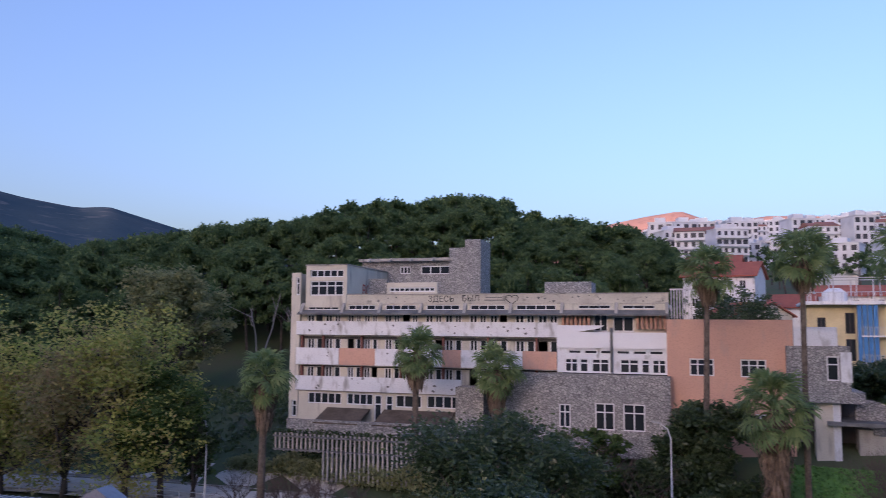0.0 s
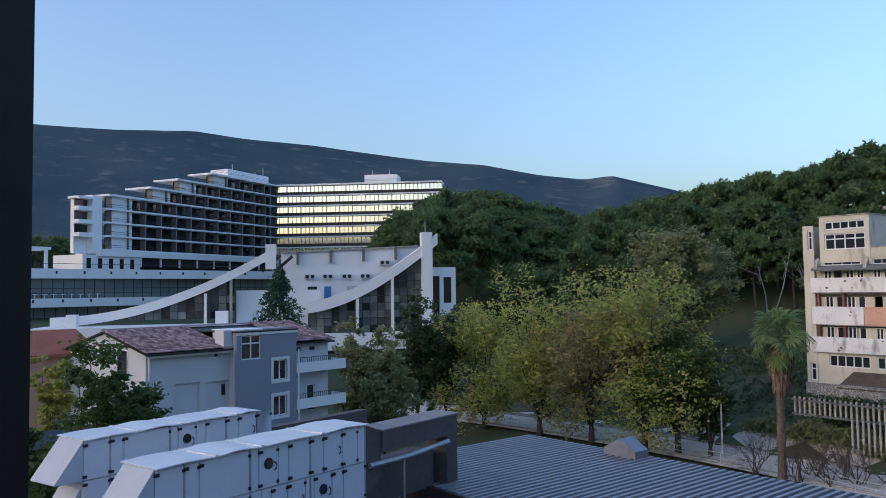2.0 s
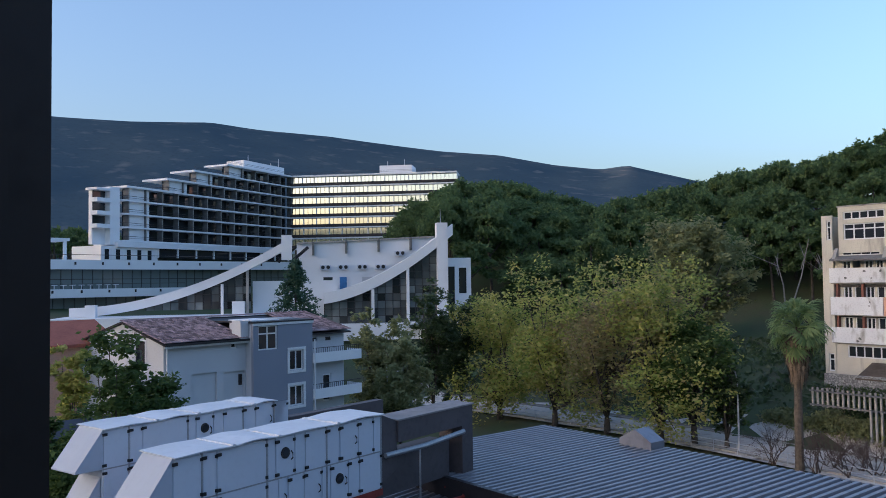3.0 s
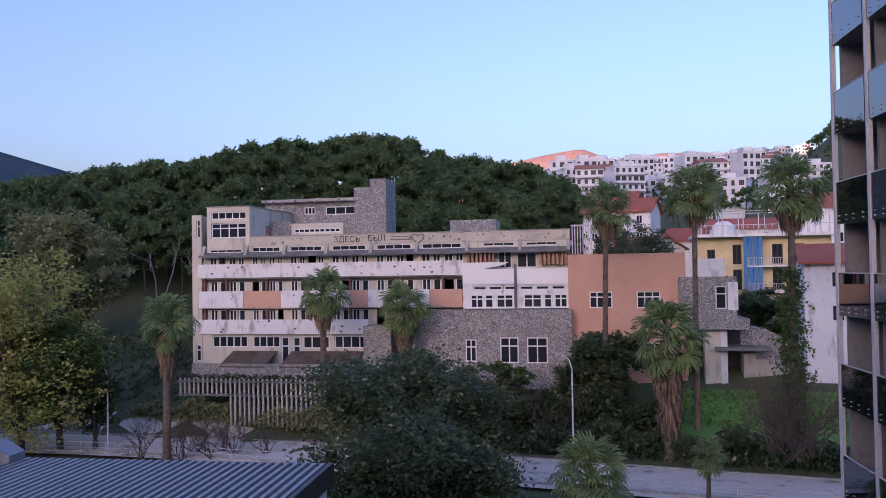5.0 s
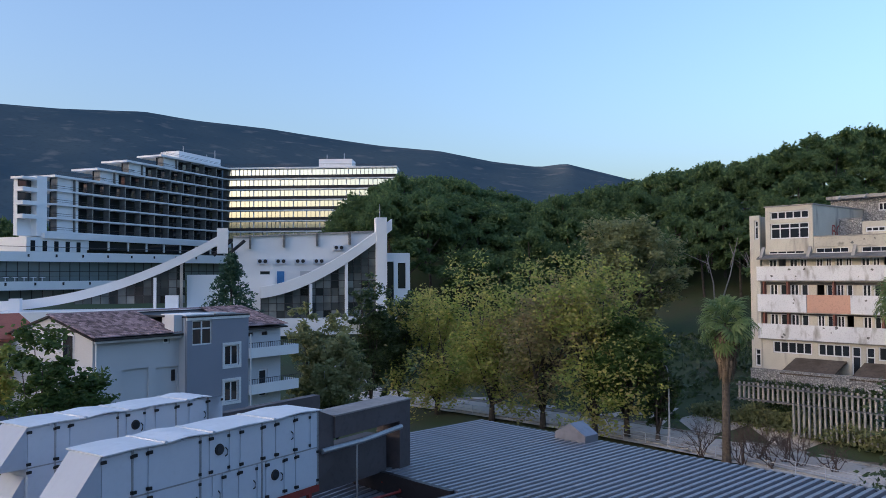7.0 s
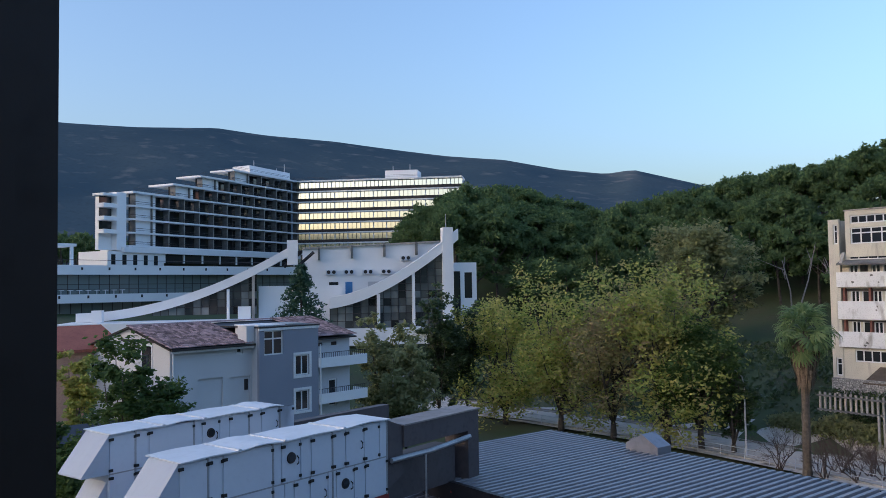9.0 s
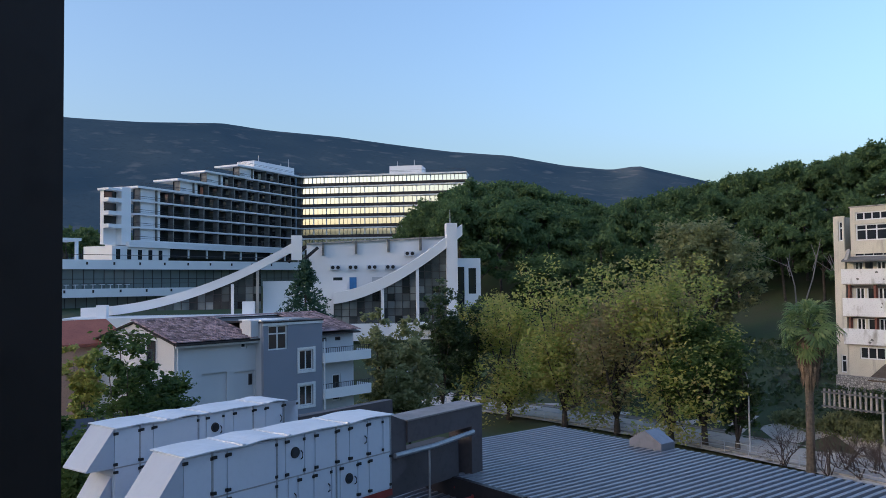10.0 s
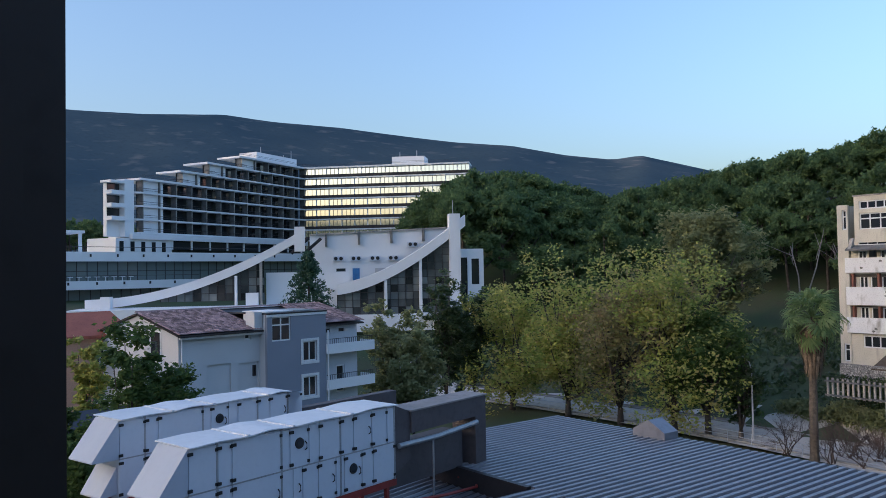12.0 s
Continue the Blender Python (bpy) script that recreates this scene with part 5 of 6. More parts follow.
        part("vent_box", Mesh().box(x - w / 2, x + w / 2, -3, -1.5, 11.4, z), M["white_clean"], h)
    return h


swoop_hall()


# ---------------------------------------------------------------- glazed balcony wing and own balcony
FIXING = Mesh().tube([(0, 0, 0), (0, 0.035, 0)], [0.02, 0.02], 8).data("fixing", M["steel_white"])


def balcony_wing():
    w = thing("balcony_wing", pose(17.62, 23.63, 0, 0, 0, 72.6), "modern balcony facade with pale posts and black glass balustrades", "building")
    part("back_wall", Mesh().box(-16, 0, -6.5, -2.2, 0, 32), M["wing_panel"], w)
    levels = [9.69 + 2.97 * k for k in range(-1, 8)]
    for t in levels:
        part("floor_slab", Mesh().box(-16, -0.05, -2.2, 0.08, t - 1.36, t - 1.1), M["wing_panel"], w)
        part("door_glass", Mesh().box(-16, -0.4, -2.19, -2.14, t - 1.1, t + 1.2), M["glass_dark"], w)
    for k in range(6):
        x = -2.82 * k
        part("post", Mesh().box(x - 0.16, x, 0.06, 0.2, 0, 32), M["wing_post"], w)
        part("partition", Mesh().box(x - 0.2, x - 0.04, -2.2, -0.1, 0, 32), M["wing_panel"], w)
        for t in levels:
            if k < 5:
                gl = part("balustrade", Mesh().box(x - 2.66, x - 0.18, 0.14, 0.165, t - 1.37, t), M["glass_dark"], w)
                part("top_rail", Mesh().box(x - 2.66, x - 0.18, 0.125, 0.18, t, t + 0.03), M["steel_white"], gl)
                for dx in (0.25, 0.85, 1.45, 2.2):
                    for dz in (0.12, 0.27):
                        part("fixing", FIXING, None, gl).location = (x - 0.18 - dx, 0.165, t - 1.37 + dz)
    part("roof_slab", Mesh().box(-16, 0.2, -6.5, 0.4, 32, 32.4), M["wing_panel"], w)


balcony_wing()


def own_balcony():
    fl = part("floor", Mesh().box(-1.5, 3.0, -2.2, 0.45, 14.25, 14.5), M["wing_panel"])
    tagged(fl, "grey balcony floor slab", "floor", kind="structure")
    ce = part("ceiling", Mesh().box(-1.5, 3.0, -2.2, 0.3, 17.55, 17.8), M["wing_panel"])
    tagged(ce, "grey balcony soffit", "ceiling", kind="structure")
    bw = part("wall_back", Mesh().box(-1.5, 3.0, -2.5, -2.2, 14.5, 17.55), M["wing_panel"])
    tagged(bw, "grey balcony back wall", "wall", kind="structure")
    lw = part("wall_lower", Mesh().box(-1.5, 6.0, -8.0, 0.4, -0.5, 14.25), M["wing_panel"])
    tagged(lw, "grey wall of the storeys below the balcony", "wall", kind="structure")
    uw = part("wall_upper", Mesh().box(-1.5, 6.0, -8.0, 0.25, 17.8, 20.6), M["wing_panel"])
    tagged(uw, "grey wall of the storey above the balcony", "wall", kind="structure")
    sw = part("wall_side", Mesh().box(3.0, 6.0, -8.0, 0.25, 14.25, 17.8), M["wing_panel"])
    tagged(sw, "grey wall beside the balcony", "wall", kind="structure")
    p = thing("balcony_post", pose(-1.2, 0.72, 0), "dark brown metal post beside the balcony", "post")
    part("post_body", Mesh().box(-0.3, 0.0, -0.5, 0.0, 12, 20), M["frame_dark"], p)
    part("cover_strip", Mesh().box(0.0, 0.012, -0.36, -0.075, 12, 20), M["frame_dark"], p)


own_balcony()


# ---------------------------------------------------------------- trees
def broad_tree(x, y, z, height, spread, mat, name, label, seed, leaf=0.34, count=9000, low=0.3, trunk=0.35, bark="bark", lean=0.0, squash=1.0, anchors=170):
    """Trunk, limbs that fork towards the crown, and a crown of leaves in clumps with gaps."""
    rng = np.random.default_rng(seed)
    t = thing(name, pose(x, y, z), label, "tree")
    wood = Mesh()
    fork = height * low
    top = (lean * height * 0.3, 0, fork)
    wood.tube([(0, 0, -0.5), (lean * 0.4, 0, fork * 0.5), top], [trunk * 1.25, trunk, trunk * 0.8], 9)
    # anchors fill an uneven egg of several lobes
    deep = 0.2 if name == "roadside_tree" else 0.28
    lobes = [(math.cos(2.4 * j) * spread * (0.15 + 0.5 * (j % 3) / 2), math.sin(2.4 * j) * spread * (0.15 + 0.5 * (j % 3) / 2), rng.uniform(deep, 0.85) * height, rng.uniform(0.3, 0.56)) for j in range(12)]
    pts, siz = [], []
    while len(pts) < anchors:
        lx, ly, lz, lr = lobes[rng.integers(len(lobes))]
        d = rng.normal(size=3)
        d /= np.linalg.norm(d)
        r = rng.uniform(0.55, 1.0)
        p = np.array([lx, ly, lz]) + d * r * lr * np.array([spread, spread, height * 0.36 * squash])
        if p[2] < fork * 0.8 or p[2] > height * 1.03:
            continue
        pts.append(p)
        siz.append(rng.uniform(0.35, 0.75) * spread * 0.135)
    pts, siz = np.array(pts), np.array(siz)
    for lx, ly, lz, lr in lobes[:7]:
        mid = (lx * 0.45 + top[0] * 0.5, ly * 0.45, fork + (lz - fork) * 0.45)
        wood.tube([top, mid, (lx, ly, lz)], [trunk * 0.55, trunk * 0.36, trunk * 0.12], 6)
        for k in range(4):
            e = pts[rng.integers(len(pts))]
            wood.tube([mid, ((mid[0] + e[0]) / 2, (mid[1] + e[1]) / 2, (mid[2] + e[2]) / 2 + 0.3), tuple(e)], [trunk * 0.24, trunk * 0.14, 0.02], 5)
    part("trunk", wood, M[bark], t, smooth=True)
    c = clumps(rng, pts, siz, count // anchors)
    v, f = leaves(rng, c, leaf, 0.5)
    part("crown", big_mesh("crown", v, f, M[mat]), None, t)
    return t


GZ = ground_z
# big autumn-tinted trees along the road
for i, (yaw, d, hgt, spr, mat, lab) in enumerate((
        (28.9, 94, 14.8, 8.0, "plane_leaf", "wide plane tree turning yellow and brown beside the road"),
        (25.0, 90, 18.6, 7.6, "plane_leaf", "tall plane tree with thinning olive-brown leaves by the road"),
        (17.8, 82, 17.9, 7.4, "plane_leaf", "plane tree with yellow-green autumn leaves by the road"),
        (15.6, 81, 13.0, 5.0, "green_leaf", "green leafy roadside tree with a dark trunk"),
        (21.4, 86, 17.6, 8.4, "plane_brown", "plane tree with browning leaves in the roadside row"))):
    p = yaw_at(yaw, d)
    broad_tree(p.x, p.y, GZ(p.x, p.y), hgt, spr, mat, "roadside_tree", lab, 11 + i, 0.27, 12000, 0.1 if i != 3 else 0.16, 0.33, squash=1.3, anchors=420)
p = yaw_at(15.4, 126)
broad_tree(p.x, p.y, GZ(p.x, p.y) - 1, 25.6 - GZ(p.x, p.y) + 1, 9.0, "olive_leaf", "bushy_tree", "large brownish olive-green tree before the wood", 31, 0.42, 22000, 0.15, 0.5, anchors=260)
p = yaw_at(13.5, 80)
broad_tree(p.x, p.y, GZ(p.x, p.y), 10.5, 2.4, "dark_leaf", "ivy_tree", "slim dark tree wrapped in ivy", 32, 0.3, 5000, 0.1, 0.25, anchors=110)
p = yaw_at(-6.6, 45)
broad_tree(p.x, p.y, 0, 11.3, 7.3, "dark_leaf", "evergreen_tree", "broad glossy evergreen tree with dark leaves", 33, 0.19, 46000, 0.06, 0.4, anchors=560, squash=1.1)
p = yaw_at(-20.9, 73)
broad_tree(p.x, p.y, 0.6, 9.6, 4.1, "dark_leaf", "evergreen_tree", "rounded dark evergreen bush by the peach building", 34, 0.28, 30000, 0.02, 0.3, anchors=330)
p = yaw_at(-14.6, 72)
broad_tree(p.x, p.y, 1.5, 6.5, 2.6, "green_leaf", "garden_tree", "small leafy garden tree in front of the rubble wall", 35, 0.28, 4500, 0.2, 0.2, anchors=90)
p = yaw_at(-11.5, 70)
broad_tree(p.x, p.y, 0.5, 7.2, 2.0, "dark_leaf", "garden_tree", "slim dark evergreen in the overgrown garden", 36, 0.26, 4500, 0.1, 0.2, anchors=90)
# trees by the grey house and hall
for i, (yaw, d, z, hgt, spr, mat, nm, lab) in enumerate((
        (55.2, 40, 0, 14.6, 3.2, "green_leaf", "garden_tree", "leafy green tree beside the grey house"),
        (52.6, 44, 0, 11.2, 1.0, "green_leaf", "garden_tree", "narrow leafy tree at the house corner"),
        (57.4, 38, 0, 11.0, 3.0, "green_leaf", "garden_tree", "green tree below the roof plant"),
        (57.9, 60, 0, 12.6, 1.7, "plane_leaf", "garden_tree", "yellowing tree near the orange house"),
        (37.6, 80, 2, 11.5, 3.4, "olive_leaf", "garden_tree", "brownish thinning tree behind the balconies"),
        (36.0, 74, 2, 9.5, 3.0, "olive_leaf", "garden_tree", "half-bare brown tree beside the hall"),
        (-25.0, 112, 6, 15.8, 5.6, "dark_leaf", "evergreen_tree", "dark dense tree behind the peach building"),
        (-22.6, 122, 8, 14.5, 5.4, "dark_leaf", "evergreen_tree", "dark tree among the red roofs"),
        (-31.0, 96, 7, 6.0, 4.0, "dark_leaf", "evergreen_tree", "low dark hedge-like tree below the yellow house"),
        (-34.0, 92, 7, 5.5, 3.4, "green_leaf", "garden_tree", "leafy shrubbery below the white house"),
        (33.6, 92, 3, 13.0, 3.2, "dark_leaf", "evergreen_tree", "dark rounded evergreen in front of the hall"),
        (31.6, 98, 3, 11.0, 3.6, "dark_leaf", "evergreen_tree", "dark evergreen beside the hall annex"))):
    p = yaw_at(yaw, d)
    if 30 < yaw < 45:
        z, hgt = GZ(p.x, p.y), hgt + z - GZ(p.x, p.y)
    broad_tree(p.x, p.y, z, hgt, spr, mat, nm, lab, 50 + i, 0.17 if d < 50 else 0.25, 32000 if d < 50 else 14000, 0.1, 0.18, anchors=260)


def conifer(x, y, z, height, radius, label, seed):
    """A spire of drooping whorls."""
    rng = np.random.default_rng(seed)
    t = thing("conifer_tree", pose(x, y, z), label, "tree")
    part("trunk", Mesh().tube([(0, 0, -0.5), (0, 0, height)], [0.28, 0.03], 7), M["bark"], t)
    pts = []
    for k in range(26):
        h = 0.12 + 0.87 * k / 26
        r = 1.35 * radius * (1 - h) ** 0.85 + 0.1
        for j in range(9):
            a = rng.uniform(0, 6.28)
            for s in np.linspace(0.25, 1, 7):
                rr = r * s * rng.uniform(0.8, 1.15)
                pts.append((math.cos(a) * rr, math.sin(a) * rr, h * height - 0.4 * rr + rng.normal() * 0.06))
    pts = np.repeat(np.array(pts), 5, axis=0)
    pts += rng.normal(size=pts.shape) * 0.14
    v, f = leaves(rng, pts, 0.24, 0.3)
    part("crown", big_mesh("crown", v, f, M["cypress"]), None, t)


p = yaw_at(43.3, 96)
conifer(p.x, p.y, 6.0, 13.2, 4.4, "blue-green conifer standing before the white hall", 71)


def needle_tufts(rng, centers, size):
    """Small pointed tufts, one triangle each, mostly tipped upwards."""
    n = len(centers)
    a = rng.normal(size=(n, 3))
    a[:, 2] *= 0.45
    a /= np.linalg.norm(a, axis=1)[:, None]
    b = np.cross(a, rng.normal(size=(n, 3)))
    b[:, 2] *= 0.45
    b /= np.linalg.norm(b, axis=1)[:, None]
    s = (size * rng.uniform(0.6, 1.4, n))[:, None]
    return np.stack([centers + a * s * 0.8, centers + b * s * 0.55 - a * s * 0.3, centers - b * s * 0.55 - a * s * 0.3], 1).reshape(-1, 3)


def pine_crown(rng, pads, per, size):
    """A crown of separate rounded pads, the upper ones towards the middle."""
    out = []
    for k in range(pads):
        ang, u = 2.4 * k + rng.normal() * 0.3, (k + 0.5) / pads
        r = 0.40 * math.sqrt(1 - (1 - u) ** 1.6) * rng.uniform(0.75, 1.1)
        c = np.array([math.cos(ang) * r, math.sin(ang) * r, 0.9 - 0.52 * u * rng.uniform(0.7, 1.15)])
        rad = rng.uniform(0.13, 0.21)
        d = rng.normal(size=(per, 3))
        d /= np.linalg.norm(d, axis=1)[:, None]
        d[:, 2] = np.where(d[:, 2] < -0.25, -0.5 * d[:, 2], d[:, 2])
        rr = rad * rng.uniform(0.45, 1.08, per) * (1 + 0.22 * np.sin(5 * d[:, 0] + k) * np.sin(6 * d[:, 1] + 2 * k))
        out.append(c + d * rr[:, None] * np.array([1, 1, 0.72]))
    return needle_tufts(rng, np.concatenate(out), size)


def pine_wood():
    """The wooded hill: pines with trunks and crowns of separate pads, joined as one wood."""
    rng = np.random.default_rng(5)
    kinds = [pine_crown(rng, 13, 215, 0.05) for _ in range(7)]
    far_kinds = [pine_crown(rng, 9, 26, 0.11) for _ in range(4)]
    verts, spots, tries = [], [], 0
    wood = Mesh()
    while len(spots) < 440 and tries < 40000:
        tries += 1
        yaw, d = rng.uniform(-20.5, 35.8), rng.uniform(112, 238)
        p = yaw_at(yaw, d)
        if yaw > 17 and d < 138 or 5 < yaw < 22 and d < 148 or yaw > 33 and not 165 < d < 205:
            continue
        lx = (p.x + 11.44) * 0.9336 - (p.y - 89.27) * 0.3584
        ly = (p.x + 11.44) * 0.3584 + (p.y - 89.27) * 0.9336
        if -6 < lx < 60 and ly < 36 or yaw < -16 and d < 150:
            continue
        if any((p.x - q[0]) ** 2 + (p.y - q[1]) ** 2 < 38 for q in spots):
            continue
        if EYE_Z + d * math.tan(radians(crest(yaw))) - GZ(p.x, p.y) > 6:
            spots.append((p.x, p.y))
    for _ in range(80):
        p = yaw_at(rng.uniform(-42, -17), 210 + 760 * rng.uniform(0, 1) ** 1.5)
        spots.append((p.x, p.y))
    for _ in range(120):
        p = yaw_at(rng.normal() * 1.6 - 38.5, rng.uniform(520, 680))
        spots.append((p.x, p.y))
    for _ in range(70):
        p = yaw_at(rng.uniform(55, 63), rng.uniform(230, 330))
        spots.append((p.x, p.y))
    for x, y in spots:
        z, d, yaw = GZ(x, y), math.hypot(x, y), math.degrees(math.atan2(-x, y))
        near = d < 240 and yaw > -21
        hgt = rng.uniform(11, 16.5) if near else rng.uniform(7, 12)
        if near:
            hgt = min(hgt, EYE_Z + d * math.tan(radians(crest(yaw))) - z + rng.normal() * 0.5)
        wid = rng.uniform(8.5, 12.5) if near else rng.uniform(6, 9)
        a = rng.uniform(0, 6.28)
        v = (kinds[rng.integers(7)] if near else far_kinds[rng.integers(4)]) * np.array([wid, wid, hgt])
        c, s = math.cos(a), math.sin(a)
        verts.append(np.stack([v[:, 0] * c - v[:, 1] * s + x, v[:, 0] * s + v[:, 1] * c + y, v[:, 2] + z], 1))
        lean = rng.normal(size=2) * 0.8
        fork = (x + lean[0] * 0.4, y + lean[1] * 0.4, z + hgt * 0.4)
        wood.tube([(x, y, z - 0.5), fork, (x + lean[0], y + lean[1], z + hgt * 0.85)], [0.28, 0.2, 0.06], 5)
        if near:
            for k in range(3):
                b = 2.1 * k + a
                wood.tube([fork, (x + math.cos(b) * wid * 0.3, y + math.sin(b) * wid * 0.3, z + hgt * 0.68)], [0.13, 0.04], 4)
    v = np.concatenate(verts)
    t = thing("pine_wood", pose(0, 0, 0), "dense dark green pine wood covering the hill", "wood", kind="stuff")
    tagged(part("crowns", big_mesh("crowns", v, np.arange(len(v)).reshape(-1, 3), M["pine"]), None, t), kind="stuff")
    tagged(part("trunks", wood, M["bark"], t), kind="stuff")


pine_wood()


# ---------------------------------------------------------------- palms
def frond_mesh(seed, length=1.0, blades=19):
    """A fan frond: arching stalk and a half-circle of narrow, drooping blades."""
    rng = np.random.default_rng(seed)
    m = Mesh()
    m.tube([(0, 0, 0), (0.4 * length, 0, 0.12 * length), (0.7 * length, 0, 0.1 * length)], [0.035, 0.025, 0.02], 4)
    o = Vector((0.7 * length, 0, 0.1 * length))
    half = radians(210 / (blades - 1) / 2) * 1.15
    for k in range(blades):
        a = radians(-105 + 210 * k / (blades - 1)) + rng.normal() * 0.03
        r = length * rng.uniform(0.5, 0.68) * (0.8 + 0.2 * math.cos(a))
        d = Vector((math.cos(a), math.sin(a), 0))
        s = Vector((-math.sin(a), math.cos(a), 0)) * r * 0.58 * half
        fold = Vector((0, 0, 0.035 * length * (1 if k % 2 else -1)))
        p1 = o + d * r * 0.58 + fold + Vector((0, 0, -0.03 * length))
        p2 = o + d * r * 0.85 + Vector((0, 0, -0.16 * length * rng.uniform(0.6, 1.3)))
        p3 = p2 + d * r * 0.05 + Vector((0, 0, -0.16 * length * rng.uniform(0.4, 1.6)))
        m.add([o, p1 + s, p1 - s, p2 + s * 0.55, p2 - s * 0.55, p3], [(0, 1, 2), (2, 1, 3, 4), (4, 3, 5)])
    me = bpy.data.meshes.new("frond")
    me.from_pydata(m.v, [], m.f)
    me.materials.append(M["palm_leaf"])
    return me


FRONDS = [frond_mesh(s) for s in (1, 2, 3)]


def fan_palm(x, y, z, height, size, label, seed, skirt=0.0, count=42, trunk=0.26, lean=(0, 0), ivy=0):
    rng = np.random.default_rng(seed)
    t = thing("fan_palm", pose(x, y, z), label, "palm tree", "fan palms")
    top = Vector((lean[0], lean[1], height))
    n = 12
    pts = [(top.x * (k / n) ** 1.6, top.y * (k / n) ** 1.6, -0.4 + (height + 0.4) * k / n) for k in range(n + 1)]
    part("trunk", Mesh().tube(pts, [trunk * (1.35 if k == 0 else 1.08 - 0.25 * k / n + 0.05 * (k % 2)) for k in range(n + 1)], 10), M["palm_bark"], t)
    for k in range(count):
        u = (k + 0.5) / count
        el = 82 - 135 * u ** 0.9 + rng.normal() * 9
        s = size * 1.22 * rng.uniform(0.85, 1.15)
        ob = part("frond", FRONDS[k % 3], None, t)
        ob.matrix_local = Matrix.Translation(top + Vector((0, 0, -0.25 * u))) @ pose(0, 0, 0, rng.normal() * 24, -el + rng.normal() * 8, k * 137.5) @ Matrix.Diagonal((s, s, s, 1))
    if skirt:
        m = Mesh()
        for k in range(460):
            a, h0 = rng.uniform(0, 6.28), skirt * 0.72 * rng.uniform(0, 1)
            r0 = trunk * 1.05
            r1 = r0 + size * 0.52 * (1 - 0.78 * h0 / skirt) * rng.uniform(0.35, 1.1)
            ln = rng.uniform(0.9, 1.8)
            za = height - 0.3 - h0
            d, w = Vector((math.cos(a), math.sin(a), 0)), Vector((-math.sin(a), math.cos(a), 0)) * rng.uniform(0.03, 0.09)
            c = Vector((top.x, top.y, za))
            m.add([c + d * r0 - w, c + d * r0 + w, c + d * r1 + w * 1.4 + Vector((0, 0, -ln * 0.6)), c + d * r1 - w * 1.4 + Vector((0, 0, -ln * 0.6)), c + d * (r1 * 0.85) + Vector((0, 0, -ln * 1.25))], [(0, 1, 2, 3), (3, 2, 4)])
        me = bpy.data.meshes.new("dead_skirt")
        me.from_pydata(m.v, [], m.f)
        me.materials.append(M["dead_frond"])
        part("dead_skirt", me, None, t, "hanging skirt of dry brown fronds")
    if ivy:
        c = np.stack([rng.normal(size=900) * 0.5, rng.normal(size=900) * 0.5, rng.uniform(0, ivy, 900)], 1)
        c[:, :2] *= (1.25 - 0.6 * c[:, 2:] / ivy)
        v, f = leaves(rng, np.repeat(c, 4, axis=0) + rng.normal(size=(3600, 3)) * 0.18, 0.2)
        part("ivy", big_mesh("ivy", v, f, M["green_leaf"]), None, t, "dense green ivy climbing the trunk")
    return t


for i, (yaw, d, zb, zc, size, skirt, lab, tr, ivy) in enumerate((
        (9.05, 72.7, 0.0, 11.8, 1.75, 4.2, "short fan palm with a thick skirt of dead fronds", 0.33, 0),
        (-1.5, 78, 1.5, 13.8, 1.75, 2.6, "fan palm in front of the white bands", 0.32, 0),
        (-7.2, 77, 1.5, 12.2, 1.75, 3.2, "fan palm with dry hanging fronds before the derelict building", 0.36, 0),
        (-21.5, 72, 3.0, 21.2, 1.7, 1.4, "tall slender fan palm before the peach wall", 0.24, 0),
        (-27.65, 68, 3.0, 22.0, 1.65, 1.2, "very tall slender fan palm on the lawn", 0.22, 0),
        (-33.75, 63, 3.0, 21.3, 1.85, 1.6, "tall fan palm with ivy up its trunk", 0.28, 12.5),
        (-25.7, 66.3, 0.3, 10.2, 2.1, 9.0, "stout fan palm with a long dry skirt by the road", 0.45, 0),
        (-28.2, 48.5, 0.0, 5.0, 0.75, 0.0, "small young palm with a thin trunk", 0.14, 0),
        (-20.2, 40.5, 0.0, 5.4, 1.45, 0.0, "bushy green fan palm in front of the road", 0.25, 0))):
    p = yaw_at(yaw, d)
    fan_palm(p.x, p.y, zb, zc - zb, size, lab, 80 + i, skirt, 38, tr, (0.4 if i == 3 else 0.1, 0), ivy)


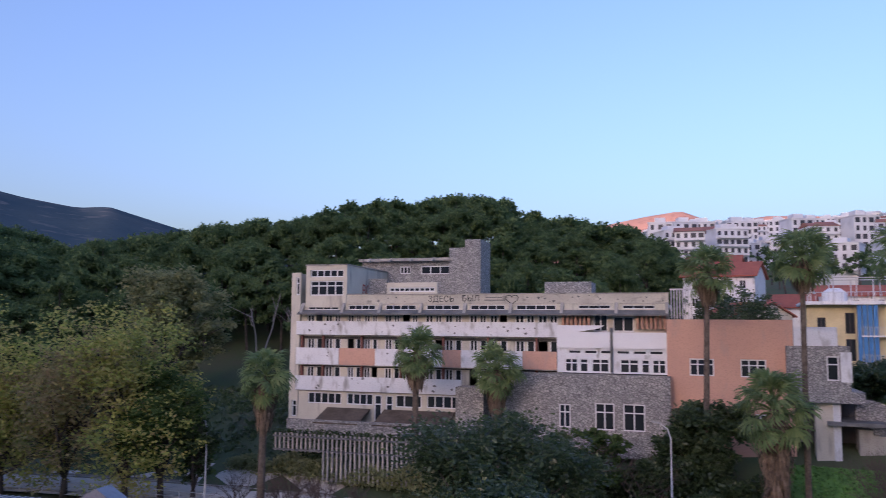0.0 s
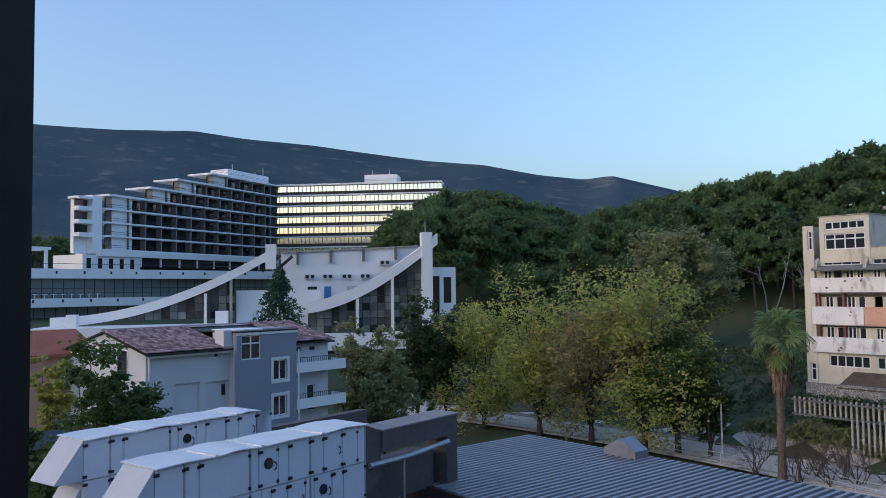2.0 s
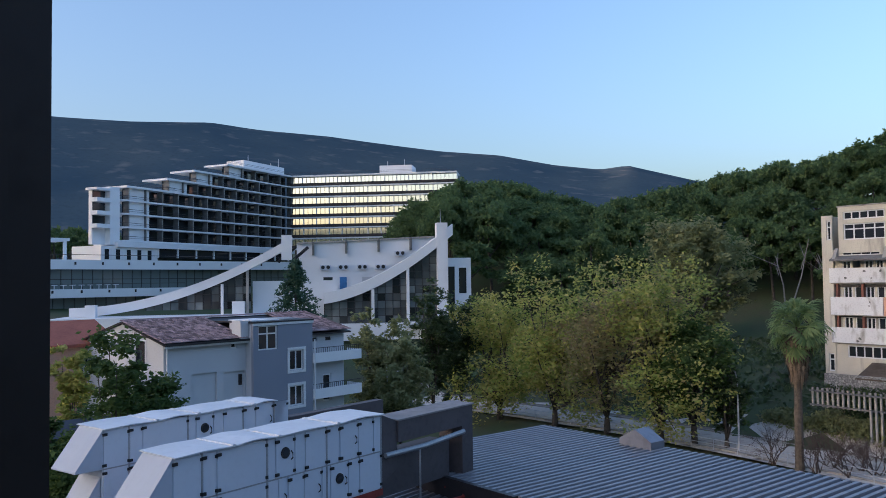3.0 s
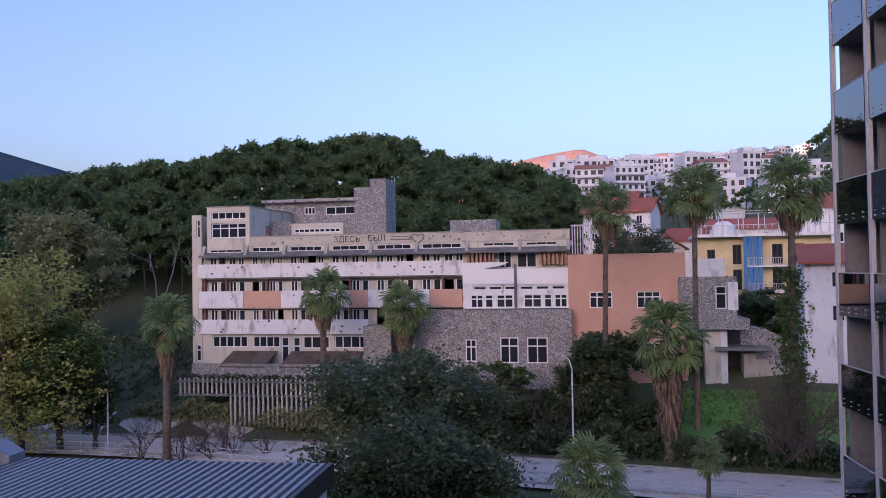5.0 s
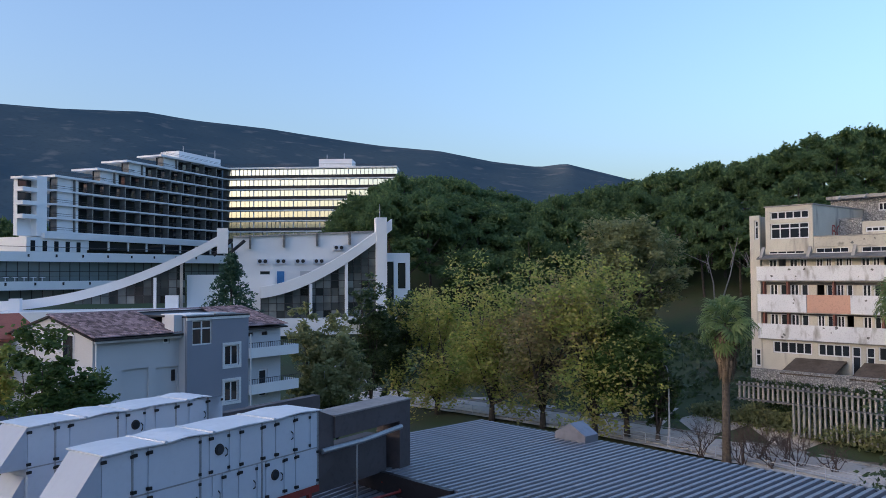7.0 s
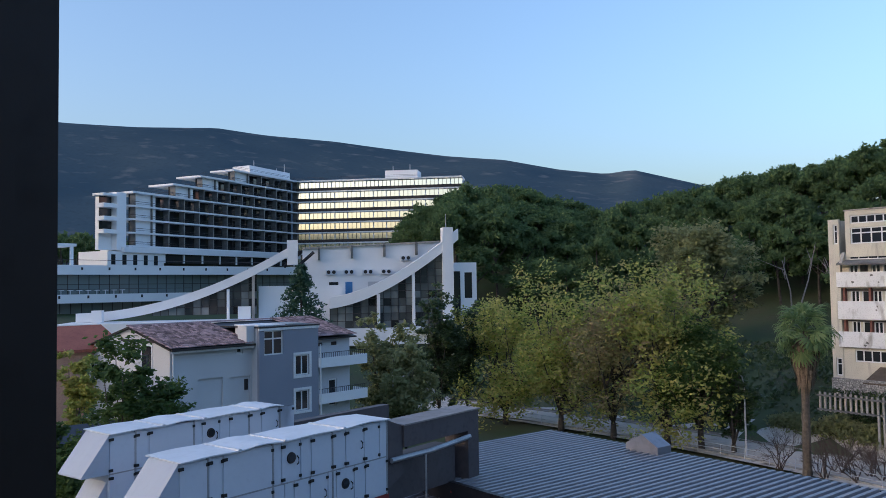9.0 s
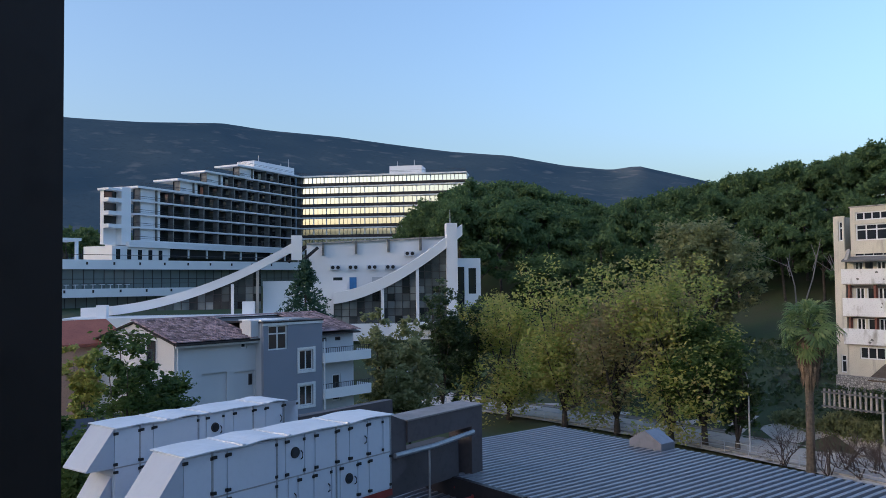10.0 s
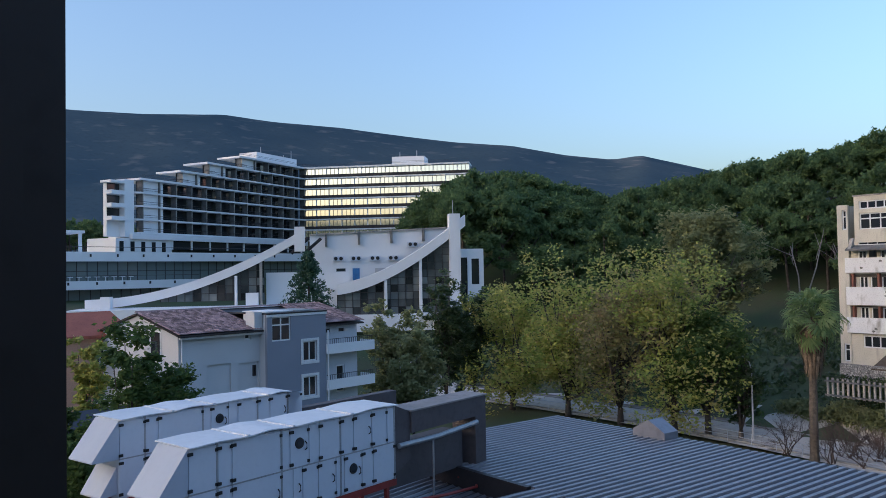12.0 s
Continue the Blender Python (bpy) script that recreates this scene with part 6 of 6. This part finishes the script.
# ---------------------------------------------------------------- houses behind and the town on its hillside
def town_house(w, d, storeys, pitched, seed):
    rng = np.random.default_rng(seed)
    h = thing("town_house", pose(0, 0, 0), "", "house", "houses of the hillside town")
    H = 3.0 * storeys
    part("masonry", Mesh().box(-w / 2, w / 2, -d / 2, d / 2, -8, H), M["town_white"], h)
    if pitched:
        part("roof", Mesh().prism([(-d / 2 - 0.5, H), (0, H + 1.8), (d / 2 + 0.5, H)], -w / 2 - 0.4, w / 2 + 0.4, "x"), M["town_roof"], h)
    else:
        part("roof", Mesh().box(-w / 2 - 0.3, w / 2 + 0.3, -d / 2 - 0.3, d / 2 + 0.3, H, H + 0.35).box(-w / 4, w / 6, -d / 4, d / 4, H + 0.35, H + 2.3), M["town_white"], h)
    n = max(2, int(w / 2.3))
    for s in range(storeys):
        row = Mesh()
        for k in range(n):
            x = -w / 2 + w * (k + 0.5) / n
            ww = 0.55 if rng.random() < 0.6 else 0.85
            row.box(x - ww, x + ww, -d / 2 - 0.06, -d / 2 - 0.01, 3 * s + 0.6, 3 * s + 2.4)
        tagged(part("glazing", row, M["town_window"], h), kind="stuff")
        if rng.random() < 0.6:
            part("balcony", Mesh().box(-w / 2 + 0.3, w / 2 - 0.3, -d / 2 - 1.3, -d / 2 - 0.01, 3 * s - 0.15, 3 * s + 0.75), M["town_white"], h)
    return h


def hillside_town():
    rng = np.random.default_rng(9)
    labels = {0: "pale flat-roofed apartment house on the hillside", 1: "pale house with a red-tiled roof on the hillside"}
    kinds = []
    for k in range(9):
        pit = int(k % 3 == 1)
        kinds.append((town_house(rng.uniform(7.5, 12), rng.uniform(8, 11), int(rng.integers(3, 7)), pit, 200 + k), pit))
    spots = []
    tries = 0
    while len(spots) < 298 and tries < 20000:
        tries += 1
        yaw, d = rng.uniform(-40, -16.5), 260 + 730 * rng.uniform(0, 1) ** 0.7
        if yaw < -33.5 and d < 760 and rng.random() < 0.9:
            continue
        if d > 930 + 60 * math.sin(yaw * 1.7) + 40 * math.sin(yaw * 4.1) or yaw > -18 and d < 500:
            continue
        p = yaw_at(yaw, d)
        if any((p.x - q[0]) ** 2 + (p.y - q[1]) ** 2 < 10.8 ** 2 for q in spots):
            continue
        spots.append((p.x, p.y))
    for i, (x, y) in enumerate(spots):
        k, pit = kinds[i % 9]
        yaw = math.degrees(math.atan2(-x, y))
        m = pose(x, y, GZ(x, y) + 1.0, 0, 0, yaw + 8 + rng.normal() * 14)
        ob = k if i < 9 else copy_thing(k, m)
        ob.matrix_world = m
        tagged(ob, labels[pit])


hillside_town()


def yellow_house():
    o = yaw_at(-27.9, 112)
    h = thing("yellow_house", pose(o.x, o.y, -1.7, 0, 0, -24), "yellow house with blue balconies and a white roof terrace", "house")
    zb = 10.0
    hs = [(1.2, 2.2, 18.0, 19.6), (4.4, 5.5, 17.6, 20.2), (9.3, 10.6, 17.6, 20.2), (11.8, 13.2, 17.6, 20.2), (9.3, 10.6, 14.2, 16.9), (11.8, 13.2, 14.2, 16.9), (4.4, 5.5, 14.2, 16.9)]
    part("masonry", Mesh().wall(0, 16.5, zb - 6, 21.2, 0, 0.3, hs).box(0, 0.3, 0.3, 10, zb - 6, 21.2).box(16.2, 16.5, 0.3, 10, zb - 6, 21.2), M["yellow"], h)
    part("rooms", Mesh().box(0.3, 16.2, 3, 3.2, zb, 21.2), M["interior"], h)
    for a in hs:
        window(h, *a, 0.12, 2, 1, "frame_dark")
    part("roof_terrace", Mesh().box(-0.6, 17, -1.6, 10, 21.2, 21.6), M["plaster_white"], h)
    r = Mesh()
    for k in range(24):
        r.box(-0.5 + 0.74 * k, -0.44 + 0.74 * k, -1.55, -1.5, 21.6, 22.7)
    r.box(-0.5, 17, -1.55, -1.5, 22.7, 22.78)
    part("terrace_railing", r, M["steel_white"], h)
    f = Mesh()
    for k in range(7):
        f.box(0.4 + 2.6 * k, 0.52 + 2.6 * k, -1.4, -1.28, 21.6, 24.6)
        f.box(0.4 + 2.6 * k, 0.52 + 2.6 * k, 4.0, 4.12, 21.6, 24.6)
    f.box(0.4, 16.1, -1.4, -1.3, 24.5, 24.6).box(0.4, 16.1, 4.0, 4.1, 24.5, 24.6)
    part("pergola", f, M["steel_white"], h)
    part("water_tank", Mesh().tube([(3.5, 2, 21.6), (3.5, 2, 22.8), (3.5, 2, 23.4)], [1.5, 1.5, 0.7], 14), M["plaster_white"], h)
    for z in (17.4, 14.0):
        part("balcony", Mesh().box(6.0, 16.5, -1.5, 0, z - 0.2, z), M["plaster_white"], h)
        r = Mesh()
        for k in range(36):
            r.box(6.0 + 0.29 * k, 6.05 + 0.29 * k, -1.5, -1.46, z, z + 1.0)
        r.box(6.0, 16.5, -1.52, -1.45, z + 1.0, z + 1.06)
        part("balcony_railing", r, M["steel_white"], h)
    for k in range(4):
        part("blue_shutter", Mesh().box(5.6 + 0.6 * k, 6.1 + 0.6 * k, -1.44, -1.36, 14.1, 21.1), M["blue_paint"], h)
    part("base_wall", Mesh().box(-1, 18, -0.4, -0.1, zb - 6, 13.5), M["yellow"], h)


yellow_house()


def plain_house(yaw, d, w, dep, z0, z1, rise, turn, wall, roof, label, wins=3):
    o = yaw_at(yaw, d)
    h = thing("village_house", pose(o.x, o.y, 0, 0, 0, turn), label, "house")
    holes = []
    for s in range(max(1, int((z1 - z0) / 3.0))):
        for k in range(wins):
            x = -w / 2 + w * (k + 0.5) / wins
            holes.append((x - 0.55, x + 0.55, z1 - 3.0 * s - 2.3, z1 - 3.0 * s - 0.8))
    part("masonry", Mesh().wall(-w / 2, w / 2, z0 - 4, z1, -dep / 2, -dep / 2 + 0.3, holes).box(-w / 2, -w / 2 + 0.3, -dep / 2 + 0.3, dep / 2, z0 - 4, z1).box(w / 2 - 0.3, w / 2, -dep / 2 + 0.3, dep / 2, z0 - 4, z1), M[wall], h)
    part("rooms", Mesh().box(-w / 2 + 0.3, w / 2 - 0.3, -dep / 2 + 2, -dep / 2 + 2.2, z0 - 2, z1), M["interior"], h)
    for a in holes:
        window(h, *a, -dep / 2 + 0.1, 2, 1)
    part("gables", Mesh().prism([(-dep / 2, z1), (0, z1 + rise), (dep / 2, z1)], -w / 2, -w / 2 + 0.3, "x").prism([(-dep / 2, z1), (0, z1 + rise), (dep / 2, z1)], w / 2 - 0.3, w / 2, "x"), M[wall], h)
    e = rise / (dep / 2)
    part("roof", Mesh().prism([(-dep / 2 - 0.6, z1 - 0.6 * e + 0.02), (0, z1 + rise + 0.02), (dep / 2 + 0.6, z1 - 0.6 * e + 0.02), (dep / 2 + 0.6, z1 - 0.6 * e + 0.25), (0, z1 + rise + 0.27), (-dep / 2 - 0.6, z1 - 0.6 * e + 0.25)], -w / 2 - 0.5, w / 2 + 0.5, "x"), M[roof], h)
    return h


plain_house(-38.0, 84, 11, 9, 8, 16.0, 1.5, -30, "plaster_white", "roof_red", "white house with a bright red tiled roof", 2)
plain_house(-37.2, 135, 15, 10, 14, 24.2, 2.2, -24, "white_clean", "roof_red", "white house with a terracotta roof behind the palms", 4)
plain_house(-22.9, 150, 12, 10, 14, 25.6, 2.4, -35, "plaster_white", "roof_red", "white gabled house with a red roof")
plain_house(-22.3, 185, 11, 9, 16, 30.0, 2.4, -30, "plaster_white", "roof_red", "white house with red tiles up the slope")
plain_house(-31.2, 175, 17, 11, 14, 23.0, 2.0, -20, "plaster_white", "roof_red", "long red-roofed house behind the yellow one", 4)
plain_house(-26.0, 165, 14, 10, 10, 20.6, 2.3, -32, "plaster_white", "roof_red", "low white house under a broad red roof", 4)
plain_house(-24.3, 140, 10, 9, 9, 18.6, 2.0, -70, "cream", "roof_red", "cream house with a brown-red roof among trees", 3)
plain_house(-29.6, 230, 10, 10, 20, 30.4, 2.6, -115, "white_clean", "town_white", "white gabled house with a pale roof")
plain_house(59.8, 70, 8, 8, 2, 11.6, 1.4, 80, "peach", "roof_red", "small orange house with a red tiled roof", 2)
plain_house(60.5, 44, 9, 8, 0, 7.2, 1.8, 80, "light_facade", "town_window", "low house under a dark blue-grey tiled roof", 2)


# ---------------------------------------------------------------- road furniture
def street_lamp(x, y, z, height, label, turn):
    t = thing("street_lamp", pose(x, y, z, 0, 0, turn), label, "street lamp", "street lamps")
    part("pole", Mesh().tube([(0, 0, -0.1), (0, 0, height * 0.55), (0, 0, height * 0.86), (0.25, 0, height * 0.95), (0.9, 0, height)], [0.1, 0.075, 0.06, 0.05, 0.04], 9), M["steel_white"], t)
    part("lamp_head", Mesh().prism([(0.75, height + 0.02), (1.5, height + 0.14), (1.5, height + 0.02), (0.8, height - 0.08)], -0.14, 0.14, "y"), M["alu"], t)


street_lamp(22.0, 63.2, 0.1, 8.6, "pale tapered street lamp with a curved arm", 150)
street_lamp(-17.4, 77.0, 0, 7.6, "pale street lamp standing among the roadside trees", 150)
street_lamp(*yaw_at(36.9, 78, 0), 8.6, "thin grey street lamp near the grey house", 150)


def railing():
    r = thing("road_railing", pose(0, 0, 0), "low pale tubular railing along the road", "railing")
    post = Mesh().tube([(0, 0, 0), (0, 0, 1.02)], [0.03, 0.03], 7).data("post", M["steel_white"])
    spots = [road_at(-78 + 2.5 * k, 0) for k in range(57)]
    for x, y in spots:
        part("post", post, None, r).location = (x, y, 0)
    for z in (1.0, 0.55):
        part("rail", Mesh().tube([(x, y, z) for x, y in spots], [0.028] * len(spots), 7), M["steel_white"], r)


railing()


def bank_wall():
    ob = part("bank_wall", Mesh(), M["stone"])
    m = Mesh()
    rng = np.random.default_rng(3)
    for k in range(20):
        h, w = 0.9 + 0.5 * rng.random(), 1.0 + 0.1 * rng.random()
        m.prism([(26 + k * 1.1, -0.2), (26 + k * 1.1 + w, -0.2), (26 + k * 1.1 + w * 0.92, h * 0.8), (26 + k * 1.1 + w * 0.6, h), (26 + k * 1.1 + w * 0.15, h * 0.85)], 8.35 + 0.25 * rng.random(), 9.2, "y")
    ob.data = m.data("bank_wall", M["stone_piece"])
    ob.matrix_world = pose(16.2, 56.9, 0, 0, 0, -30.33)
    tagged(ob, "low rough stone bank wall beside the road", "wall", kind="structure")


bank_wall()


def hedge(p0, p1, q, h, label, seed, mat="dark_leaf", width=1.3):
    rng = np.random.default_rng(seed)
    n = int((p1 - p0) * 330 * width * h / 2.4)
    pp, qq = rng.uniform(p0, p1, n), q + rng.normal(size=n) * width * 0.5
    top = h * (0.8 + 0.35 * np.sin(pp * 0.9 + seed) * np.sin(pp * 0.37))
    x, y = 16.2 + 0.863 * pp + 0.505 * qq, 56.9 - 0.505 * pp + 0.863 * qq
    base = np.array([GZ(a, b) for a, b in zip(x[:400], y[:400])]).mean()
    z = base + top * rng.uniform(0, 1, n) ** 0.7
    v, f = leaves(rng, np.stack([x, y, z], 1), 0.26)
    ob = new("hedge", big_mesh("hedge", v, f, M[mat]))
    tagged(ob, label, "hedge", kind="stuff")


hedge(-9, 46, 9.5, 2.6, "overgrown dark green hedge above the road bank", 4)
hedge(6, 47, 9.3, 1.9, "dark ivy tumbling over the bank wall", 8)
hedge(-12, 10, 12.5, 4.2, "tangled dark shrubs in the neglected garden", 5)
hedge(-44, -14, 9.8, 2.3, "low straggling shrubs before the slatted fence", 6, "olive_leaf")


def bare_shrub(x, y, z, height, seed, label, spread=1.0):
    rng = np.random.default_rng(seed)
    t = thing("bare_shrub", pose(x, y, z), label, "shrub", "bare shrubs")
    m = Mesh()

    def grow(p, d, ln, r, depth):
        e = p + d * ln
        m.tube([tuple(p), tuple((p + e) / 2 + Vector(rng.normal(size=3)) * ln * 0.06), tuple(e)], [r, r * 0.8, r * 0.55], 4)
        if depth:
            for _ in range(3):
                grow(p + d * ln * rng.uniform(0.55, 1), (d + Vector(rng.normal(size=3)) * 0.45 * spread + Vector((0, 0, 0.15))).normalized(), ln * 0.66, r * 0.55, depth - 1)

    for k in range(8):
        grow(Vector((rng.normal() * 0.2, rng.normal() * 0.2, 0)), Vector((rng.normal() * 0.5 * spread, rng.normal() * 0.5 * spread, 1)).normalized(), height * 0.42, 0.05, 3)
    tagged(part("branchwork", m, M["twig"], t), kind="stuff")


for i, (yaw, d, z, hgt) in enumerate(((8.0, 72, 0, 4.0), (6.2, 71.5, 0, 3.6), (2.6, 72, 0, 3.0), (10.6, 74, 0, 4.6), (-13.6, 71, 2.0, 7.0), (-10.6, 72, 2.0, 6.4), (-33.6, 60, 2.5, 7.6), (-32.2, 62, 2.5, 7.0), (-34.8, 61, 2.5, 6.4), (-17.6, 70, 1.5, 5.5), (7.2, 74, 0, 4.2), (-33.2, 63, 2.5, 6.6), (-34.3, 62, 2.5, 7.2), (-32.8, 64, 2.5, 5.8), (4.6, 73, 0, 3.6), (5.4, 74, 0, 3.2))):
    p = yaw_at(yaw, d)
    bare_shrub(p.x, p.y, z, hgt, 300 + i, "leafless brown shrub with fine twigs", 1.1)


def parked_car(x, y, turn):
    c = thing("parked_car", pose(x, y, 0, 0, 0, turn), "pale blue-white car parked on the grass verge", "car")
    part("body", Mesh().prism([(-2.1, 0.35), (2.1, 0.35), (2.15, 0.7), (1.9, 0.85), (1.0, 0.95), (-1.9, 0.95), (-2.15, 0.8)], -0.85, 0.85, "y"), M["ahu_white"], c)
    part("cabin", Mesh().prism([(-1.8, 0.95), (1.0, 0.95), (0.35, 1.42), (-1.2, 1.45)], -0.76, 0.76, "y"), M["glass"], c)
    part("roof", Mesh().prism([(-1.25, 1.45), (0.4, 1.43), (0.25, 1.5), (-1.05, 1.52)], -0.74, 0.74, "y"), M["ahu_white"], c)
    for sx in (-1.3, 1.3):
        for sy in (-0.86, 0.7):
            w = part("wheel", Mesh().tube([(sx, sy, 0.32), (sx, sy + 0.16, 0.32)], [0.32, 0.32], 16), M["black"], c)
            part("rim", Mesh().tube([(sx, sy - 0.01, 0.32), (sx, sy + 0.17, 0.32)], [0.19, 0.19], 12), M["alu"], w)


p = yaw_at(-23.9, 47.5)
parked_car(p.x, p.y, -32)


def dead_tree(yaw, d, seed):
    rng = np.random.default_rng(seed)
    p = yaw_at(yaw, d)
    z = GZ(p.x, p.y)
    t = thing("dead_tree", pose(p.x, p.y, z), "leaning bare pale tree trunk at the wood's edge", "tree", "bare trunks")
    m = Mesh()
    for k in range(2):
        a = Vector((rng.normal() * 1.2, 0, 0))
        e = a + Vector((rng.normal() * 4, rng.normal() * 1.5, rng.uniform(9, 13)))
        m.tube([tuple(a), tuple((a + e) / 2 + Vector((0.4, 0, 0.2))), tuple(e)], [0.17, 0.11, 0.04], 6)
        for j in range(4):
            s_ = a.lerp(e, rng.uniform(0.5, 0.85))
            m.tube([tuple(s_), tuple(s_ + Vector((rng.normal() * 1.6, rng.normal(), 2.2)))], [0.06, 0.02], 5)
    tagged(part("limbwork", m, M["duct_top"], t), kind="stuff")


dead_tree(9.6, 142, 1)
dead_tree(6.9, 144, 2)


def overhead_cable():
    a, b = yaw_at(37.0, 78, 8.6), yaw_at(30.5, 74, 5.5)
    pts = [tuple(a.lerp(b, k / 10) - Vector((0, 0, 1.2 * math.sin(math.pi * k / 10)))) for k in range(11)]
    tagged(part("overhead_cable", Mesh().tube(pts, [0.02] * 11, 4), M["frame_dark"]), "thin dark overhead cable hung from the lamp", "cable")


overhead_cable()


def undergrowth():
    """Rough grass and brush on the open slopes between the road and the wood."""
    rng = np.random.default_rng(77)
    pts = []
    while len(pts) < 9000:
        yaw, d = rng.uniform(6, 36), rng.uniform(70, 128)
        p = yaw_at(yaw, d)
        q = road_q(p.x, p.y)
        if q < (13.0 if p.x < -8 else 9.4):
            continue
        h = max(0.1, 0.5 + 0.9 * noise.noise((p.x * 0.12, p.y * 0.12, 5.0)))
        for _ in range(5):
            pts.append((p.x + rng.normal() * 0.4, p.y + rng.normal() * 0.4, GZ(p.x, p.y) + rng.uniform(0, h)))
    v, f = leaves(rng, np.array(pts), 0.42)
    tagged(new("undergrowth", big_mesh("undergrowth", v, f, M["dark_leaf"])), "rough dark brush and grass on the slope", "undergrowth", kind="stuff")


undergrowth()


def lawn_edge():
    """A short row of pale stones and a red post on the lawn."""
    p = yaw_at(-28.2, 67)
    z = GZ(p.x, p.y) + 0.2
    t = thing("stone_edging", pose(p.x, p.y, z, 0, 0, -10), "short row of pale flat stones on the lawn", "edging")
    for k in range(5):
        part("stone", Mesh().prism([(0.75 * k, 0), (0.75 * k + 0.68, 0), (0.75 * k + 0.62, 0.22), (0.75 * k + 0.08, 0.26)], -0.25 + 0.1 * k, 0.3 + 0.1 * k, "y"), M["concrete"], t)
    tagged(part("garden_post", Mesh().tube([(4.6, 1.5, -0.3), (4.6, 1.5, 1.1)], [0.12, 0.1], 8), M["red_pier"]), "short rusty red garden post", "post").matrix_world = pose(p.x, p.y, z)


lawn_edge()


def lawn_tufts():
    rng = np.random.default_rng(78)
    a, q = rng.uniform(9, 36, 7000), rng.uniform(11.3, 19.4, 7000)
    x, y = 16.2 + 0.863 * a + 0.505 * q, 56.9 - 0.505 * a + 0.863 * q
    z = np.array([GZ(i, j) for i, j in zip(x, y)]) + 0.22 + rng.uniform(0, 0.16, 7000)
    v, f = leaves(rng, np.stack([x, y, z], 1), 0.22)
    tagged(new("grass_tufts", big_mesh("grass_tufts", v, f, M["lawn"])), "uneven tufts of green grass on the lawn", "grass", kind="stuff")


lawn_tufts()
